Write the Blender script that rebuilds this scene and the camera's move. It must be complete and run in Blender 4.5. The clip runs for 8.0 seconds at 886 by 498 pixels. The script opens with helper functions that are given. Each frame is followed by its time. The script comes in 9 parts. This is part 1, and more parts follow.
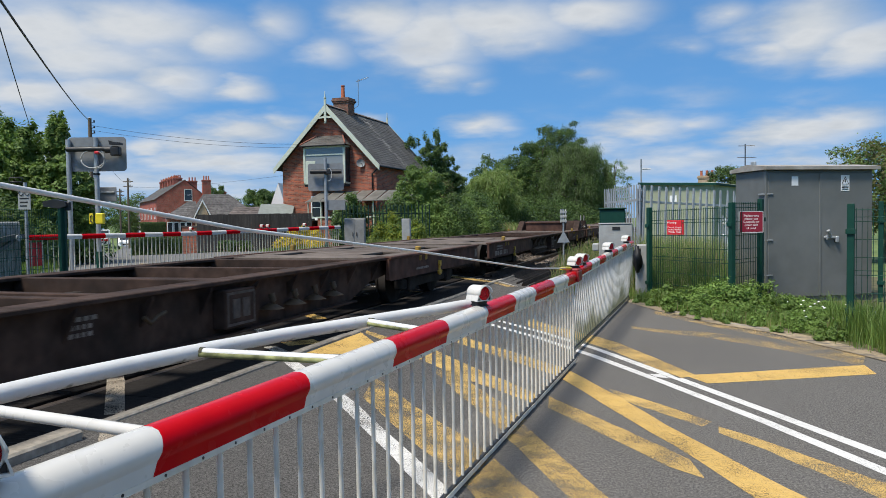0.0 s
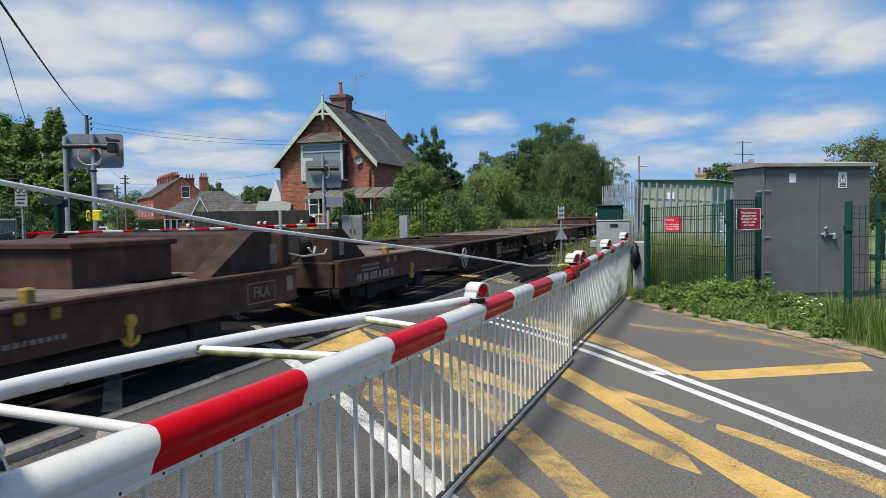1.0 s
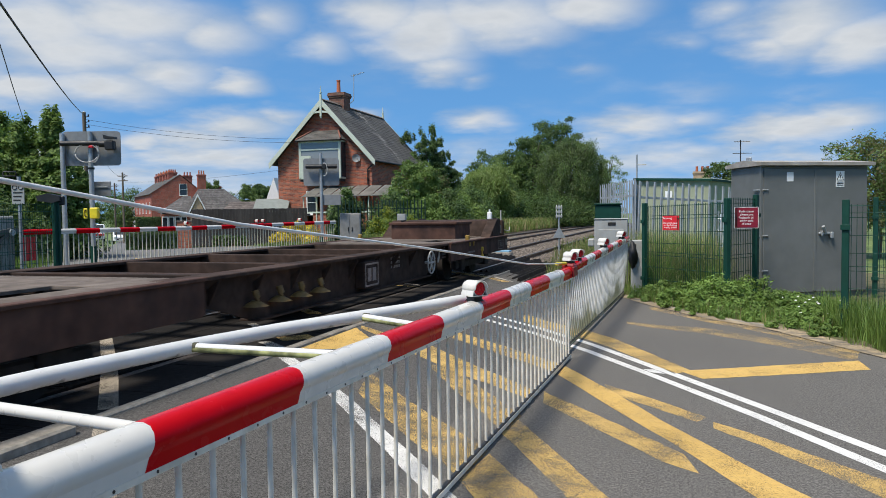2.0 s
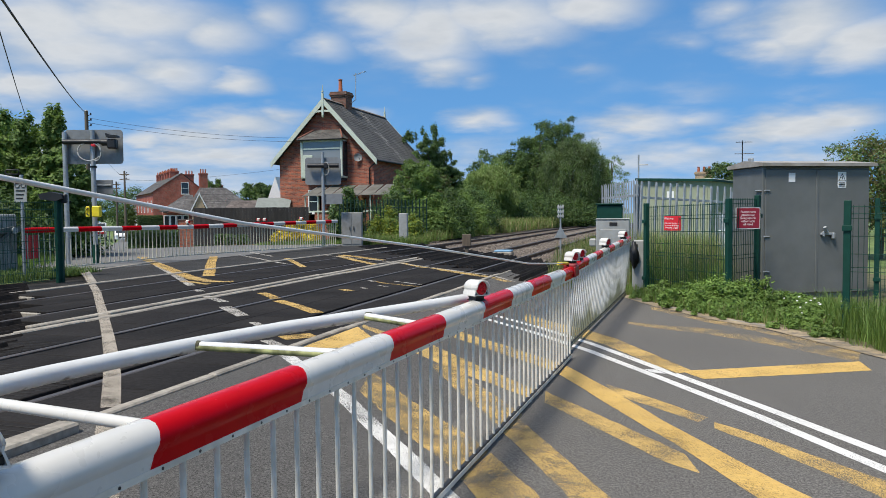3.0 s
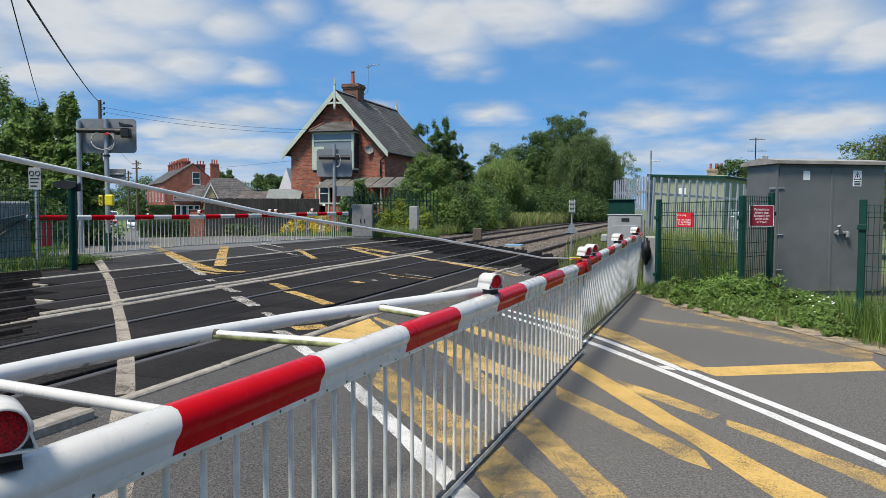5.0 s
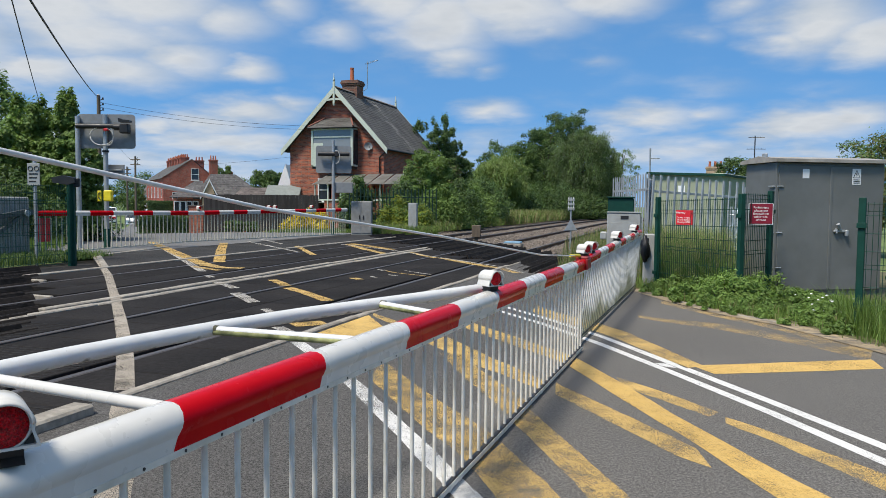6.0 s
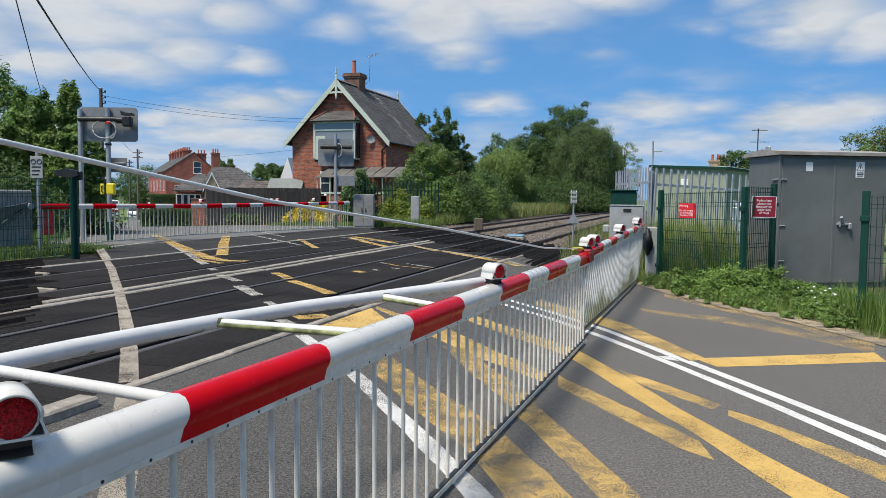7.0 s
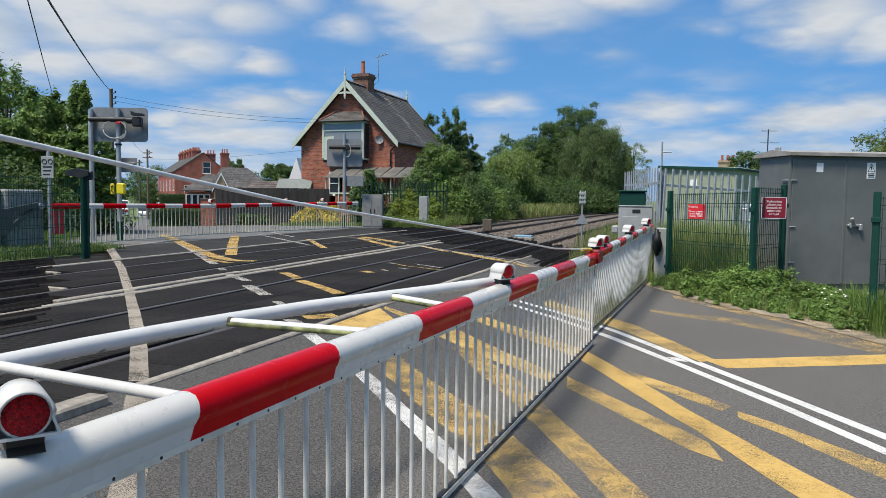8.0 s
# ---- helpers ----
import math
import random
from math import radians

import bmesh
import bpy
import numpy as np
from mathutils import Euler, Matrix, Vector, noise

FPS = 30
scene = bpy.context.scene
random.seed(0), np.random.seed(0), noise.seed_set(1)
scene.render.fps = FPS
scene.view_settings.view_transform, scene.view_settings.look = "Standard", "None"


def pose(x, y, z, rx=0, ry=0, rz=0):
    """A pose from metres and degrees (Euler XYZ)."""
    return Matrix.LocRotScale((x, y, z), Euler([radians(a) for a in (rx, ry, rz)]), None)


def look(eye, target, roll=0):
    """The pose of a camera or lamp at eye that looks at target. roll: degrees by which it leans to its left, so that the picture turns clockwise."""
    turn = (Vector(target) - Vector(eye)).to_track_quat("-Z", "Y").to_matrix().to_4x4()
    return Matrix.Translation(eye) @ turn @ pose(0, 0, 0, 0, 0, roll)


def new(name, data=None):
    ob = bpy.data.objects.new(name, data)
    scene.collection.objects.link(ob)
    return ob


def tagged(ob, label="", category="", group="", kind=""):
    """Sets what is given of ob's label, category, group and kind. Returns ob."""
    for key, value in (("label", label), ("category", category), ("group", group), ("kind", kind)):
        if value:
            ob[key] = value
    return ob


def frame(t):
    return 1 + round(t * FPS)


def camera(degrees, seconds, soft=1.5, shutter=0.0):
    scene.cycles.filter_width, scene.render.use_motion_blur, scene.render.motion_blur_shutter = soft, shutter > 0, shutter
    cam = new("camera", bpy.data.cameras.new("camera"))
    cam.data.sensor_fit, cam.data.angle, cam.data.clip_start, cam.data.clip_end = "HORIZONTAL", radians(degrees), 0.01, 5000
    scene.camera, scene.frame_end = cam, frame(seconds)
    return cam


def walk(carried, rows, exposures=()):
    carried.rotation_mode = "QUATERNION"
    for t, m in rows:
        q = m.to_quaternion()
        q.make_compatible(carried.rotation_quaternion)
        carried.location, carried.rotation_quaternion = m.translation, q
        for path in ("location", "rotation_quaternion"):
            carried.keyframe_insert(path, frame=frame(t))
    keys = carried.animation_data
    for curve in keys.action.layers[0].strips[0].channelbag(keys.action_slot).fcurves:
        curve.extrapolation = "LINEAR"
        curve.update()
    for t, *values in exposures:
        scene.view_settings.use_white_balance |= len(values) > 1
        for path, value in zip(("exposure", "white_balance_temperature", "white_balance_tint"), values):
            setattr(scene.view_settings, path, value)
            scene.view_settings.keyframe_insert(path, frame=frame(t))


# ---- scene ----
cam = camera(60.7, 8.0, soft=0.5, shutter=0.04)
PATH = [
    (0, (-0.187, -0.25, 1.197), (-0.779, 1.659, 1.119), -0.8),
    (0.5, (-0.186, -0.248, 1.199), (-0.774, 1.662, 1.116), -0.8),
    (1, (-0.191, -0.245, 1.197), (-0.777, 1.665, 1.111), -0.8),
    (1.5, (-0.191, -0.24, 1.195), (-0.772, 1.671, 1.106), -0.7),
    (2.8, (-0.184, -0.235, 1.196), (-0.767, 1.676, 1.104), -0.6),
    (3, (-0.19, -0.25, 1.196), (-0.774, 1.66, 1.104), -0.5),
    (3.5, (-0.197, -0.25, 1.196), (-0.786, 1.659, 1.104), -0.3),
    (4, (-0.21, -0.254, 1.192), (-0.809, 1.652, 1.096), 0.1),
    (4.5, (-0.216, -0.259, 1.192), (-0.822, 1.645, 1.088), 0.2),
    (6, (-0.228, -0.261, 1.191), (-0.832, 1.642, 1.074), 0.5),
    (6.5, (-0.232, -0.257, 1.186), (-0.833, 1.646, 1.059), 0.5),
    (7, (-0.233, -0.266, 1.189), (-0.842, 1.634, 1.054), 0.5),
    (7.5, (-0.234, -0.268, 1.188), (-0.857, 1.627, 1.054), 0.6),
    (8, (-0.235, -0.269, 1.187), (-0.865, 1.625, 1.053), 0.6),
]
walk(cam, [(t, look(e, g, r)) for t, e, g, r in PATH])

# ---- world and light ----
SUN_AZ, SUN_EL = -152.0, 61.0   # degrees from +Y towards +X, and above the horizon
scene.view_settings.exposure = 0.5
world = bpy.data.worlds.new("world")
scene.world = world
world.use_nodes = True


def build_sky():
    nt = world.node_tree
    nt.nodes.clear()
    N, L = nt.nodes.new, nt.links.new

    def math_node(op, a, b=None, clamp=False):
        n = N("ShaderNodeMath")
        n.operation, n.use_clamp = op, clamp
        for i, v in enumerate((a, b)):
            if v is None:
                continue
            if isinstance(v, (int, float)):
                n.inputs[i].default_value = v
            else:
                L(v, n.inputs[i])
        return n.outputs[0]

    coord = N("ShaderNodeTexCoord")
    sep = N("ShaderNodeSeparateXYZ")
    L(coord.outputs["Generated"], sep.inputs[0])
    az = math_node("ARCTAN2", sep.outputs[0], sep.outputs[1])
    el = math_node("ARCSINE", sep.outputs[2])
    # clouds lie on a flat layer: thin and stretched towards the horizon
    flat = math_node("ADD", math_node("MAXIMUM", sep.outputs[2], 0.0), 0.16)
    lay = N("ShaderNodeCombineXYZ")
    L(math_node("DIVIDE", sep.outputs[0], flat), lay.inputs[0])
    L(math_node("DIVIDE", sep.outputs[1], flat), lay.inputs[1])
    big = N("ShaderNodeTexNoise")
    big.inputs["Scale"].default_value, big.inputs["Detail"].default_value, big.inputs["Roughness"].default_value = 1.5, 7.0, 0.52
    L(lay.outputs[0], big.inputs["Vector"])
    fine = N("ShaderNodeTexNoise")
    fine.inputs["Scale"].default_value, fine.inputs["Detail"].default_value = 6.0, 5.0
    L(lay.outputs[0], fine.inputs["Vector"])
    ang = N("ShaderNodeCombineXYZ")
    L(az, ang.inputs[0])
    L(math_node("MULTIPLY", el, 1.0), ang.inputs[1])
    warp = N("ShaderNodeVectorMath")
    warp.operation = "MULTIPLY_ADD"
    L(fine.outputs["Color"], warp.inputs[0])
    warp.inputs[1].default_value = (0.045, 0.022, 0.0)
    L(ang.outputs[0], warp.inputs[2])
    total = None
    # the cloud banks: azimuth, elevation, half width, half height (degrees), weight
    banks = [(-42.5, 11.3, 10.5, 3.4, 0.8), (-37.5, 12.0, 6.0, 2.6, 0.6),
             (-44.6, 12.9, 6.0, 2.4, 1), (-38.9, 13.5, 7.6, 2.2, 1), (-34.1, 13.0, 4.4, 2.0, 0.8), (-45.6, 8.7, 4.8, 1.6, 0.95),
             (-40.8, 9.1, 6.0, 1.6, 0.9), (-36.8, 10.1, 4.8, 1.8, 0.85), (-31.9, 9.6, 2.5, 1.1, 0.85), (-29.3, 14.2, 2.4, 1.4, 0.55),
             (-50.0, 10.4, 5.6, 4.0, 0.9), (-25.6, 12.6, 2.2, 1.2, 0.5), (-23.5, 14.2, 2.0, 1.2, 0.4), (-21.0, 14.7, 4.4, 1.8, 0.85),
             (-17.6, 13.5, 4.4, 3.0, 1), (-12.6, 14.3, 6.8, 2.2, 1), (-6.4, 14.7, 5.2, 1.4, 0.95), (-16.8, 10.9, 3.2, 1.3, 0.8),
             (-14.3, 10.1, 1.6, 0.7, 0.5), (-9.7, 13.0, 2.4, 1.0, 0.5), (8.7, 12.4, 5.2, 2.6, 1), (11.7, 11.2, 4.4, 2.0, 1),
             (6.6, 11.5, 3.2, 1.6, 0.8), (3.7, 13.8, 2.4, 1.1, 0.6), (1.1, 11.8, 1.8, 0.7, 0.4), (-5.9, 10.5, 2.0, 0.8, 0.32),
             (9.5, 8.0, 2.4, 0.7, 0.25), (1.6, 8.4, 3.2, 0.9, 0.25), (-14.2, 7.1, 2.9, 0.9, 0.8), (-12.5, 6.8, 1.6, 0.6, 0.5),
             (-22.5, 7.6, 1.8, 0.6, 0.6), (-2.3, 6.4, 4.8, 1.4, 0.9), (1.2, 6.5, 3.2, 1.0, 0.7), (-4.7, 5.5, 3.2, 1.2, 0.6),
             (7.8, 5.7, 5.2, 1.4, 0.9), (10.8, 6.1, 3.2, 1.2, 0.8), (5.0, 5.0, 3.6, 1.4, 0.6), (-31.8, 6.7, 4.4, 1.2, 0.9),
             (-28.9, 7.3, 2.4, 0.9, 0.7), (-35.3, 5.7, 5.2, 1.3, 0.85), (-38.3, 5.4, 2.4, 0.9, 0.9), (-40.9, 4.9, 3.6, 1.6, 0.6),
             (-33.4, 4.3, 8.0, 1.4, 0.85), (-43.7, 6.7, 3.6, 1.6, 0.4), (-37.3, 3.0, 12.0, 1.6, 0.7), (-45.7, 4.3, 6.4, 2.4, 0.7),
             (-15.1, 4.5, 4.8, 1.4, 0.45), (-0.3, 4.0, 12.8, 1.6, 0.55), (8.9, 3.7, 8.0, 1.8, 0.55), (-17.5, 1.6, 36.0, 2.0, 0.6)]
    for a, e, w, h, k in banks:
        mp = N("ShaderNodeMapping")
        mp.vector_type = "TEXTURE"
        mp.inputs["Location"].default_value = (radians(a) + 0.02, radians(e) + 0.01, 0)
        mp.inputs["Scale"].default_value = (radians(w * 1.3), radians(h * 1.3), 1)
        L(warp.outputs[0], mp.inputs["Vector"])
        g = N("ShaderNodeTexGradient")
        g.gradient_type = "SPHERICAL"
        L(mp.outputs[0], g.inputs["Vector"])
        v = math_node("MULTIPLY", g.outputs["Fac"], k * 1.4)
        total = v if total is None else math_node("MAXIMUM", total, v)
    # overhead and behind, broken cloud goes on
    over = math_node("MULTIPLY", math_node("SUBTRACT", el, radians(19)), 3.0, True)
    over = math_node("MULTIPLY", over, 0.55)
    total = math_node("MAXIMUM", total, over)
    dens = math_node("ADD", total, math_node("MULTIPLY", math_node("SUBTRACT", big.outputs["Fac"], 0.5), 1.15))
    dens = math_node("ADD", dens, math_node("MULTIPLY", math_node("SUBTRACT", fine.outputs["Fac"], 0.5), 0.30))
    cover = N("ShaderNodeMapRange")
    cover.interpolation_type = "SMOOTHSTEP"
    L(dens, cover.inputs["Value"])
    cover.inputs["From Min"].default_value, cover.inputs["From Max"].default_value = -0.12, 1.2
    cover.inputs["To Max"].default_value = 0.96
    sky = N("ShaderNodeTexSky")
    sky.sky_type, sky.sun_disc = "NISHITA", False
    sky.sun_elevation, sky.sun_rotation = radians(SUN_EL), radians(SUN_AZ)
    sky.air_density, sky.dust_density, sky.ozone_density = 1.25, 0.1, 1.0
    # the haze at the horizon is hidden by distant cloud: look a little higher up
    lift = N("ShaderNodeCombineXYZ")
    L(sep.outputs[0], lift.inputs[0])
    L(sep.outputs[1], lift.inputs[1])
    L(math_node("ADD", math_node("MULTIPLY", sep.outputs[2], 0.8), 0.26), lift.inputs[2])
    norm = N("ShaderNodeVectorMath")
    norm.operation = "NORMALIZE"
    L(lift.outputs[0], norm.inputs[0])
    L(norm.outputs[0], sky.inputs["Vector"])
    tone = N("ShaderNodeMapRange")
    folds = N("ShaderNodeTexNoise")
    folds.inputs["Scale"].default_value, folds.inputs["Detail"].default_value, folds.inputs["Roughness"].default_value = 2.6, 6.0, 0.55
    shift = N("ShaderNodeVectorMath")
    shift.operation = "ADD"
    shift.inputs[1].default_value = (3.7, 1.3, 0.0)
    L(lay.outputs[0], shift.inputs[0])
    L(shift.outputs[0], folds.inputs["Vector"])
    L(math_node("ADD", math_node("MULTIPLY", dens, 0.45), math_node("MULTIPLY", folds.outputs["Fac"], 1.7)), tone.inputs["Value"])
    tone.inputs["From Min"].default_value, tone.inputs["From Max"].default_value = 0.75, 1.85
    ramp = N("ShaderNodeValToRGB")
    ramp.color_ramp.elements[0].color = (0.60, 0.695, 0.805, 1)
    ramp.color_ramp.elements[1].color = (0.70, 0.75, 0.81, 1)
    mid = ramp.color_ramp.elements.new(0.55)
    mid.color = (0.915, 0.95, 0.985, 1)
    L(tone.outputs[0], ramp.inputs["Fac"])
    cloud = N("ShaderNodeMix")
    cloud.data_type, cloud.blend_type = "RGBA", "MULTIPLY"
    cloud.inputs["Factor"].default_value = 1.0
    L(ramp.outputs["Color"], cloud.inputs["A"])
    cloud.inputs["B"].default_value = (CLOUD, CLOUD, CLOUD, 1)
    mix = N("ShaderNodeMix")
    mix.data_type = "RGBA"
    L(cover.outputs[0], mix.inputs["Factor"])
    deep = N("ShaderNodeMix")
    deep.data_type, deep.blend_type = "RGBA", "MULTIPLY"
    deep.inputs["Factor"].default_value = 1.0
    L(sky.outputs[0], deep.inputs["A"])
    deep.inputs["B"].default_value = (0.52, 0.88, 1.14, 1)
    L(deep.outputs["Result"], mix.inputs["A"])
    L(cloud.outputs["Result"], mix.inputs["B"])
    bg = N("ShaderNodeBackground")
    bg.inputs["Strength"].default_value = SKY
    L(mix.outputs["Result"], bg.inputs["Color"])
    out = N("ShaderNodeOutputWorld")
    L(bg.outputs[0], out.inputs["Surface"])


SKY, CLOUD = 0.10, 5.3
build_sky()
sun = new("sun", bpy.data.lights.new("sun", "SUN"))
sun.data.energy, sun.data.angle, sun.data.color = 3.65, radians(14), (1.0, 0.93, 0.82)
sun.matrix_basis = look((0, 0, 0), (-math.sin(radians(SUN_AZ)) * math.cos(radians(SUN_EL)),
                                    -math.cos(radians(SUN_AZ)) * math.cos(radians(SUN_EL)), -math.sin(radians(SUN_EL))))

# ---- materials ----
def material(name, base, rough=0.6, metal=0.0, vary=0.12, scale=8.0, coarse=0.8, stain=None, stain_amount=0.0,
             stain_scale=3.0, bump=0.0, bump_scale=60.0, island=0.0, obj=0.0, coat=0.0, stretch=(1, 1, 1), spec=0.5, world_space=True, patch=0.8, grain=4.0, spread=0.2, cells=0.0):
    """A painted, worn or raw surface: grain and patches round a base colour, stains, fine relief."""
    m = bpy.data.materials.new(name)
    m.use_nodes = True
    nt = m.node_tree
    N, L = nt.nodes.new, nt.links.new
    b = nt.nodes["Principled BSDF"]
    b.inputs["Roughness"].default_value, b.inputs["Metallic"].default_value = rough, metal
    b.inputs["Coat Weight"].default_value = coat
    b.inputs["Specular IOR Level"].default_value = spec
    co = N("ShaderNodeNewGeometry") if world_space else N("ShaderNodeTexCoord")
    src = co.outputs["Position"] if world_space else co.outputs["Object"]
    mp = N("ShaderNodeMapping")
    mp.inputs["Scale"].default_value = stretch
    L(src, mp.inputs["Vector"])

    def noise_at(s, detail=4.0):
        n = N("ShaderNodeTexNoise")
        n.inputs["Scale"].default_value, n.inputs["Detail"].default_value = s, detail
        L(mp.outputs[0], n.inputs["Vector"])
        return n.outputs["Fac"]

    def mix(kind, f, a, c):
        n = N("ShaderNodeMix")
        n.data_type, n.blend_type = "RGBA", kind
        for key, v in (("Factor", f), ("A", a), ("B", c)):
            if isinstance(v, (int, float)):
                n.inputs[key].default_value = v
            elif isinstance(v, tuple):
                n.inputs[key].default_value = (*v[:3], 1)
            else:
                L(v, n.inputs[key])
        return n.outputs["Result"]

    def rng(v, lo, hi, a=0.3, c=0.7):
        n = N("ShaderNodeMapRange")
        L(v, n.inputs["Value"])
        n.inputs["From Min"].default_value, n.inputs["From Max"].default_value = a, c
        n.inputs["To Min"].default_value, n.inputs["To Max"].default_value = lo, hi
        return n.outputs[0]

    fine = rng(noise_at(scale, grain), 1 - vary, 1 + vary, 0.5 - spread, 0.5 + spread)
    wide = rng(noise_at(coarse, 3.0), 1 - vary * patch, 1 + vary * patch)
    n = N("ShaderNodeMath")
    n.operation = "MULTIPLY"
    L(fine, n.inputs[0])
    L(wide, n.inputs[1])
    val = n.outputs[0]
    if cells:
        vo = N("ShaderNodeTexVoronoi")
        vo.inputs["Scale"].default_value = cells
        L(mp.outputs[0], vo.inputs["Vector"])
        one = N("ShaderNodeSeparateColor")
        L(vo.outputs["Color"], one.inputs[0])
        k = N("ShaderNodeMath")
        k.operation = "MULTIPLY"
        L(val, k.inputs[0])
        L(rng(one.outputs[0], 0.5, 1.5, 0.0, 1.0), k.inputs[1])
        val = k.outputs[0]
    for amount, kind in ((island, "geo"), (obj, "obj")):
        if amount:
            r = N("ShaderNodeNewGeometry").outputs["Random Per Island"] if kind == "geo" else N("ShaderNodeObjectInfo").outputs["Random"]
            k = N("ShaderNodeMath")
            k.operation = "MULTIPLY"
            L(val, k.inputs[0])
            L(rng(r, 1 - amount, 1 + amount, 0, 1), k.inputs[1])
            val = k.outputs[0]
    grey = N("ShaderNodeCombineColor")
    for i in range(3):
        L(val, grey.inputs[i])
    col = mix("MULTIPLY", 1.0, base, grey.outputs[0])
    if stain:
        col = mix("MIX", rng(noise_at(stain_scale, 6.0), 0.0, stain_amount, 0.45, 0.68), col, stain)
    L(col, b.inputs["Base Color"])
    L(rng(noise_at(scale * 0.7), max(rough - 0.12, 0.05), min(rough + 0.12, 1.0)), b.inputs["Roughness"])
    if bump:
        bp = N("ShaderNodeBump")
        bp.inputs["Strength"].default_value, bp.inputs["Distance"].default_value = min(bump, 1.0), 0.01
        L(noise_at(bump_scale, 5.0), bp.inputs["Height"])
        L(bp.outputs[0], b.inputs["Normal"])
    return m


def worn_paint(name, base, wear, scale=9.0, rough=0.7):
    """Road paint that has worn through to what lies under it, in flecks and in patches."""
    m = material(name, base, rough, vary=0.10, scale=25.0, coarse=1.2)
    nt = m.node_tree
    N, L = nt.nodes.new, nt.links.new
    b = nt.nodes["Principled BSDF"]
    geo = N("ShaderNodeNewGeometry")
    fl, pa = N("ShaderNodeTexNoise"), N("ShaderNodeTexNoise")
    fl.inputs["Scale"].default_value, fl.inputs["Detail"].default_value, fl.inputs["Roughness"].default_value = 170.0, 4.0, 0.62
    pa.inputs["Scale"].default_value, pa.inputs["Detail"].default_value = scale * 0.4, 5.0
    for n in (fl, pa):
        L(geo.outputs["Position"], n.inputs["Vector"])
    s = N("ShaderNodeMath")
    s.operation = "MULTIPLY_ADD"
    L(pa.outputs["Fac"], s.inputs[0])
    s.inputs[1].default_value = 0.42
    L(fl.outputs["Fac"], s.inputs[2])
    r = N("ShaderNodeMapRange")
    L(s.outputs[0], r.inputs["Value"])
    lim = 0.71 + 0.25 * (0.62 - wear)
    r.inputs["From Min"].default_value, r.inputs["From Max"].default_value = lim - 0.03, lim + 0.05
    bare = N("ShaderNodeBsdfTransparent")
    mx = N("ShaderNodeMixShader")
    L(r.outputs[0], mx.inputs[0])
    L(b.outputs[0], mx.inputs[1])
    L(bare.outputs[0], mx.inputs[2])
    L(mx.outputs[0], nt.nodes["Material Output"].inputs["Surface"])
    return m


def brick_wall(name, c1, c2, mortar, length=0.225, course=0.075):
    """Coursed brickwork for walls that stay far off."""
    m = material(name, c1, 0.85, bump=0.0)
    nt = m.node_tree
    N, L = nt.nodes.new, nt.links.new
    b = nt.nodes["Principled BSDF"]
    geo = N("ShaderNodeTexCoord")
    sep = N("ShaderNodeSeparateXYZ")
    L(geo.outputs["Object"], sep.inputs[0])
    add = N("ShaderNodeMath")
    add.operation = "ADD"
    L(sep.outputs[0], add.inputs[0])
    L(sep.outputs[1], add.inputs[1])
    cmb = N("ShaderNodeCombineXYZ")
    L(add.outputs[0], cmb.inputs[0])
    L(sep.outputs[2], cmb.inputs[1])
    br = N("ShaderNodeTexBrick")
    br.inputs["Scale"].default_value = 1.0
    br.inputs["Brick Width"].default_value, br.inputs["Row Height"].default_value = length, course
    br.inputs["Mortar Size"].default_value = 0.010
    br.inputs["Color1"].default_value, br.inputs["Color2"].default_value = (*c1, 1), (*c2, 1)
    br.inputs["Mortar"].default_value = (*mortar, 1)
    L(cmb.outputs[0], br.inputs["Vector"])
    n1 = N("ShaderNodeTexNoise")
    n1.inputs["Scale"].default_value, n1.inputs["Detail"].default_value = 1.1, 5.0
    L(geo.outputs["Object"], n1.inputs["Vector"])
    r = N("ShaderNodeMapRange")
    L(n1.outputs["Fac"], r.inputs["Value"])
    r.inputs["From Min"].default_value, r.inputs["From Max"].default_value = 0.3, 0.7
    r.inputs["To Min"].default_value, r.inputs["To Max"].default_value = 0.7, 1.2
    g = N("ShaderNodeCombineColor")
    for i in range(3):
        L(r.outputs[0], g.inputs[i])
    mx = N("ShaderNodeMix")
    mx.data_type, mx.blend_type = "RGBA", "MULTIPLY"
    mx.inputs["Factor"].default_value = 1.0
    L(br.outputs["Color"], mx.inputs["A"])
    L(g.outputs[0], mx.inputs["B"])
    L(mx.outputs["Result"], b.inputs["Base Color"])
    bp = N("ShaderNodeBump")
    bp.inputs["Distance"].default_value = 0.01
    bp.inputs["Strength"].default_value = 0.5
    bp.invert = True
    L(br.outputs["Fac"], bp.inputs["Height"])
    L(bp.outputs[0], b.inputs["Normal"])
    return m


def glass(name, tint=(0.03, 0.035, 0.04), rough=0.06):
    m = bpy.data.materials.new(name)
    m.use_nodes = True
    b = m.node_tree.nodes["Principled BSDF"]
    b.inputs["Base Color"].default_value, b.inputs["Roughness"].default_value = (*tint, 1), rough
    b.inputs["IOR"].default_value = 1.5
    return m


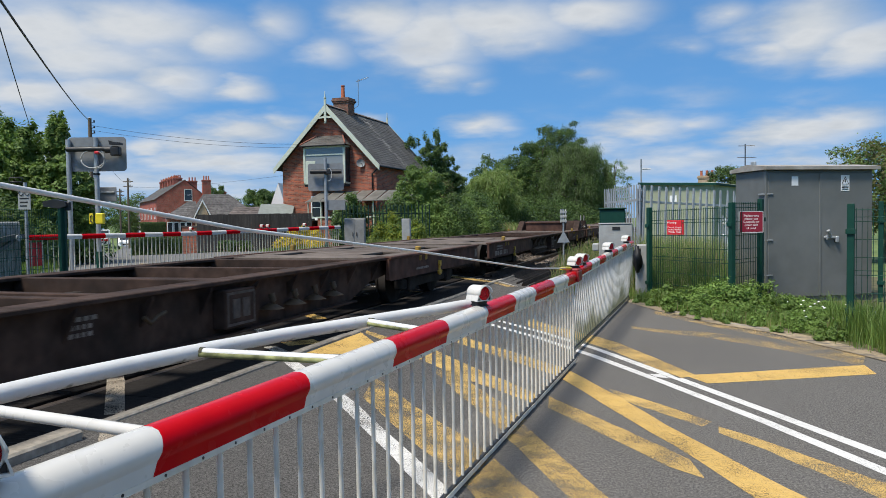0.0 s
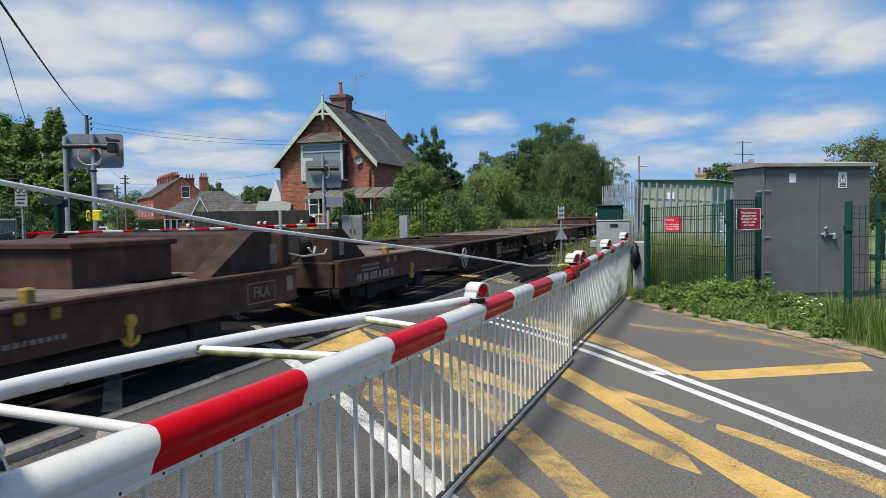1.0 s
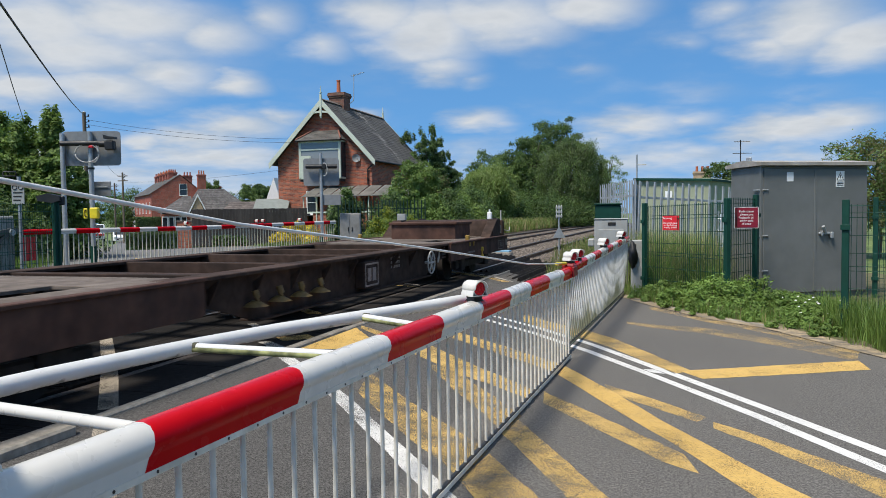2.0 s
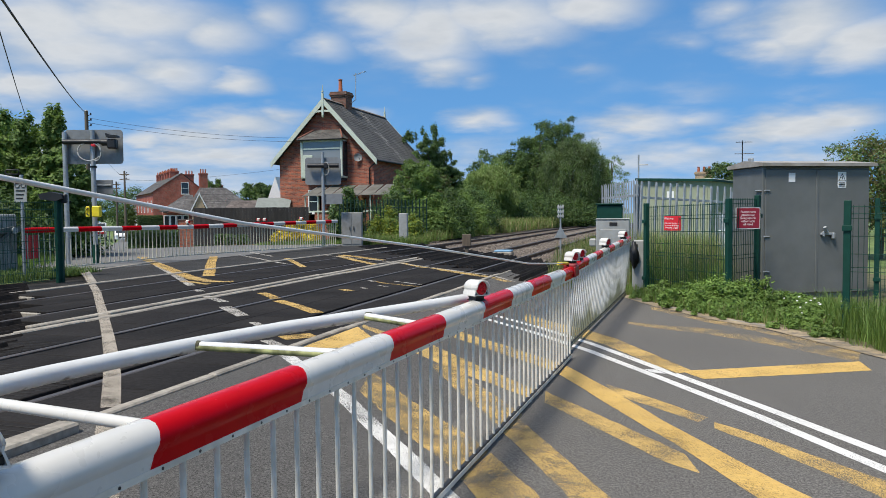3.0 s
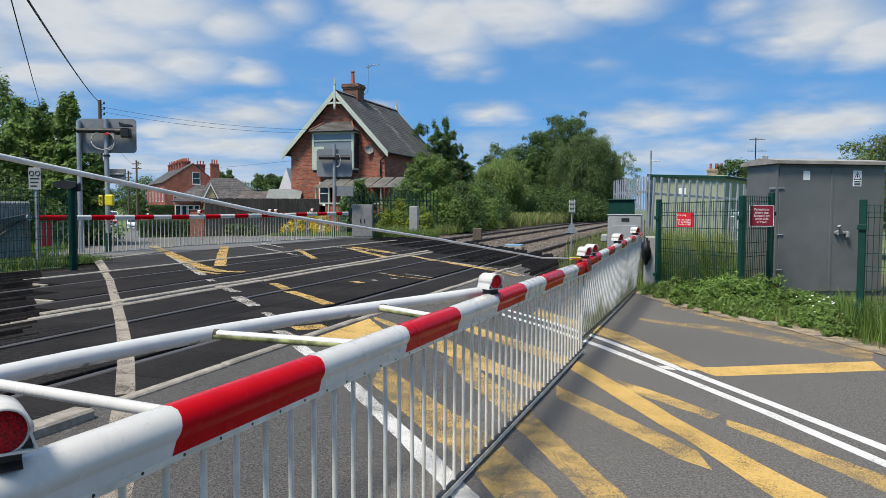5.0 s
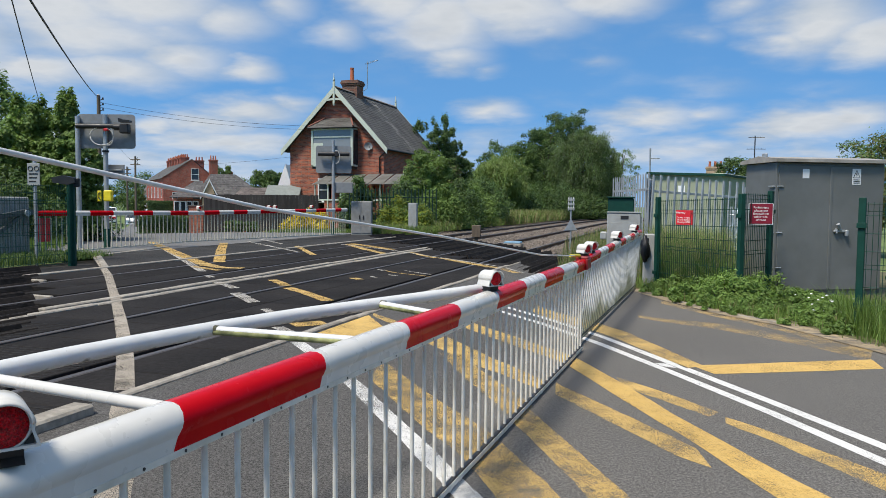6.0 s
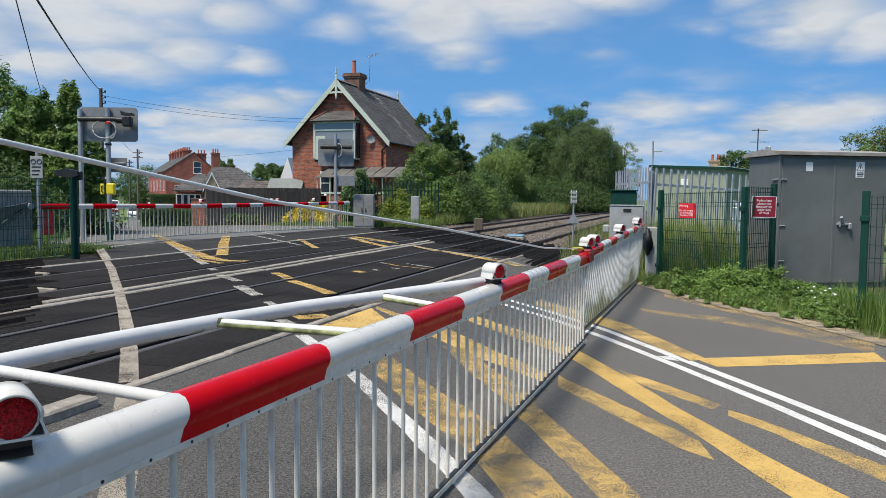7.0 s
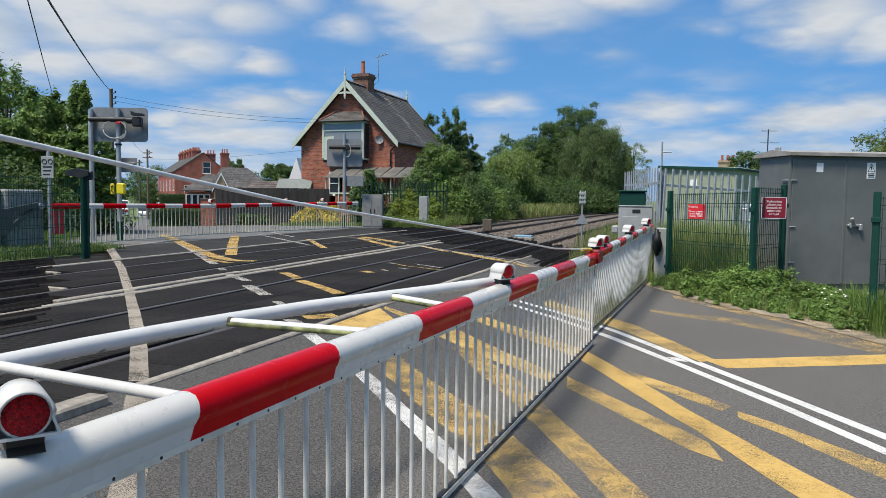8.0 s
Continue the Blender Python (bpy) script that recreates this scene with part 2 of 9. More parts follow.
ASPHALT = (0.098, 0.092, 0.083)
M_ASPHALT = material("asphalt", ASPHALT, 0.95, spec=0.25, vary=0.45, scale=70, spread=0.12, cells=190.0, patch=0.2, coarse=0.7, stain=(0.23, 0.22, 0.21), stain_amount=0.6, stain_scale=170, bump=0.5, bump_scale=130)
M_ASPHALT_DARK = material("dark_asphalt_apron", (0.068, 0.064, 0.060), 0.95, spec=0.25, vary=0.45, scale=70, spread=0.12, cells=190.0, patch=0.2, coarse=0.7, stain=(0.17, 0.165, 0.155), stain_amount=0.6, stain_scale=170, bump=0.5, bump_scale=130)
M_ASPHALT_FAR = material("asphalt_far", (0.13, 0.128, 0.125), 0.9, vary=0.12, scale=30, coarse=0.4)
M_DECK = material("crossing_rubber", (0.0185, 0.0168, 0.0160), 0.95, spec=0.10, vary=0.25, scale=30, coarse=1.1, stain=(0.034, 0.031, 0.029), stain_amount=0.5, stain_scale=1.3, bump=0.35, bump_scale=70, obj=0.12)
M_CONCRETE = material("concrete", (0.30, 0.27, 0.225), 0.9, vary=0.22, scale=22, coarse=1.5, stain=(0.13, 0.115, 0.095), stain_amount=0.6, stain_scale=5, bump=0.5, bump_scale=60)
M_WHITE_LINE = worn_paint("white_road_paint", (0.60, 0.59, 0.56), 0.06)
M_WHITE_WORN = worn_paint("worn_white_road_paint", (0.44, 0.41, 0.36), 0.56)
M_LINE_TAN = worn_paint("dirty_footway_paint", (0.33, 0.285, 0.225), 0.42)
M_WHITE_FLECK = worn_paint("flecked_white_road_paint", (0.58, 0.57, 0.54), 0.40)
M_YELLOW_DECK = worn_paint("deck_yellow_paint", (0.50, 0.32, 0.09), 0.50)
M_YELLOW = worn_paint("yellow_road_paint", (0.54, 0.35, 0.10), 0.24)
M_YELLOW_WORN = worn_paint("worn_yellow_road_paint", (0.52, 0.345, 0.11), 0.52)
M_YELLOW_FLECK = worn_paint("flecked_yellow_road_paint", (0.52, 0.345, 0.11), 0.68, 14.0)
M_YELLOW_FAINT = worn_paint("faint_yellow_road_paint", (0.46, 0.32, 0.13), 0.85)
M_RAIL = material("rail_steel_top", (0.15, 0.125, 0.108), 0.45, 0.7, vary=0.2, scale=30, coarse=2)
M_RAIL_RUST = material("rusty_rail", (0.12, 0.075, 0.052), 0.85, vary=0.3, scale=40, coarse=2)
M_BALLAST = material("ballast", (0.165, 0.137, 0.113), 0.95, vary=0.35, scale=30, coarse=2, island=0.45, bump=0.6, bump_scale=40)
M_TIMBER = material("tarred_timber", (0.016, 0.013, 0.011), 0.9, spec=0.2, vary=0.4, scale=18, coarse=2, stain=(0.06, 0.048, 0.038), stain_amount=0.35, stretch=(4, 1, 1), bump=0.5, bump_scale=30, obj=0.3)
M_SAND = material("sandy_road_edge", (0.30, 0.235, 0.15), 0.95, vary=0.35, scale=40, coarse=3, stain=ASPHALT, stain_amount=0.9, stain_scale=7, bump=0.6, bump_scale=60)
M_SOIL = material("verge_soil", (0.085, 0.085, 0.035), 0.95, vary=0.4, scale=9, coarse=0.5, stain=(0.13, 0.10, 0.06), stain_amount=0.7, stain_scale=2, bump=0.7, bump_scale=20)
M_FIELD = material("grass_field", (0.10, 0.155, 0.04), 0.95, vary=0.35, scale=3, coarse=0.15, stain=(0.17, 0.15, 0.06), stain_amount=0.5, stain_scale=0.6, bump=0.5, bump_scale=12)
M_WHITE = material("white_enamel", (0.615, 0.595, 0.545), 0.30, vary=0.04, scale=14, coarse=1.5, stain=(0.48, 0.47, 0.44), stain_amount=0.08, stain_scale=6, coat=0.2)
M_WHITE_DIRTY = material("weathered_white_enamel", (0.66, 0.66, 0.64), 0.42, vary=0.05, scale=14, coarse=1.5, stain=(0.16, 0.16, 0.11), stain_amount=0.22, stain_scale=16, bump=0.15, bump_scale=80)
M_ALGAE = material("algae_stained_white", (0.30, 0.31, 0.13), 0.75, vary=0.4, scale=18, coarse=3, stain=(0.05, 0.06, 0.02), stain_amount=0.9, stain_scale=14)
M_RED = material("red_reflective_sheeting", (0.48, 0.001, 0.006), 0.20, vary=0.05, scale=12, coarse=1.5, spec=0.06)
M_BAR = material("white_skirt_bar", (0.73, 0.69, 0.60), 0.45, vary=0.08, scale=20, coarse=2, stain=(0.30, 0.28, 0.2), stain_amount=0.35, stain_scale=9)
M_BLACK = material("black_plastic", (0.012, 0.012, 0.013), 0.5, vary=0.15)
M_LENS = material("red_lens", (0.48, 0.003, 0.009), 0.32, vary=0.6, scale=190, grain=1.0, spec=0.25, bump=0.8, bump_scale=260)
M_CABINET = material("grey_cabinet_paint", (0.132, 0.138, 0.131), 0.45, vary=0.06, scale=6, coarse=0.8, stain=(0.21, 0.215, 0.21), stain_amount=0.35, stain_scale=1.4, bump=0.06, bump_scale=200)
M_CAB_ROOF = material("cabinet_roof", (0.33, 0.31, 0.28), 0.7, vary=0.18, scale=12, coarse=2, stain=(0.16, 0.14, 0.1), stain_amount=0.5)
M_GALV = material("galvanised_steel", (0.36, 0.38, 0.39), 0.45, 0.35, vary=0.13, scale=16, coarse=1.6, stain=(0.22, 0.23, 0.235), stain_amount=0.4)
M_GREY_BOX = material("grey_glassfibre", (0.32, 0.33, 0.32), 0.6, vary=0.08, scale=10, coarse=1.2, stain=(0.24, 0.23, 0.2), stain_amount=0.4)
M_GREEN = material("green_powder_coat", (0.006, 0.046, 0.032), 0.55, vary=0.1, scale=10, spec=0.25)
M_GREEN_BLD = material("pale_green_cladding", (0.31, 0.335, 0.235), 0.6, vary=0.06, scale=4, coarse=0.6, stain=(0.24, 0.265, 0.19), stain_amount=0.4)
M_SIGN_RED = material("sign_red", (0.62, 0.02, 0.03), 0.4, vary=0.03)
M_SIGN_MAROON = material("sign_maroon", (0.25, 0.012, 0.03), 0.4, vary=0.04)
M_SIGN_WHITE = material("sign_white", (0.80, 0.80, 0.78), 0.4, vary=0.03)
M_YELLOW_PLASTIC = material("yellow_plastic", (0.72, 0.58, 0.02), 0.45, vary=0.06)
M_BRICK = brick_wall("red_brick", (0.50, 0.125, 0.058), (0.19, 0.047, 0.029), (0.24, 0.17, 0.125))
M_BRICK_SOOT = brick_wall("sooty_brick", (0.22, 0.085, 0.055), (0.11, 0.05, 0.036), (0.16, 0.12, 0.09))
M_BRICK_FAR = brick_wall("orange_red_brick", (0.41, 0.078, 0.045), (0.30, 0.056, 0.036), (0.26, 0.15, 0.115))
M_SLATE = material("roof_slate", (0.074, 0.068, 0.061), 0.75, vary=0.28, scale=7, coarse=0.9, stain=(0.14, 0.135, 0.12), stain_amount=0.5, stain_scale=1.6, island=0.14)
M_TILE = material("roof_tile", (0.115, 0.095, 0.086), 0.85, vary=0.3, scale=4, coarse=0.8, island=0.25)
M_TRIM = material("pale_green_trim", (0.48, 0.52, 0.43), 0.55, vary=0.08, scale=12)
M_TRIM_WHITE = material("white_trim", (0.72, 0.72, 0.70), 0.5, vary=0.05)
M_GLASS = glass("window_glass")
M_BOARD = material("signal_board_grey", (0.20, 0.21, 0.215), 0.6, vary=0.1, scale=8)
# base colour lightened to stand in for the sky's reflection in the bay
M_PANE_SKY = glass("sky_reflection_glass", (0.20, 0.22, 0.23), 0.12)
M_POT = material("terracotta", (0.42, 0.12, 0.055), 0.8, vary=0.2, scale=20)
M_FENCE = material("dark_fence_board", (0.032, 0.029, 0.028), 0.85, vary=0.3, scale=10, stretch=(1, 1, 0.2), obj=0.25)
M_POLE = material("pole_wood", (0.11, 0.085, 0.06), 0.9, vary=0.25, scale=8, stretch=(1, 1, 0.15))
M_BARK = material("bark", (0.10, 0.08, 0.06), 0.95, vary=0.35, scale=10, bump=0.7, bump_scale=18)


def leaf_material(name, base, bright=1.6):
    m = material(name, base, 0.6, vary=0.25, scale=1.2, coarse=0.35, island=0.28)
    nt = m.node_tree
    b = nt.nodes["Principled BSDF"]
    b.inputs["Specular IOR Level"].default_value = 0.3
    tr = nt.nodes.new("ShaderNodeBsdfTranslucent")
    tr.inputs["Color"].default_value = (base[0] * 1.3 * bright, base[1] * 1.35 * bright, base[2] * bright, 1)
    mx = nt.nodes.new("ShaderNodeMixShader")
    mx.inputs[0].default_value = 0.22
    nt.links.new(b.outputs[0], mx.inputs[1])
    nt.links.new(tr.outputs[0], mx.inputs[2])
    nt.links.new(mx.outputs[0], nt.nodes["Material Output"].inputs["Surface"])
    return m


M_LEAF = leaf_material("leaf_mid_green", (0.092, 0.150, 0.038))
M_LEAF_DARK = leaf_material("leaf_dark_green", (0.048, 0.086, 0.030))
M_LEAF_LIGHT = leaf_material("leaf_light_green", (0.128, 0.196, 0.046))
M_LEAF_WILLOW = leaf_material("leaf_willow", (0.165, 0.215, 0.068))
M_LEAF_GREY = leaf_material("leaf_grey_green", (0.082, 0.112, 0.050))
M_LEAF_FRESH = leaf_material("leaf_fresh_green", (0.125, 0.205, 0.045))
M_GRASS_FRESH = leaf_material("fresh_grass_blade", (0.135, 0.20, 0.045))
M_HIP = material("weathered_hip_tile", (0.22, 0.085, 0.055), 0.85, vary=0.25, scale=12)
M_LEAF_YELLOW = leaf_material("leaf_yellow_green", (0.19, 0.22, 0.025))
M_LEAF_BROWN = leaf_material("leaf_olive", (0.10, 0.095, 0.035))
M_FLOWER = material("yellow_flowers", (0.68, 0.50, 0.012), 0.7, island=0.2)
M_GRASS = leaf_material("grass_blade", (0.10, 0.148, 0.036))
M_STRAW_PALE = leaf_material("pale_dry_grass", (0.36, 0.33, 0.17), 1.2)
M_STRAW = leaf_material("dry_grass", (0.25, 0.22, 0.105), 1.2)

# ---- building tools ----
def ground_z(x, y):
    """Height of the ground: the near road lies a little lower than the rails, the far land falls away."""
    if x > -1.8:
        z = -0.20
    elif x > -3.55:
        z = -0.20 * (x + 3.55) / 1.75
    else:
        z = 0.0
    far = max(0.0, math.hypot(x, y) - 26.0)
    if x < -12.0:
        k = min(1.0, (-12.0 - x) / 14.0)
        z -= 0.026 * min(far, 60.0) * k
    return z


def mesh_of(name, bm, mats):
    me = bpy.data.meshes.new(name)
    bm.to_mesh(me)
    bm.free()
    for m in (mats if isinstance(mats, (list, tuple)) else [mats]):
        me.materials.append(m)
    return me


def part(name, bm, mats, parent=None, label="", smooth=False):
    me = mesh_of(name, bm, mats)
    if smooth:
        for p in me.polygons:
            p.use_smooth = True
    ob = new(name, me)
    if parent is not None:
        ob.parent = parent
    return tagged(ob, label)


def thing(name, at, label, category, group="", kind="", rz=0.0):
    ob = new(name)
    ob.empty_display_size = 0.2
    ob.matrix_basis = pose(*at, 0, 0, rz)
    return tagged(ob, label, category, group, kind)


def add_box(bm, lo, hi, bevel=0.0, mat=0, m=None):
    r = bmesh.ops.create_cube(bm, size=1.0)
    vs = r["verts"]
    for v in vs:
        v.co = Vector([lo[i] + (v.co[i] + 0.5) * (hi[i] - lo[i]) for i in range(3)])
    fs = {f for v in vs for f in v.link_faces}
    if bevel:
        es = list({e for v in vs for e in v.link_edges})
        rb = bmesh.ops.bevel(bm, geom=es, offset=bevel, segments=1, affect="EDGES", profile=0.5)
        fs = {f for f in fs if f.is_valid} | set(rb["faces"])
        vs = list({v for f in fs for v in f.verts})
    for f in fs:
        f.material_index = mat
    if m is not None:
        bmesh.ops.transform(bm, matrix=m, verts=vs)
    return vs


def box(lo, hi, bevel=0.0, m=None):
    bm = bmesh.new()
    add_box(bm, lo, hi, bevel, 0, m)
    return bm


def add_tube(bm, a, b, r, r2=None, n=12, mat=0, caps=True):
    a, b = Vector(a), Vector(b)
    r2 = r if r2 is None else r2
    q = (b - a).to_track_quat("Z", "Y")
    ra = [bm.verts.new(a + q @ Vector((math.cos(t) * r, math.sin(t) * r, 0))) for t in (2 * math.pi * i / n for i in range(n))]
    rb = [bm.verts.new(b + q @ Vector((math.cos(t) * r2, math.sin(t) * r2, 0))) for t in (2 * math.pi * i / n for i in range(n))]
    for i in range(n):
        f = bm.faces.new((ra[i], ra[(i + 1) % n], rb[(i + 1) % n], rb[i]))
        f.smooth, f.material_index = n > 6, mat
    if caps:
        for ring in (list(reversed(ra)), rb):
            f = bm.faces.new([bm.verts.new(v.co) for v in ring])
            f.material_index = mat
    return ra + rb


def tube(a, b, r, r2=None, n=12):
    bm = bmesh.new()
    add_tube(bm, a, b, r, r2, n)
    return bm


def add_path(bm, pts, r, n=8, mat=0):
    """A bent rod through the points."""
    pts = [Vector(p) for p in pts]
    rings = []
    for i, p in enumerate(pts):
        d = (pts[min(i + 1, len(pts) - 1)] - pts[max(i - 1, 0)]).normalized()
        q = d.to_track_quat("Z", "Y")
        rings.append([bm.verts.new(p + q @ Vector((math.cos(t) * r, math.sin(t) * r, 0))) for t in (2 * math.pi * k / n for k in range(n))])
    for ra, rb in zip(rings, rings[1:]):
        for k in range(n):
            f = bm.faces.new((ra[k], ra[(k + 1) % n], rb[(k + 1) % n], rb[k]))
            f.smooth, f.material_index = True, mat
    for ring in (list(reversed(rings[0])), rings[-1]):
        bm.faces.new([bm.verts.new(v.co) for v in ring]).material_index = mat


def add_prism(bm, outline, x0, x1, axis="x", mat=0):
    """A solid with the given outline (pairs of the two other axes) between two planes of an axis."""
    def at(v, p):
        return {"x": (v, p[0], p[1]), "y": (p[0], v, p[1]), "z": (p[0], p[1], v)}[axis]
    a = [bm.verts.new(at(x0, p)) for p in outline]
    b = [bm.verts.new(at(x1, p)) for p in outline]
    fs = [bm.faces.new(a), bm.faces.new(list(reversed(b)))]
    n = len(outline)
    for i in range(n):
        fs.append(bm.faces.new((a[i], b[i], b[(i + 1) % n], a[(i + 1) % n])))
    for f in fs:
        f.material_index = mat
    bmesh.ops.recalc_face_normals(bm, faces=fs)
    return a + b


def prism(outline, x0, x1, axis="x"):
    bm = bmesh.new()
    add_prism(bm, outline, x0, x1, axis)
    return bm


def writing(name, text, size, mat, parent, m, label="", depth=0.001):
    cu = bpy.data.curves.new(name, "FONT")
    cu.body, cu.size, cu.extrude, cu.align_x, cu.align_y = text, size, depth, "CENTER", "CENTER"
    cu.space_line = 0.95
    tmp = bpy.data.objects.new(name, cu)
    me = bpy.data.meshes.new_from_object(tmp)
    bpy.data.objects.remove(tmp)
    me.materials.clear()
    me.materials.append(mat)
    ob = new(name, me)
    ob.parent = parent
    ob.matrix_basis = m
    return tagged(ob, label)


def cloud_mesh(name, verts, quads, mats, index=None):
    me = bpy.data.meshes.new(name)
    nv, nq = len(verts), len(quads)
    me.vertices.add(nv)
    me.vertices.foreach_set("co", np.asarray(verts, dtype=np.float32).ravel())
    me.loops.add(nq * 4)
    me.loops.foreach_set("vertex_index", np.asarray(quads, dtype=np.int32).ravel())
    me.polygons.add(nq)
    me.polygons.foreach_set("loop_start", np.arange(nq, dtype=np.int32) * 4)
    for m in (mats if isinstance(mats, (list, tuple)) else [mats]):
        me.materials.append(m)
    if index is not None:
        me.polygons.foreach_set("material_index", np.asarray(index, dtype=np.int32))
    me.update(calc_edges=True)
    return me

# ---- the large structure ----
RAILS = {"near": (-4.2, -5.705), "far": (-7.655, -9.16)}
KERB = [(-1.6, 13.6), (-1.27, 13.12), (-0.91, 12.54), (-0.44, 11.53), (0.29, 10.25), (0.90, 9.55), (1.34, 8.66), (1.75, 7.85), (2.6, 6.2), (5.5, 0.5), (10.0, -8.0), (20.0, -27.0)]


def build_ground():
    """One sheet out to the horizon."""
    bm = bmesh.new()
    xs = [-2500, -900, -400, -220, -150, -110, -85, -65, -50, -40, -32, -26, -22, -19, -16.5, -15, -13, -11, -9, -7, -5, -3.7, -2.7, -1.9, -1.2, -0.5, 0.3, 1.2, 2.5, 4, 7, 12, 20, 40, 100, 400, 2500]
    ys = [-2500, -400, -100, -40, -20, -10, -5, 0, 3, 6, 9, 12, 14, 16, 18, 20, 23, 26, 30, 35, 40, 47, 55, 65, 80, 100, 130, 170, 250, 500, 1200, 2500]
    grid = []
    for x in xs:
        col = []
        for y in ys:
            z = ground_z(x, y) - 0.06
            if x > -12.6 and x < -3.0:
                z -= 0.30 if x < -3.4 else 0.1
            col.append(bm.verts.new((x, y, z)))
        grid.append(col)
    for a, b in zip(grid, grid[1:]):
        for i in range(len(ys) - 1):
            f = bm.faces.new((a[i], b[i], b[i + 1], a[i + 1]))
            f.smooth = True
    tagged(part("ground", bm, M_FIELD), "rough green and straw-coloured grass land", "ground", kind="structure")


def strip(name, left, right, mat, lift, label, category, kind="structure"):
    """A sheet between two lines of ground points, laid over the ground."""
    bm = bmesh.new()
    rows = []
    for a, b in zip(left, right):
        rows.append([bm.verts.new((p[0], p[1], ground_z(*p) + lift)) for p in (a, b)])
    for r0, r1 in zip(rows, rows[1:]):
        f = bm.faces.new((r0[0], r0[1], r1[1], r1[0]))
        if f.normal.z < 0:
            f.normal_flip()
    bmesh.ops.recalc_face_normals(bm, faces=bm.faces)
    for f in bm.faces:
        f.normal_update()
        if f.normal.z < 0:
            f.normal_flip()
    return tagged(part(name, bm, mat), label, category, kind=kind)


def build_roads():
    # near road: a ramp up to the rails, then a level apron up to the verge
    bm = bmesh.new()
    top = [(-3.55, 15.2)] + [(-2.6, 14.3)] + [(-1.8, 13.75)] + KERB
    cols = []
    for x, y in top:
        cols.append([bm.verts.new((x, v, ground_z(x, 0))) for v in (y, min(y - 0.2, 3.35), min(y - 0.4, -12.0), -60.0)])
    for a, b in zip(cols, cols[1:]):
        for i in range(3):
            f = bm.faces.new((a[i], a[i + 1], b[i + 1], b[i]))
            f.material_index = 1 if b[0].co.x < -1.5 else 0
    bmesh.ops.recalc_face_normals(bm, faces=bm.faces)
    if sum(f.normal.z for f in bm.faces) < 0:
        bmesh.ops.reverse_faces(bm, faces=bm.faces)
    tagged(part("road_near", bm, [M_ASPHALT, M_ASPHALT_DARK]), "dark grey worn asphalt road before the crossing", "road", kind="structure")
    # far road, from the crossing down to the village
    ca = [(-12.7, 12.4), (-16.0, 15.2), (-20.5, 20.0), (-30, 32.5), (-45, 52), (-62, 73), (-84, 100), (-120, 145)]
    cb = [(-12.7, 28.6), (-15.2, 28.8), (-19.0, 29.6), (-27.5, 38.5), (-41.5, 55.5), (-57, 76.5), (-78.5, 103), (-115, 148)]
    strip("road_far", ca, cb, M_ASPHALT_FAR, 0.0, "grey asphalt road leading down to the village", "road")


def add_flat(bm, pts, lift=0.004, mat=0):
    vs = [bm.verts.new((x, y, ground_z(x, y) + lift * 0.4)) for x, y in pts]
    f = bm.faces.new(vs)
    f.normal_update()
    if f.normal.z < 0:
        f.normal_flip()
    f.material_index = mat


def band(up, lo, lift=0.004):
    """A painted band between an upper and a lower edge; edges are resampled evenly."""
    def along(p, n=14):
        d = [0.0]
        for a, b in zip(p, p[1:]):
            d.append(d[-1] + math.hypot(b[0] - a[0], b[1] - a[1]))
        out = []
        for i in range(n):
            s = d[-1] * i / (n - 1)
            k = max(j for j in range(len(p) - 1) if d[j] <= s + 1e-9)
            u = (s - d[k]) / max(d[k + 1] - d[k], 1e-9)
            out.append((p[k][0] + u * (p[k + 1][0] - p[k][0]), p[k][1] + u * (p[k + 1][1] - p[k][1])))
        return out
    bm = bmesh.new()
    a, b = along(up), along(lo)
    wob = random.Random(len(up) * 7 + int(abs(up[0][0]) * 100))
    j = lambda p: (p[0] + wob.uniform(-0.007, 0.007), p[1] + wob.uniform(-0.007, 0.007))
    a, b = [j(p) for p in a], [j(p) for p in b]
    for i in range(len(a) - 1):
        add_flat(bm, (a[i], a[i + 1], b[i + 1], b[i]), lift)
    return bm


def marking(up, lo, mat, label, lift=0.004):
    return tagged(part("road_marking", band(up, lo, lift), mat), label, "road marking", "road markings", "structure")


def line(pts, width, mat, label, lift=0.004):
    up, lo = [], []
    for i, p in enumerate(pts):
        a, b = pts[max(i - 1, 0)], pts[min(i + 1, len(pts) - 1)]
        d = Vector((b[0] - a[0], b[1] - a[1])).normalized() * width / 2
        up.append((p[0] - d.y, p[1] + d.x))
        lo.append((p[0] + d.y, p[1] - d.x))
    return marking(up, lo, mat, label, lift)


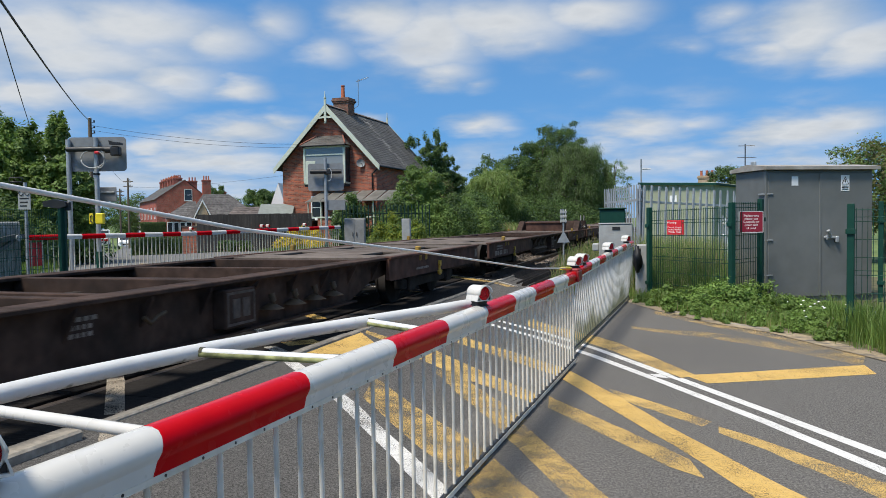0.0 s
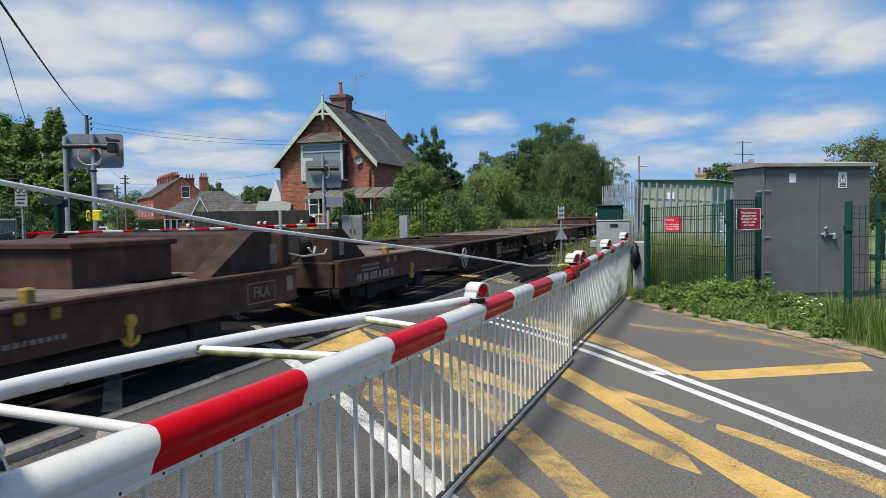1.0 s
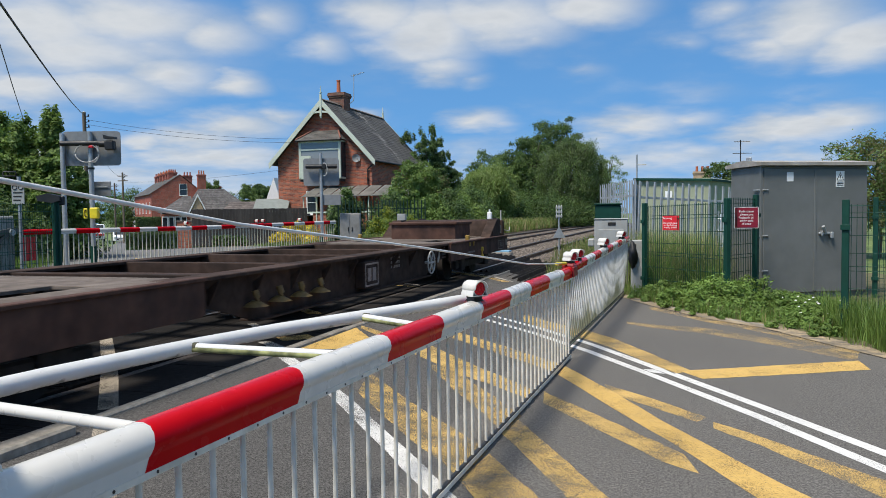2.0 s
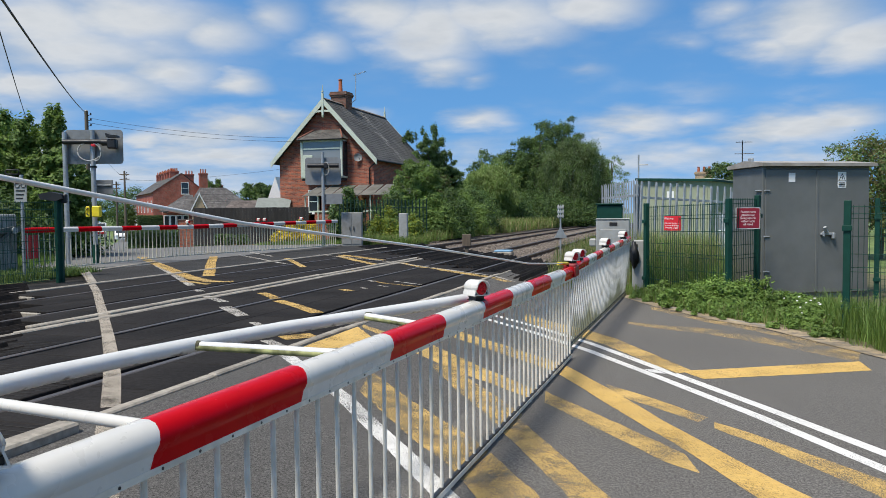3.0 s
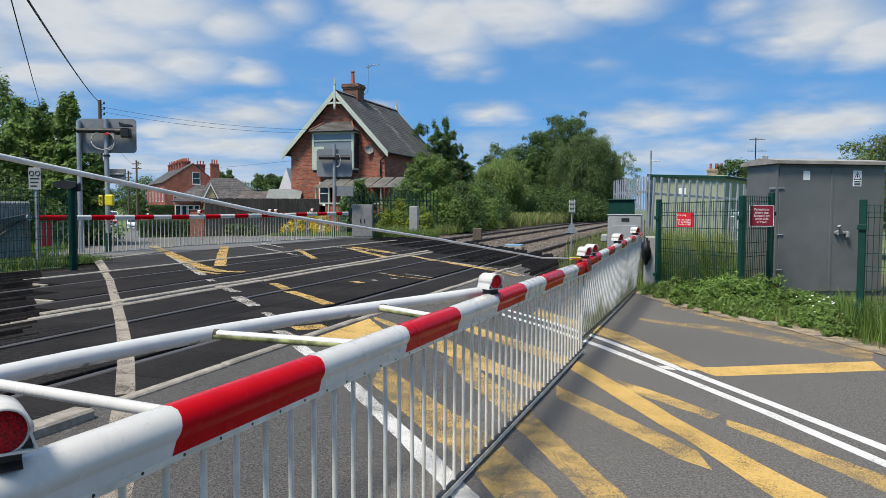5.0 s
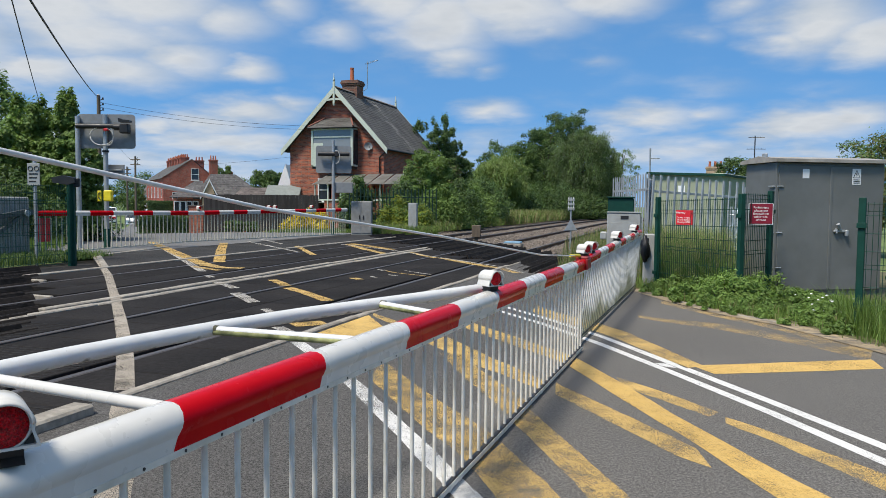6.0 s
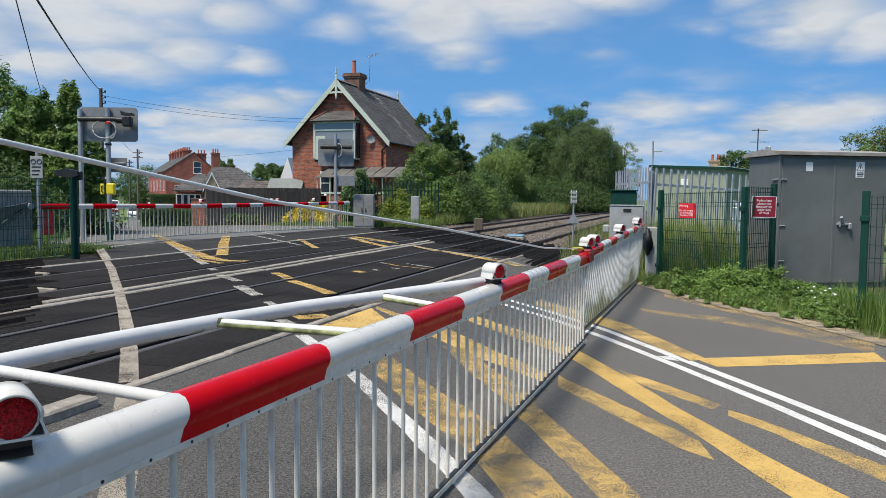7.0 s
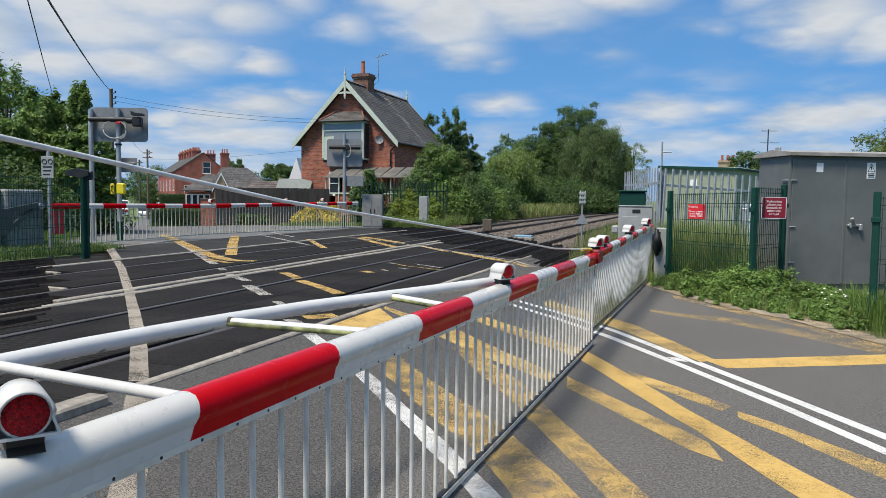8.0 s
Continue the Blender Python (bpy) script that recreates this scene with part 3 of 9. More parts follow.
def build_markings():
    w, y, yw = "white painted road line on asphalt", "yellow painted box hatching on asphalt", "worn yellow box hatching on asphalt"
    line([(-2.9, 9.62), (-2.46, 9.33), (-2.15, 9.14), (-1.82, 8.95), (-1.49, 8.62), (-1.22, 8.26), (-1.05, 7.92), (0.10, 6.06), (0.88, 4.76), (3.2, 0.6), (6, -5)], 0.09, M_WHITE_LINE, w)
    line([(-2.8, 9.2), (-2.35, 8.90), (-2.06, 8.72), (-1.74, 8.48), (-1.42, 8.13), (-1.20, 7.82), (-1.01, 7.46), (0.09, 5.73), (0.82, 4.45), (3.0, 0.4), (5.8, -5)], 0.09, M_WHITE_LINE, w)
    marking([(-0.44, 6.66), (-0.36, 6.53)], [(-0.33, 6.66), (-0.25, 6.5)], M_WHITE_LINE, w, 0.006)
    marking([(-2.1, 9.9), (-1.15, 8.8), (-0.79, 8.26), (-0.03, 6.68)], [(-2.05, 9.3), (-1.08, 8.14), (-0.81, 7.73), (-0.17, 6.53)], M_YELLOW_WORN, yw)
    marking([(-0.13, 6.66), (0.62, 7.06), (1.46, 7.52)], [(0.05, 6.37), (0.66, 6.67), (1.47, 7.1)], M_YELLOW, y, 0.006)
    marking([(-0.75, 9.66), (-0.40, 9.45), (0.18, 9.30), (0.70, 8.87), (1.17, 8.25), (1.49, 7.81)], [(-0.74, 9.46), (-0.39, 9.16), (0.17, 8.85), (0.65, 8.4), (1.10, 7.9), (1.40, 7.5)], M_YELLOW_FAINT, yw)
    marking([(-0.52, 11.36), (0.28, 10.12), (0.88, 9.45), (1.31, 8.5), (1.57, 8.02)], [(-0.50, 10.95), (0.26, 9.75), (0.82, 9.06), (1.23, 8.14), (1.45, 7.52)], M_YELLOW_FAINT, yw, 0.006)
    marking([(-1.13, 6.64), (-0.66, 5.77), (-0.25, 4.96), (0.32, 3.95), (0.85, 3.1)], [(-1.13, 6.24), (-0.74, 5.50), (-0.43, 4.92), (-0.07, 4.24), (0.18, 3.72), (0.55, 3.0)], M_YELLOW, y, 0.008)
    marking([(-0.72, 5.98), (-0.47, 5.74), (0.03, 5.14)], [(-0.63, 5.67), (-0.45, 5.45), (-0.03, 4.99)], M_YELLOW_WORN, yw)
    marking([(0.07, 5.02), (0.27, 4.82), (0.83, 4.13), (1.25, 3.6)], [(0.06, 4.88), (0.31, 4.56), (0.71, 3.95), (1.05, 3.4)], M_YELLOW_WORN, yw)
    marking([(-1.16, 5.62), (-0.56, 4.84), (-0.26, 4.46), (-0.13, 4.27)], [(-1.10, 5.24), (-0.55, 4.53), (-0.24, 4.11), (-0.05, 3.95)], M_YELLOW_WORN, yw, 0.006)
    marking([(-1.19, 4.76), (-0.84, 4.12), (-0.49, 3.49), (-0.05, 2.7)], [(-1.22, 4.40), (-0.94, 3.92), (-0.71, 3.48), (-0.35, 2.8)], M_YELLOW_FLECK, yw, 0.006)
    marking([(-1.21, 4.0), (-0.81, 3.39), (-0.35, 2.6)], [(-1.26, 3.52), (-1.09, 3.28), (-0.70, 2.5)], M_YELLOW_FLECK, yw)
    marking([(-2.51, 7.89), (-1.80, 7.44), (-1.16, 6.70)], [(-2.44, 7.49), (-1.75, 7.0), (-1.16, 6.34)], M_YELLOW_WORN, yw)
    marking([(-2.70, 7.12), (-1.77, 6.28), (-1.20, 5.60)], [(-2.72, 6.62), (-1.68, 5.81), (-1.22, 5.34)], M_YELLOW_WORN, y)
    marking([(-2.12, 6.28), (-1.49, 5.36), (-1.19, 4.86)], [(-2.28, 6.15), (-1.58, 5.07), (-1.21, 4.42)], M_YELLOW_FLECK, yw)
    marking([(-2.6, 5.55), (-1.70, 4.62), (-1.22, 4.05)], [(-2.45, 4.95), (-1.5, 3.86), (-1.26, 3.56)], M_YELLOW_FLECK, yw)
    marking([(-3.45, 7.25), (-3.05, 6.75)], [(-3.45, 5.95), (-3.05, 6.25)], M_YELLOW, y)
    marking([(-3.45, 7.4), (-3.0, 7.15), (-2.6, 6.81)], [(-3.40, 7.25), (-3.0, 6.95), (-2.70, 6.5)], M_YELLOW_WORN, y, 0.006)
    line([(-3.40, 5.58), (-2.55, 4.81), (-1.72, 3.88), (-1.18, 3.15), (-0.6, 2.3)], 0.13, M_WHITE_FLECK, w)
    # crossing deck: footway edge, carriageway edge and what is left of the hatching
    line([(-12.6, 13.3), (-9.10, 9.75), (-6.50, 6.94), (-4.60, 4.86), (-3.57, 3.64)], 0.115, M_LINE_TAN, "worn dirty white footway line across the crossing", 0.010)
    line([(-3.40, 3.44), (-2.95, 2.90), (-2.4, 2.15), (-1.8, 1.4)], 0.15, M_LINE_TAN, "worn white footway line on the apron", 0.006)
    ww = "worn white dash on the crossing deck"
    line([(-13.66, 16.84), (-10.28, 13.25), (-8.15, 10.93)], 0.15, M_WHITE_WORN, ww, 0.010)
    for a, b, w_ in (((-6.9, 9.5), (-6.16, 8.87), 0.14), ((-5.85, 8.4), (-5.1, 7.64), 0.16), ((-3.93, 6.15), (-3.37, 5.64), 0.12), ((-4.7, 7.2), (-4.45, 6.95), 0.1),
                     ((-4.98, 12.43), (-4.3, 11.9), 0.05), ((-5.5, 12.48), (-5.28, 12.26), 0.08), ((-7.6, 10.3), (-7.35, 10.05), 0.12), ((-4.95, 11.6), (-4.75, 11.45), 0.06), ((-5.1, 11.2), (-4.95, 11.05), 0.07)):
        line([a, b], w_, M_WHITE_WORN, ww, 0.010)
    yd = "worn yellow paint on the crossing deck"
    line([(-15.42, 18.68), (-13.2, 16.4), (-11.22, 14.41), (-8.79, 11.98)], 0.26, M_YELLOW_DECK, yd, 0.012)
    line([(-13.24, 19.18), (-11.0, 15.7), (-9.07, 12.79)], 0.24, M_YELLOW_DECK, yd, 0.014)
    line([(-9.2, 12.4), (-8.6, 11.9), (-8.24, 11.67), (-7.85, 11.75)], 0.26, M_YELLOW_WORN, yd, 0.016)
    line([(-8.9, 11.7), (-8.0, 11.2)], 0.14, M_YELLOW_WORN, yd, 0.012)
    line([(-6.30, 10.1), (-5.95, 9.75), (-5.66, 9.41)], 0.15, M_YELLOW_DECK, yd, 0.010)
    line([(-5.52, 9.2), (-5.0, 8.75), (-4.35, 8.10)], 0.16, M_YELLOW_DECK, yd, 0.010)
    line([(-5.29, 10.85), (-5.05, 10.66)], 0.14, M_YELLOW_WORN, yd, 0.010)
    line([(-6.74, 9.64), (-6.69, 10.4), (-6.66, 11.03)], 0.10, M_YELLOW_DECK, yd, 0.020)
    line([(-6.72, 13.3), (-6.70, 15.2)], 0.10, M_YELLOW_WORN, yd, 0.020)
    line([(-3.85, 6.3), (-3.62, 6.55)], 0.26, M_YELLOW_DECK, yd, 0.010)
    line([(-10.51, 18.62), (-9.4, 17.0), (-8.36, 15.47)], 0.16, M_YELLOW_WORN, yd, 0.012)
    line([(-9.72, 20.48), (-8.6, 19.4), (-7.5, 18.2)], 0.24, M_YELLOW_DECK, yd, 0.012)
    line([(-5.3, 15.7), (-4.72, 14.96), (-3.65, 13.75), (-3.1, 13.3)], 0.20, M_YELLOW_WORN, yd, 0.012)
    line([(-9.58, 20.0), (-8.3, 18.2), (-7.05, 16.6)], 0.2, M_YELLOW_WORN, yd, 0.014)
    line([(-6.66, 17.3), (-5.47, 15.7)], 0.14, M_YELLOW_WORN, yd, 0.014)
    line([(-5.35, 12.35), (-5.0, 12.0), (-4.2, 11.55)], 0.05, M_YELLOW_DECK, yd, 0.010)
    line([(-10.45, 20.44), (-7.65, 18.2), (-4.06, 14.45), (-3.0, 13.45)], 0.07, M_WHITE_WORN, w, 0.018)
    line([(-13.0, 20.13), (-9.3, 16.39)], 0.10, M_WHITE_WORN, w, 0.012)
    line([(-13.49, 21.6), (-11.45, 19.48)], 0.10, M_WHITE_WORN, w, 0.012)
    line([(-16.3, 21.9), (-13.5, 22.2)], 0.12, M_WHITE_WORN, w, 0.012)


M_INFILL = material("dark_asphalt", (0.034, 0.033, 0.032), 0.95, vary=0.3, scale=60, coarse=1, spec=0.2, bump=0.5, bump_scale=100)
# near-black colour put in so the gaps between the guard battens read dark
M_BALLAST_BLACK = material("near_black_ballast", (0.013, 0.011, 0.009), 0.95, vary=0.5, scale=25, coarse=2, bump=0.7, bump_scale=30)
M_SLEEPER = material("weathered_sleeper", (0.11, 0.088, 0.07), 0.95, vary=0.3, scale=20, coarse=2)
M_RIB = material("rubber_rib", (0.026, 0.024, 0.022), 0.9, vary=0.25, scale=30, spec=0.2)


def build_deck():
    """Rubber crossing panels between and beside the rails, each panel a piece."""
    deck = tagged(new("crossing_deck"), "black ribbed rubber level crossing panels between rails", "crossing deck", kind="structure")
    gap = 0.095
    rn, rf = RAILS["near"], RAILS["far"]
    strips_x = [(-3.55, rn[0] + 0.045), (rn[0] - gap - 0.02, (rn[0] + rn[1]) / 2), ((rn[0] + rn[1]) / 2, rn[1] + gap + 0.02),
                (rn[1] - 0.045, -6.62), (-7.02, rf[0] + 0.045), (rf[0] - gap - 0.02, (rf[0] + rf[1]) / 2),
                ((rf[0] + rf[1]) / 2, rf[1] + gap + 0.02), (rf[1] - 0.045, -10.1)]
    meshes = {}
    for x0, x1 in strips_x:
        w = round(x0 - x1, 3)
        if w not in meshes:
            bm = bmesh.new()
            add_box(bm, (-w + 0.004, 0.004, -0.10), (-0.004, 0.896, 0.0), 0.006)
            meshes[w] = mesh_of("panel", bm, M_DECK)
        xm = (x0 + x1) / 2
        ya, yb = -0.98 * xm - 0.5, 13.5 + 1.42 * (-2.95 - xm)
        if xm > -6.8:
            ya = -4.0
        y = ya
        while y < yb - 0.4:
            ob = new("panel", meshes[w])
            ob.parent = deck
            ob.matrix_basis = pose(x0, y, 0.0)
            y += 0.9
    # concrete edge beams and the strips between the tracks
    for x0, x1, ya, yb, z in ((-3.465, -3.55, 3.42, 15.4, 0.010), (-6.62, -6.74, 3.2, 19.0, 0.010), (-6.90, -7.02, 6.3, 19.6, 0.010)):
        k = 0
        y = ya
        while y < yb:
            bm = box((x1, y + 0.006, -0.2), (x0, min(y + 1.2, yb) - 0.006, z + 0.004 * (k % 3)), 0.012)
            part("edge_beam", bm, M_CONCRETE, deck, "pale worn concrete edge beam")
            y += 1.2
            k += 1
    for k in range(7):
        y = 3.20 - 0.915 * k
        bm = box((-3.55, y - 0.905, -0.25), (-3.40, y, 0.040 + 0.006 * (k % 2)), 0.014)
        part("kerb_stone", bm, M_CONCRETE, deck, "raised worn concrete kerb stone")
    part("infill", box((-6.90, 4.5, -0.2), (-6.74, 20.8, -0.02)), M_ASPHALT, deck)
    bm = bmesh.new()
    add_prism(bm, [(-10.1, 10.7), (-10.1, 26.0), (-12.75, 27.8), (-12.75, 13.4)], -0.2, 0.0, "z")
    part("infill", bm, M_INFILL, deck, "dark grey asphalt infill")
    for a, c in (((-12.55, 13.55), (-13.25, 16.6)), ((-12.75, 13.55), (-10.2, 10.93)), ((-10.12, 9.05), (-10.12, 25.2))):
        d = Vector((c[0] - a[0], c[1] - a[1], 0))
        bm = box((0, -0.055, -0.15), (d.length, 0.055, 0.026), 0.012)
        bm.transform(Matrix.Translation((a[0], a[1], 0)) @ Matrix.Rotation(math.atan2(d.y, d.x), 4, "Z"))
        part("edge_beam", bm, M_CONCRETE, deck, "pale worn concrete edge beam")
    # fine pale ribs on the panels beside the footway
    bm = bmesh.new()
    for x0, x1, y0, y1 in ((-3.6, -4.12, -1.0, 3.2), (-4.36, -5.55, 0.5, 4.6), (-5.78, -6.58, 2.0, 5.6)):
        y = y0
        while y < y1:
            add_box(bm, (x1, y, -0.001), (x0, y + 0.012, 0.003))
            y += 0.075
    tagged(part("panel_ribs", bm, M_RIB, deck, "fine raised ribs"), kind="stuff")


def bend(y):
    """How far the line swings off to the side beyond the crossing."""
    return 0.0020 * max(0.0, y - 52.0) ** 2


def build_tracks():
    for key, (xa, xb) in RAILS.items():
        tr = tagged(new("railway_track"), "rusty steel rails on sleepers and stone ballast", "railway track", "railway tracks", "structure")
        ys = [-60, -30, -10, 0, 5, 10, 15, 20, 25, 30, 35, 40, 45, 50, 55, 60, 66, 72, 80, 90]
        for x in (xa, xb):
            head, body = bmesh.new(), bmesh.new()
            for bmx, prof in ((head, [(-0.034, -0.035), (-0.034, -0.006), (-0.026, 0.0), (0.026, 0.0), (0.034, -0.006), (0.034, -0.035)]),
                              (body, [(-0.008, -0.13), (-0.07, -0.14), (-0.07, -0.155), (0.07, -0.155), (0.07, -0.14), (0.008, -0.13), (0.008, -0.035), (-0.008, -0.035)])):
                rings = [[bmx.verts.new((x + bend(y) + p[0], y, p[1])) for p in prof] for y in ys]
                n = len(prof)
                for a, b in zip(rings, rings[1:]):
                    for i in range(n):
                        bmx.faces.new((a[i], a[(i + 1) % n], b[(i + 1) % n], b[i]))
                bmesh.ops.recalc_face_normals(bmx, faces=bmx.faces)
            rail = part("rail", body, M_RAIL_RUST, tr)
            part("rail_head", head, M_RAIL, rail, "bright worn rail head")
        sl = bmesh.new()
        add_box(sl, (-1.25, -0.12, -0.30), (1.25, 0.12, -0.115), 0.015)
        me = mesh_of("sleeper", sl, M_SLEEPER)
        y = 20.6 if key == "far" else 17.6
        while y < 70:
            ob = new("sleeper", me)
            ob.parent = tr
            ob.matrix_basis = pose((xa + xb) / 2 + bend(y), y, 0)
            y += 0.65


def build_ballast():
    """Stones heaped over a bed, thick beside the near track."""
    rng = np.random.default_rng(5)
    bm = bmesh.new()
    prof = [(-13.0, -0.10), (-11.8, -0.11), (-10.6, -0.12), (-7.0, -0.145), (-6.2, -0.145), (-3.4, -0.14), (-2.3, -0.36)]
    ys = [-60, -20, 0, 10, 15, 20, 25, 30, 35, 40, 45, 50, 55, 60, 66, 72, 80, 92]
    rows = [[bm.verts.new((x + bend(y), y, z)) for x, z in prof] for y in ys]
    for a, b in zip(rows, rows[1:]):
        for i in range(len(prof) - 1):
            f = bm.faces.new((a[i], a[i + 1], b[i + 1], b[i]))
            # the bed under deck and guards takes the near-black colour
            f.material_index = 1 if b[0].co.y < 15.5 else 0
    bed = tagged(part("ballast_bed", bm, [M_BALLAST, M_BALLAST_BLACK]), "brown-grey stone ballast round the rails", "ballast", kind="structure")
    n = 22000
    y = 15.5 + 30.0 * rng.random(n) ** 1.7
    x = rng.uniform(-10.9, -2.5, n)
    clear = y > np.maximum(13.5 + 1.42 * (-2.95 - x) + 4.6, 18.6)
    x, y = x[clear], y[clear]
    x += np.array([bend(v) for v in y])
    n = len(x)
    r = rng.uniform(0.018, 0.038, n)
    base = np.array([[-1, -1, -.7], [1, -1, -.6], [1, 1, -.7], [-1, 1, -.6], [-.7, -.8, .7], [.8, -.6, .5], [.6, .8, .8], [-.8, .6, .6]])
    quad = np.array([[0, 3, 2, 1], [4, 5, 6, 7], [0, 1, 5, 4], [1, 2, 6, 5], [2, 3, 7, 6], [3, 0, 4, 7]])
    a = rng.uniform(0, 6.28, n)
    pts = np.repeat(base[None], n, 0) * rng.uniform(0.7, 1.2, (n, 8, 3)) * r[:, None, None]
    px = pts[..., 0] * np.cos(a)[:, None] - pts[..., 1] * np.sin(a)[:, None]
    py = pts[..., 0] * np.sin(a)[:, None] + pts[..., 1] * np.cos(a)[:, None]
    zz = -0.125 + rng.uniform(-0.02, 0.02, n)
    v = np.stack([px + x[:, None], py + y[:, None], pts[..., 2] + zz[:, None]], -1).reshape(-1, 3)
    q = (quad[None] + (np.arange(n) * 8)[:, None, None]).reshape(-1, 4)
    ob = new("ballast_stones", cloud_mesh("ballast_stones", v, q, M_BALLAST))
    tagged(ob, "loose brown-grey ballast stones", "ballast", kind="stuff")


def build_guards():
    """Arris-rail trespass guards: rows of sharp timber battens beside the crossing."""
    g = tagged(new("trespass_guard"), "black tarred timber trespass guard beside the crossing", "trespass guard", "trespass guards", "structure")
    meshes = []
    for w, h, length in ((0.075, 0.13, 4.9), (0.068, 0.15, 4.8), (0.078, 0.115, 4.95)):
        bm = bmesh.new()
        add_prism(bm, [(-w, 0.0), (w, 0.0), (0.008, h), (-0.008, h)], 0.0, length, "y")
        meshes.append(mesh_of("batten", bm, M_TIMBER))
    bearer = mesh_of("bearer", box((-0.5, -0.08, -0.06), (0.5, 0.08, 0.012), 0.01), M_TIMBER)
    for x0, half in ((-11.0, 0.55), (-2.86, 0.52), (-3.78, 0.36), (-4.95, 0.6), (-6.68, 0.82), (-8.4, 0.6), (-9.9, 0.5)):
        yl = 13.5 + 1.42 * (-2.95 - x0) + 0.15
        yr = -0.98 * x0 - 0.65
        n = max(4, round(2 * half / 0.18))
        lift = -0.10 if x0 < -3 else -0.14
        for k in range(n):
            x = x0 - half + 2 * half * (k + 0.5) / n
            slip = 1.42 * (x0 - x)
            starts = [yl + slip] + ([yr - 4.9 + 0.98 * (x0 - x), yr - 9.9 + 0.98 * (x0 - x)] if x0 < -6 else [])
            for y in starts:
                ob = new("batten", meshes[(k + int(abs(x0))) % 3])
                ob.parent = g
                ob.matrix_basis = pose(x + random.uniform(-0.012, 0.012), y + random.uniform(-0.05, 0.05), lift + random.uniform(-0.012, 0.012), random.uniform(-0.2, 0.2), 0, random.uniform(-0.2, 0.2))
        for y in (yl + 0.4, yl + 2.5, yl + 4.6) + ((yr - 0.3, yr - 2.5, yr - 4.7) if x0 < -6 else ()):
            ob = new("bearer", bearer)
            ob.parent = g
            ob.matrix_basis = pose(x0, y, lift)
    # pale ends of the planks that close the deck
    for a, c in (((-8.62, 7.43), (-7.86, 7.36)), ((-7.30, 6.09), (-7.03, 6.07)), ((-10.12, 8.98), (-9.5, 8.88))):
        d = Vector((c[0] - a[0], c[1] - a[1], 0))
        bm = box((0, -0.03, -0.12), (d.length, 0.03, -0.012), 0.01)
        bm.transform(Matrix.Translation((a[0], a[1], 0)) @ Matrix.Rotation(math.atan2(d.y, d.x), 4, "Z"))
        part("end_plank", bm, M_CONCRETE, g, "pale splintered plank end")


def build_structure():
    build_ground()
    build_roads()
    build_markings()
    build_deck()
    build_tracks()
    build_ballast()
    build_guards()


build_structure()

# ---- the near barrier ----
BOOM_A, BOOM_B = -1.42, 0.038


def boom_x(y):
    return BOOM_A + BOOM_B * y


def boom_z(y):
    """Top of the boom."""
    return 0.7305 - 0.0066 * y if y < 7.12 else 0.703 + 0.0163 * (y - 7.16)


def boom_profile(s=1.0):
    """Rounded upper half, a bulge at mid height, a flat plate below it."""
    return [(-0.049, -0.105 * s), (-0.047, -0.075 * s), (-0.055, -0.05 * s), (-0.048, -0.023 * s), (-0.032, -0.007), (-0.012, 0.0), (0.012, 0.0), (0.032, -0.006), (0.047, -0.020 * s), (0.0555, -0.038 * s), (0.0565, -0.050 * s), (0.053, -0.062 * s), (0.049, -0.070 * s), (0.048, -0.105 * s)]


def boom_piece(y0, y1, s=1.0, k=1.0):
    bm = bmesh.new()
    prof = boom_profile(s)
    ys = [y0, y1]
    rings = [[bm.verts.new((boom_x(y) + p[0] * k, y + 0.45 * p[1], boom_z(y) + p[1])) for p in prof] for y in ys]
    n = len(prof)
    for i in range(n):
        f = bm.faces.new((rings[0][i], rings[0][(i + 1) % n], rings[1][(i + 1) % n], rings[1][i]))
        f.smooth = 1 < i < n - 2
    for ring in (list(reversed(rings[0])), rings[1]):
        bm.faces.new([bm.verts.new(v.co) for v in ring])
    bmesh.ops.recalc_face_normals(bm, faces=bm.faces)
    return bm


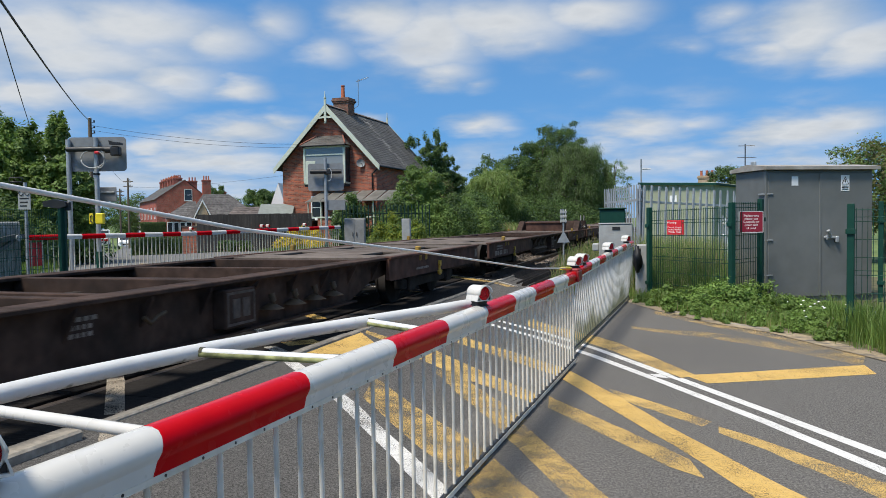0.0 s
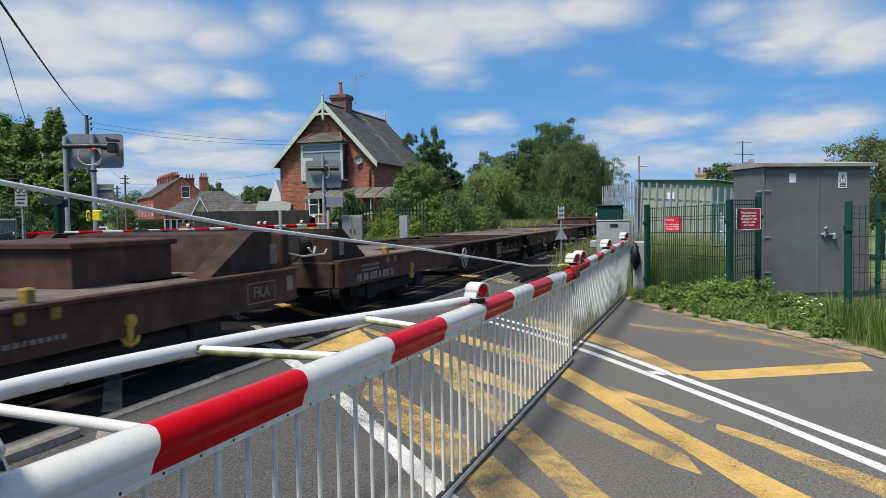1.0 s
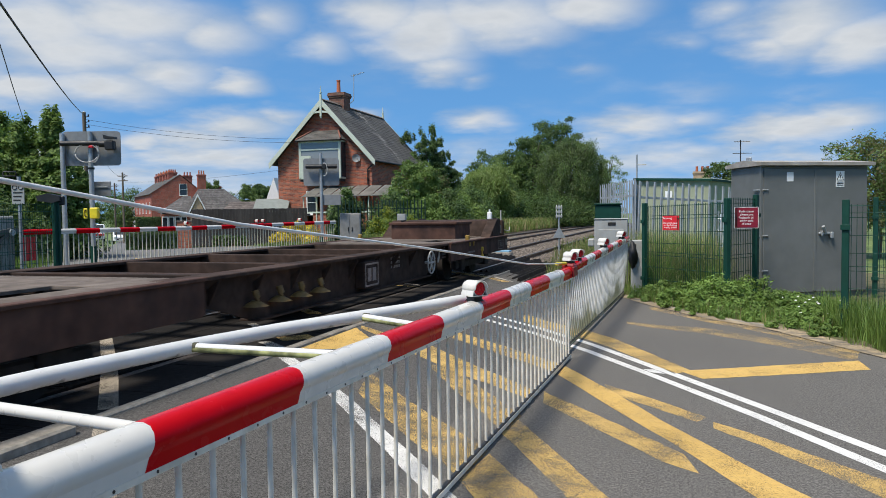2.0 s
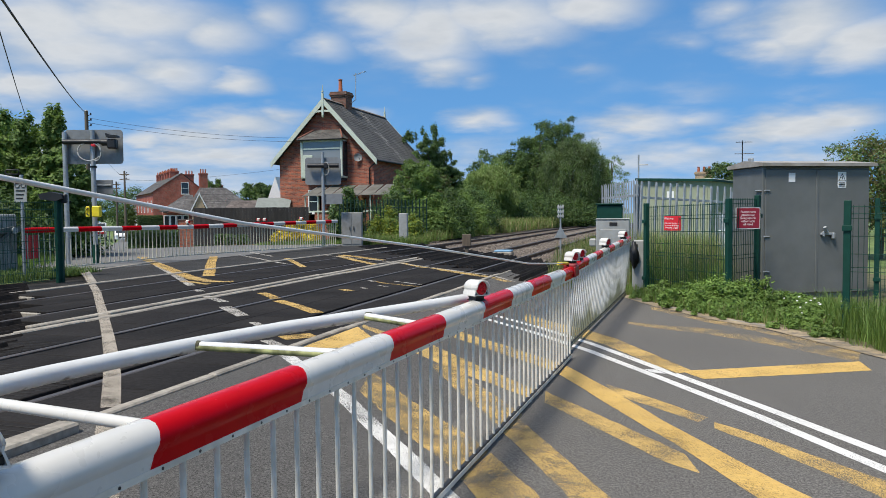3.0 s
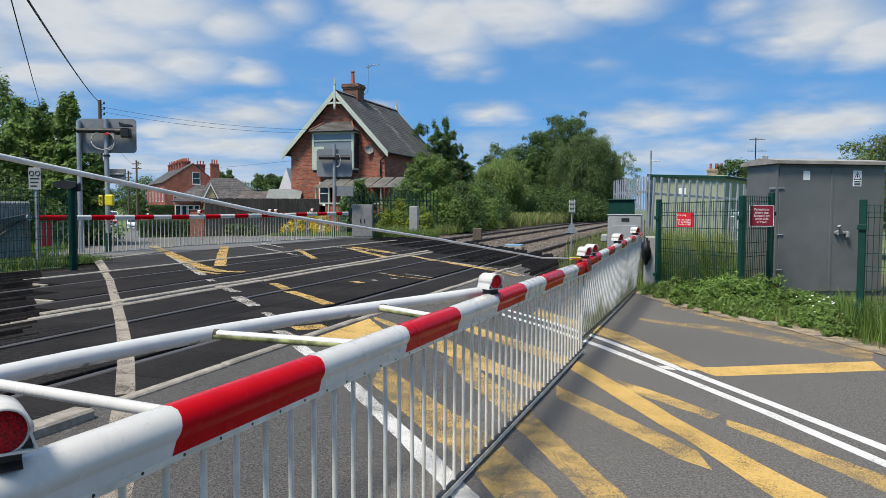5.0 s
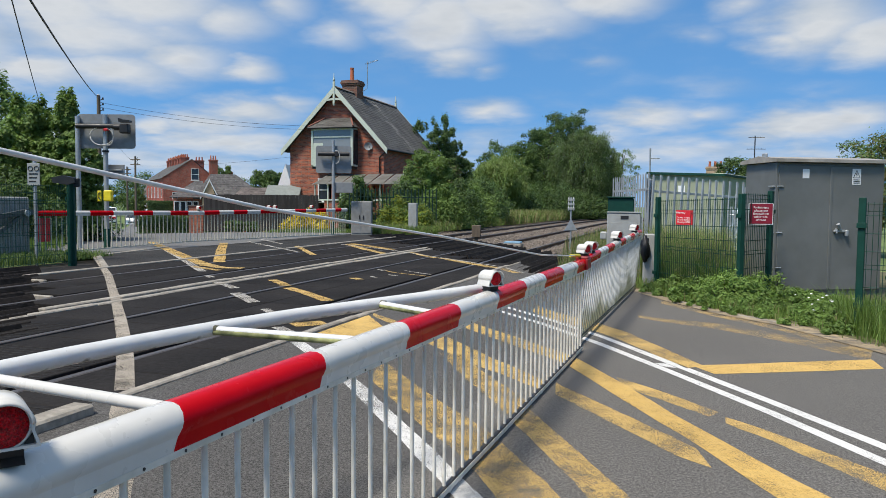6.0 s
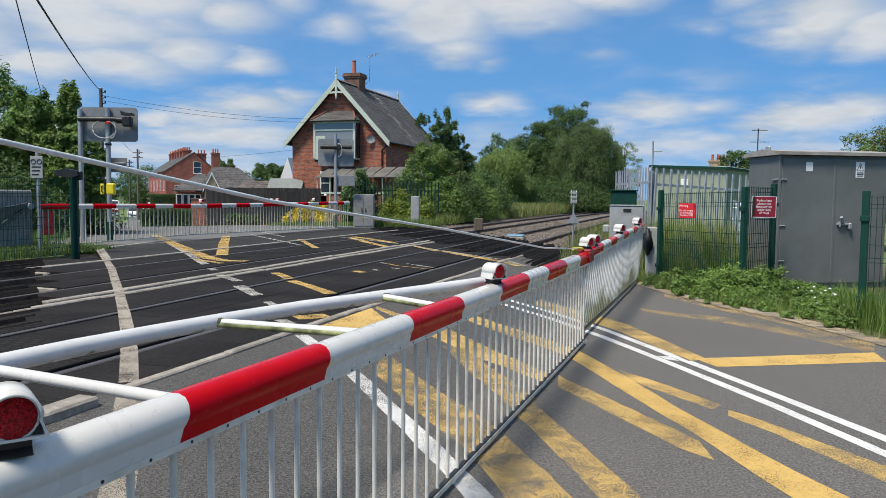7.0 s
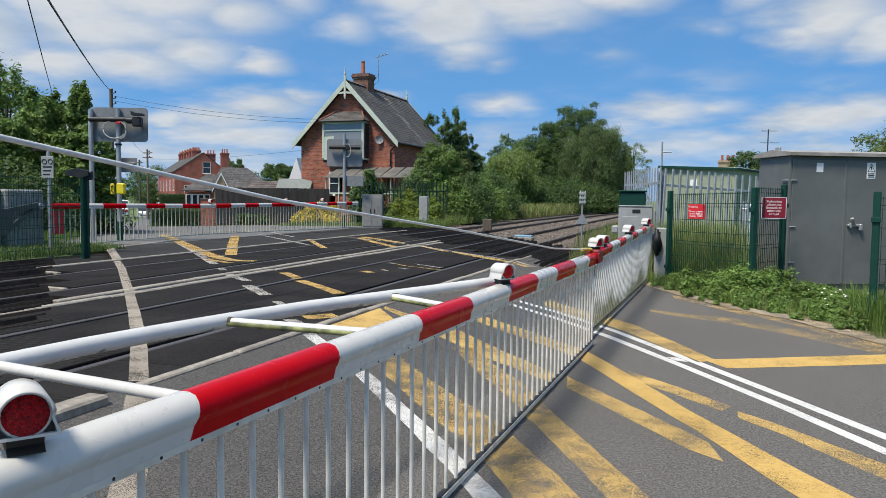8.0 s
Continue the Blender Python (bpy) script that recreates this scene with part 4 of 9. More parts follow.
def boom_lamp(at, parent, size=1.0):
    """A hooded red lamp: round hood over a flared base, red faceted lens, black foot on the boom."""
    x, y, z = at
    s = size
    m = Matrix.Translation((x, y, z + 0.076 * s)) @ pose(0, 0, 0, 0, 0, 53)
    hous = bmesh.new()
    # outline of the hood, drawn out along the lamp's axis; -y is the lens side
    arch = [(-0.062 * s, -0.046 * s), (-0.060 * s, -0.036 * s), (-0.051 * s, -0.010 * s)]
    arch += [(0.0535 * s * math.cos(a), 0.0535 * s * math.sin(a)) for a in (math.pi * (1 - i / 18) for i in range(19))]
    arch += [(0.051 * s, -0.010 * s), (0.060 * s, -0.036 * s), (0.062 * s, -0.046 * s)]
    inner = [(p[0] * 0.88, p[1] * 0.88) for p in arch]
    front, back, lip, deep, rear = [], [], [], [], []
    for p, q in zip(arch, inner):
        lean = 0.016 * s * (p[1] > 0)
        front.append(hous.verts.new((p[0], -0.058 * s - lean, p[1])))
        back.append(hous.verts.new((p[0] * 0.96, 0.058 * s, p[1] * 0.97)))
        rear.append(hous.verts.new((p[0] * 0.84, 0.072 * s, p[1] * 0.86)))
        lip.append(hous.verts.new((q[0], -0.058 * s - lean, q[1])))
        deep.append(hous.verts.new((q[0], -0.040 * s, q[1])))
    n = len(arch)
    for i in range(n):
        j = (i + 1) % n
        for a, b in ((rear, back), (back, front), (front, lip), (lip, deep)):
            f = hous.faces.new((a[i], a[j], b[j], b[i]))
            f.smooth = 2 < i < n - 4
    hous.faces.new(rear)
    hous.faces.new(deep)
    bmesh.ops.recalc_face_normals(hous, faces=hous.faces)
    hous.transform(m)
    lamp = part("boom_lamp", hous, M_WHITE, parent, "white hooded lamp with a red lens")
    ring = bmesh.new()
    for a0, a1 in ((0.0475, 0.044),):
        add_tube(ring, (0, -0.052 * s, 0.001), (0, -0.040 * s, 0.001), a0 * s, n=28)
    ring.transform(m)
    part("lens_ring", ring, M_WHITE, lamp)
    lens = bmesh.new()
    bmesh.ops.create_uvsphere(lens, u_segments=24, v_segments=10, radius=0.0435 * s)
    for v in lens.verts:
        v.co = Vector((v.co.x, -0.052 * s + min(0, v.co.y) * 0.22, v.co.z + 0.001))
    lens.transform(m)
    part("lens", lens, M_LENS, lamp, "red reflective lens", smooth=True)
    for sx in (-1, 1):
        g = prism([(sx * 0.052 * s, -0.044 * s), (sx * 0.030 * s, -0.044 * s), (sx * 0.050 * s, -0.018 * s)], -0.047 * s, -0.042 * s, "y")
        g.transform(m)
        part("drain_gap", g, M_BLACK, lamp)
    foot = bmesh.new()
    add_prism(foot, [(-0.055 * s, -0.079 * s), (0.055 * s, -0.079 * s), (0.034 * s, -0.066 * s), (0.036 * s, -0.046 * s), (-0.036 * s, -0.046 * s), (-0.034 * s, -0.066 * s)], -0.034 * s, 0.034 * s, "x")
    foot.transform(m)
    part("lamp_foot", foot, M_BLACK, lamp)


def skirt(y0, y1, parent, swing=0.0, foot=-0.145, mat=None, drop=0.112):
    """A row of hanging flat bars on a bottom rail; swing turns it about the boom (degrees)."""
    mat = mat or M_BAR
    ya = (y0 + y1) / 2
    hinge = Matrix.Translation((boom_x(ya), ya, boom_z(ya) - drop)) @ pose(0, 0, 0, 0, swing, 0) @ Matrix.Translation((-boom_x(ya), -ya, -(boom_z(ya) - drop)))
    n = round((y1 - y0) / 0.1374)
    rnd = random.Random(int(y0 * 10))
    for i in range(n + 1):
        y = y0 + (y1 - y0) * i / n
        bm = bmesh.new()
        x = boom_x(y) + 0.02
        add_tube(bm, (x, y + rnd.uniform(-0.004, 0.004), foot), (x, y, boom_z(y) - drop), 0.0088, n=8)
        bm.transform(hinge)
        part("skirt_bar", bm, mat, parent)
    for z, m_, w, h in ((foot - 0.010, M_BLACK, 0.010, 0.010), (foot - 0.036, mat, 0.015, 0.026)):
        bm = bmesh.new()
        vs = []
        for y in (y0 - 0.03, y1 + 0.03):
            x = boom_x(y) + 0.022
            vs.append([bm.verts.new(p) for p in ((x - w, y, z), (x + w, y, z), (x + w, y, z + h), (x - w, y, z + h))])
        for i in range(4):
            bm.faces.new((vs[0][i], vs[0][(i + 1) % 4], vs[1][(i + 1) % 4], vs[1][i]))
        bm.faces.new(list(reversed(vs[0])))
        bm.faces.new(vs[1])
        bmesh.ops.recalc_face_normals(bm, faces=bm.faces)
        bm.transform(hinge)
        part("bottom_rail", bm, m_, parent)
    y = y0 + 0.9
    while y < y1:
        x = boom_x(y) + 0.022
        bm = box((x - 0.006, y - 0.016, foot - 0.075), (x + 0.006, y + 0.016, foot - 0.034), 0.003)
        bm.transform(hinge)
        part("rail_tab", bm, mat, parent)
        y += 2.06


M_BAR_ALGAE = material("algae_streaked_bar", (0.58, 0.58, 0.55), 0.5, vary=0.08, scale=20, coarse=2, stain=(0.30, 0.28, 0.2), stain_amount=0.35, stain_scale=9)
M_WELD = material("mossy_weld", (0.05, 0.05, 0.03), 0.9, vary=0.5, scale=40, coarse=8)
M_TUBE = material("stained_white_tube", (0.62, 0.62, 0.60), 0.38, vary=0.05, scale=14, coarse=1.5, bump=0.1, bump_scale=80)


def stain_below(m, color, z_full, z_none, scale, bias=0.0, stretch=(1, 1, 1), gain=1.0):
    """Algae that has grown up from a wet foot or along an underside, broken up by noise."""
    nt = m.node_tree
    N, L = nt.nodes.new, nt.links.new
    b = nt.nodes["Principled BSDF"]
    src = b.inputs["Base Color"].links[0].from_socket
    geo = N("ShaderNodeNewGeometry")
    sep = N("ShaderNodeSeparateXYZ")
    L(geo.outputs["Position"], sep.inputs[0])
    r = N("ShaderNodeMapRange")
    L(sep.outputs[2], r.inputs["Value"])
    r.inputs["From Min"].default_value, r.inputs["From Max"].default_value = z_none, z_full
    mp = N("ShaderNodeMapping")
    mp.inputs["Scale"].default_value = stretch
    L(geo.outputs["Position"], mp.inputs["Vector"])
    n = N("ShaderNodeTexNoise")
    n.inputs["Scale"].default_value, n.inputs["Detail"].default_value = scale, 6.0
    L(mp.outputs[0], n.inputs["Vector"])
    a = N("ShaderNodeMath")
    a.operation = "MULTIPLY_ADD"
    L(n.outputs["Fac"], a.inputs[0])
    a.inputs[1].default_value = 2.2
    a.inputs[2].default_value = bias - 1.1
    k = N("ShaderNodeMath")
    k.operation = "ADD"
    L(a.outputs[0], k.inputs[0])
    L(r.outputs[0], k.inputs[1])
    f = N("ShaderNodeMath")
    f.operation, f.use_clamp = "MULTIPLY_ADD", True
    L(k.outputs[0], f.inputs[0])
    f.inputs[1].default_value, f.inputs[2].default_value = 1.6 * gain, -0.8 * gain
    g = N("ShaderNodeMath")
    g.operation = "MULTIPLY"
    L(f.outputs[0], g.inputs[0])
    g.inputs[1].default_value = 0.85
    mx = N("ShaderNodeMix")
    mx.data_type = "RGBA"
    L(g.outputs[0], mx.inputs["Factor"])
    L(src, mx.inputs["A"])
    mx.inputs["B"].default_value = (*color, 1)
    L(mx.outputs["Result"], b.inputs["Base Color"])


stain_below(M_BAR_ALGAE, (0.10, 0.11, 0.04), -0.16, 0.34, 2.2, 0.22, (1, 0.6, 1), 1.3)
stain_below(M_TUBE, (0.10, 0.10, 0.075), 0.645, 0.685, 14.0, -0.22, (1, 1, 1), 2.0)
M_JOINT = material("dark_red_steel", (0.22, 0.012, 0.014), 0.5, vary=0.2, scale=20)


def near_barrier():
    b = tagged(new("barrier"), "lowered red and white barrier boom with a hanging white skirt", "level crossing barrier", "level crossing barriers")
    edges = [-1.5, -0.85, -0.16, 0.53, 1.22, 1.90, 2.60, 3.25, 3.94, 4.60, 5.21, 5.90, 6.57, 7.08]
    for i, (y0, y1) in enumerate(zip(edges, edges[1:])):
        red = (y0 in (1.22, 2.60, 3.94, 5.21, 6.57, -0.16, -1.5))
        part("boom_stripe", boom_piece(y0, y1), M_RED if red else M_WHITE, b, "red reflective stripe" if red else "white stripe")
    far = [7.16, 8.08, 8.70, 9.26, 9.95, 10.53, 11.17, 11.74, 12.3, 12.9]
    for i, (y0, y1) in enumerate(zip(far, far[1:])):
        red = i % 2 == 0
        part("boom_stripe", boom_piece(y0, y1, 0.82, 0.8), M_RED if red else M_WHITE, b, "red reflective stripe" if red else "white stripe")
    # joint between the two halves
    bm = bmesh.new()
    x, z = boom_x(7.12), boom_z(7.12)
    add_box(bm, (x - 0.058, 7.03, z - 0.112), (x + 0.060, 7.21, z + 0.004), 0.012)
    add_box(bm, (x + 0.045, 6.98, z - 0.118), (x + 0.066, 7.26, z - 0.02), 0.006)
    part("boom_joint", bm, M_JOINT, b, "dark red steel joint")
    # flange under the boom with its rivets
    bm = bmesh.new()
    for y0, y1, s in ((-1.5, 7.08, 1.0), (7.16, 12.9, 0.82)):
        vs = []
        for y in (y0, y1):
            x, z = boom_x(y) + 0.047 * s, boom_z(y) - 0.105 * s
            vs.append([bm.verts.new(p) for p in ((x - 0.003, y - 0.045, z - 0.013), (x + 0.003, y - 0.045, z - 0.013), (x + 0.003, y - 0.045, z + 0.003), (x - 0.003, y - 0.045, z + 0.003))])
        for i in range(4):
            bm.faces.new((vs[0][i], vs[0][(i + 1) % 4], vs[1][(i + 1) % 4], vs[1][i]))
    bmesh.ops.recalc_face_normals(bm, faces=bm.faces)
    part("flange", bm, M_BAR, b)
    bm = bmesh.new()
    y = 0.252
    while y < 7.0:
        x, z = boom_x(y) + 0.050, boom_z(y) - 0.110
        add_tube(bm, (x, y, z), (x + 0.003, y, z), 0.0042, n=8)
        y += 0.1374
    tagged(part("rivets", bm, M_BLACK, b), "small dark rivets", kind="stuff")
    skirt(0.2264, 6.959, b)
    skirt(7.22, 12.85, b, 5.0, -0.12, M_BAR_ALGAE, 0.09)
    for y, size in ((0.78, 0.90), (3.93, 0.90), (7.20, 0.9), (7.62, 0.9), (9.80, 0.95), (12.05, 0.95)):
        boom_lamp((boom_x(y), y, boom_z(y)), b, size)
    # side brace tube with its links
    bm = bmesh.new()
    z = 0.682
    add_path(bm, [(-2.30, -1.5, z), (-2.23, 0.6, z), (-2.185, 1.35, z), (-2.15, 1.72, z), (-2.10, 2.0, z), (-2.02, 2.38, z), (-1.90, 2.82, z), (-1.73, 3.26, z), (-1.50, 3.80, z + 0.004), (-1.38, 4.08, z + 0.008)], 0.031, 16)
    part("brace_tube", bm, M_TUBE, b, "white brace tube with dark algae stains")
    for i, (p, q) in enumerate((((-2.17, 1.40, z), (-1.41, 1.29, z)), ((-2.02, 2.33, z), (-1.36, 2.31, z)), ((-1.69, 3.30, z), (-1.30, 3.06, z)))):
        link = part("brace_link", tube(p, q, 0.0165, n=14), M_WHITE if i == 0 else M_WHITE_DIRTY, b)
        if i:
            low = tube((p[0], p[1] - 0.006, p[2] - 0.006), (q[0], q[1] - 0.006, q[2] - 0.006), 0.0135, n=12)
            part("algae_film", low, M_ALGAE, link, "green algae on the underside")
            bm = tube((p[0] - 0.012, p[1], p[2]), (p[0] + 0.03, p[1], p[2]), 0.0195, n=12)
            part("weld_collar", bm, M_WELD, link, "dark mossy weld")
    # stay wire from the mast to the joint
    bm = bmesh.new()
    pts = [(-1.46, -1.5, 1.52), (-1.39, 0.75, 1.285), (-1.36, 1.64, 1.175), (-1.30, 3.07, 1.045), (-1.20, 5.2, 0.83), (-1.17, 7.0, 0.715)]
    add_path(bm, pts, 0.0056, 8)
    part("stay_wire", bm, M_WHITE_DIRTY, b, "grey-white stay wire")
    bm = bmesh.new()
    add_path(bm, [(-1.19, 6.55, 0.742), (-1.18, 6.8, 0.728), (-1.17, 7.05, 0.71)], 0.014, 8)
    part("stay_clamp", bm, M_YELLOW_PLASTIC, b, "yellow cable clamp")
    # pedestal behind the camera's side, with its counterweight arm and mast
    bm = bmesh.new()
    add_box(bm, (-1.85, -2.3, -0.2), (-1.05, -1.5, 0.95), 0.03)
    part("pedestal", bm, M_GREY_BOX, b)
    part("mast", tube((-1.46, -1.6, 0.9), (-1.46, -1.6, 1.6), 0.04), M_GALV, b)


near_barrier()

# ---- the train: low container flat wagons ----
M_WAGON = material("wagon_brown", (0.056, 0.036, 0.028), 0.9, spec=0.15, vary=0.3, scale=9, coarse=1.2, stain=(0.02, 0.016, 0.014), stain_amount=0.75, stain_scale=2.5, world_space=False, bump=0.2, bump_scale=30)
M_WAGON_RED = material("wagon_side_plate", (0.088, 0.046, 0.034), 0.8, spec=0.2, vary=0.25, scale=7, coarse=1.0, stain=(0.028, 0.018, 0.016), stain_amount=0.7, stain_scale=3, world_space=False)
M_UNDER = material("wagon_underframe", (0.020, 0.016, 0.014), 0.85, vary=0.35, scale=9, coarse=2, world_space=False)
M_HOOK = material("yellow_hook_paint", (0.42, 0.27, 0.03), 0.6, vary=0.25, scale=25, world_space=False)
M_STENCIL = material("white_stencil", (0.20, 0.17, 0.15), 0.7, vary=0.3, scale=40, world_space=False)
M_NUMBER = material("white_number_paint", (0.30, 0.26, 0.23), 0.8, vary=0.35, scale=60, stain=(0.08, 0.045, 0.035), stain_amount=0.8, stain_scale=30, world_space=False)
M_WAGON_DECK = material("rusty_deck_plate", (0.140, 0.115, 0.096), 0.85, spec=0.2, vary=0.3, scale=7, coarse=1.0, stain=(0.05, 0.036, 0.03), stain_amount=0.6, stain_scale=2, world_space=False)
M_CUP = material("dirty_ochre", (0.055, 0.036, 0.018), 0.7, vary=0.3, scale=20, world_space=False)
M_MARK = material("owner_mark_paint", (0.27, 0.215, 0.19), 0.8, vary=0.3, scale=25, world_space=False)
M_OCHRE = material("ochre_cup_paint", (0.17, 0.105, 0.03), 0.7, vary=0.3, scale=20, world_space=False)
M_LUG = material("worn_ochre_paint", (0.24, 0.15, 0.025), 0.7, vary=0.35, scale=20, world_space=False)
M_FADED = material("faded_mark_paint", (0.075, 0.062, 0.055), 0.8, vary=0.3, scale=25, world_space=False)
M_HANDWHEEL = material("pale_grey_handwheel", (0.42, 0.40, 0.37), 0.5, vary=0.15, world_space=False)
SPEED = 23.5
DECK = 0.72


def torus(r, t, n=28, k=8):
    bm = bmesh.new()
    rings = []
    for i in range(n):
        a = 2 * math.pi * i / n
        rings.append([bm.verts.new(((r + t * math.cos(b)) * 0 + t * math.sin(b), (r + t * math.cos(b)) * math.cos(a), (r + t * math.cos(b)) * math.sin(a))) for b in (2 * math.pi * j / k for j in range(k))])
    for i in range(n):
        for j in range(k):
            f = bm.faces.new((rings[i][j], rings[i][(j + 1) % k], rings[(i + 1) % n][(j + 1) % k], rings[(i + 1) % n][j]))
            f.smooth = True
    bmesh.ops.recalc_face_normals(bm, faces=bm.faces)
    return bm


def bogie(wagon, y):
    """Two wheelsets in a dark frame."""
    fr = bmesh.new()
    for s in (-1, 1):
        add_box(fr, (s * 1.02 - 0.06, y - 1.25, 0.22), (s * 1.02 + 0.06, y + 1.25, 0.36), 0.02)
        for dy in (-0.9, 0.9):
            add_box(fr, (s * 1.04 - 0.08, y + dy - 0.14, 0.18), (s * 1.04 + 0.08, y + dy + 0.14, 0.40), 0.02)
    add_box(fr, (-1.0, y - 0.15, 0.22), (1.0, y + 0.15, 0.4), 0.02)
    bg = part("bogie", fr, M_UNDER, wagon, "dark cast steel bogie")
    for dy in (-0.9, 0.9):
        part("axle", tube((-0.95, y + dy, 0.33), (0.95, y + dy, 0.33), 0.06, n=10), M_UNDER, bg)
        for s in (-1, 1):
            ws = bmesh.new()
            add_tube(ws, (s * 0.69, y + dy, 0.33), (s * 0.815, y + dy, 0.33), 0.33, n=28)
            add_tube(ws, (s * 0.68, y + dy, 0.33), (s * 0.70, y + dy, 0.33), 0.355, n=28)
            part("wheel", ws, M_UNDER, bg)


def hook(wagon, y, x=1.25):
    """A yellow lashing ring under the side and the container lug on the deck edge."""
    bm = bmesh.new()
    add_box(bm, (x, y - 0.028, 0.38), (x + 0.03, y + 0.028, 0.55), 0.01)
    add_tube(bm, (x + 0.005, y, 0.53), (x + 0.04, y, 0.53), 0.045, n=14)
    add_path(bm, [(x + 0.02, y - 0.075, 0.42), (x + 0.02, y - 0.055, 0.38), (x + 0.02, y, 0.365), (x + 0.02, y + 0.055, 0.38), (x + 0.02, y + 0.075, 0.42)], 0.017, 8)
    part("lashing_hook", bm, M_HOOK, wagon, "yellow cast lashing hook")


def lug(wagon, y, x=1.25):
    bm = bmesh.new()
    add_box(bm, (x - 0.09, y - 0.04, DECK), (x - 0.02, y + 0.04, DECK + 0.10), 0.012)
    lg = part("container_lug", bm, M_LUG, wagon, "yellow folding container lug")
    for dy in (-0.17, 0.09):
        part("lug_tab", box((x, y + dy, DECK - 0.10), (x + 0.035, y + dy + 0.08, DECK), 0.01), M_LUG, lg)


def plain_bars(name, wagon, y, z, rows, w, x, label, h=0.035):
    """Stencilled writing too small or private to copy: bars of its size."""
    bm = bmesh.new()
    for r in range(rows):
        k = -w / 2
        rnd = random.Random(int(y * 31) + r)
        while k < w / 2:
            d = rnd.uniform(0.025, 0.05)
            add_box(bm, (x, y + k, z - r * h * 1.7), (x + 0.003, y + k + d, z - r * h * 1.7 + h))
            k += d + 0.022
    tagged(part(name, bm, M_STENCIL, wagon, label), kind="stuff")


def section(wagon, y0, y1, raised_low, raised_high, wheel_at, fresh=False, d=1, lever=-1.62, cups=3.35):
    """One half of a twin wagon between y0 and y1 (y0 leads): end decks over bogies, an open deep middle frame."""
    X = 1.25
    pl = 4.45
    # deck plates over the bogies, with the openings that the wheels need
    for a, b in ((y0, y0 + pl), (y1 - pl, y1)):
        bm = bmesh.new()
        add_box(bm, (-X, a, DECK - 0.03), (-0.86, b, DECK), 0.004)
        add_box(bm, (0.86, a, DECK - 0.03), (X, b, DECK), 0.004)
        add_box(bm, (-0.5, a, DECK - 0.03), (0.5, b, DECK), 0.004)
        cy = (a + b) / 2
        for s in (-1, 1):
            lo, hi = (0.5, 0.86) if s > 0 else (-0.86, -0.5)
            add_box(bm, (lo, a, DECK - 0.03), (hi, cy - 1.5, DECK), 0.004)
            add_box(bm, (lo, cy - 0.5, DECK - 0.03), (hi, cy + 0.5, DECK), 0.004)
            add_box(bm, (lo, cy + 1.5, DECK - 0.03), (hi, b, DECK), 0.004)
        part("deck_plate", bm, M_WAGON_DECK, wagon, "brown steel deck plate with wheel openings")
        for s in (-1, 1):
            bm = bmesh.new()
            add_prism(bm, [(a, DECK - 0.004), (b, DECK - 0.004), (b, 0.44), (b - 0.06, 0.42), (a + 0.06, 0.42), (a, 0.44)], s * (X - 0.02), s * (X + 0.02), "x")
            add_box(bm, (s * X - 0.05, a, DECK - 0.02), (s * X + 0.05, b, DECK + 0.012), 0.006)
            part("side_plate", bm, M_WAGON_RED, wagon, "red-brown side plate")
        bogie(wagon, cy)
    # open middle: two deep side beams with flanges and brackets, cross beams between
    a, b = y0 + pl, y1 - pl
    for s in (-1, 1):
        bm = bmesh.new()
        o = [(a - 0.3, DECK - 0.01), (b + 0.3, DECK - 0.01), (b + 0.3, 0.5), (b - 0.3, 0.44), (b - 0.9, 0.27), (a + 0.9, 0.27), (a + 0.3, 0.44), (a - 0.3, 0.5)]
        add_prism(bm, o, s * 1.10, s * 1.13, "x")
        add_box(bm, (s * 1.11 - 0.11, a - 0.3, DECK - 0.03), (s * 1.11 + 0.13, b + 0.3, DECK + 0.004), 0.006)
        add_box(bm, (s * 1.11 - 0.10, a + 0.9, 0.255), (s * 1.11 + 0.11, b - 0.9, 0.275), 0.004)
        part("side_beam", bm, M_WAGON, wagon, "dark brown deep side beam")
        for k in range(10):
            y = a + 0.25 + (b - a - 0.5) * k / 9
            part("beam_bracket", prism([(1.12 * s, 0.60), (1.24 * s, DECK - 0.035), (1.24 * s, DECK - 0.06), (1.12 * s, 0.44)], y - 0.012, y + 0.012, "y"), M_WAGON, wagon)
    for k in range(9):
        y = a + (b - a) * (k + 0.5) / 9
        part("cross_beam", box((-1.08, y - 0.06, 0.52), (1.08, y + 0.06, DECK - 0.06 if k % 2 else DECK - 0.004), 0.006), M_WAGON, wagon)
    for x in (-0.35, 0.35):
        part("centre_sill", box((x - 0.05, a, 0.34), (x + 0.05, b, DECK - 0.12), 0.006), M_UNDER, wagon)
    part("brake_gear", box((-0.55, (a + b) / 2 - 0.9, 0.25), (0.55, (a + b) / 2 + 0.5, 0.42), 0.04), M_UNDER, wagon)
    for y in (y0 + 2.35, y1 - 2.35):
        for s in (1, -1):
            hook(wagon, y, 1.262 if s > 0 else -1.3)
        lug(wagon, y - 0.75)
        lug(wagon, y + 0.05, -1.2)
    # handwheel and lever on the beam
    if wheel_at is not None:
        bm = torus(0.165, 0.012)
        add_tube(bm, (0, -0.15, 0), (0, 0.15, 0), 0.010, n=6)
        add_tube(bm, (0, 0.075, -0.13), (0, -0.075, 0.13), 0.010, n=6)
        add_tube(bm, (0, 0.075, 0.13), (0, -0.075, -0.13), 0.010, n=6)
        add_tube(bm, (-0.10, 0, 0), (0.02, 0, 0), 0.022, n=8)
        bm.transform(pose(1.27, wheel_at, 0.475))
        part("handwheel", bm, M_HANDWHEEL, wagon, "pale grey brake handwheel")
        bm = bmesh.new()
        q = wheel_at + lever
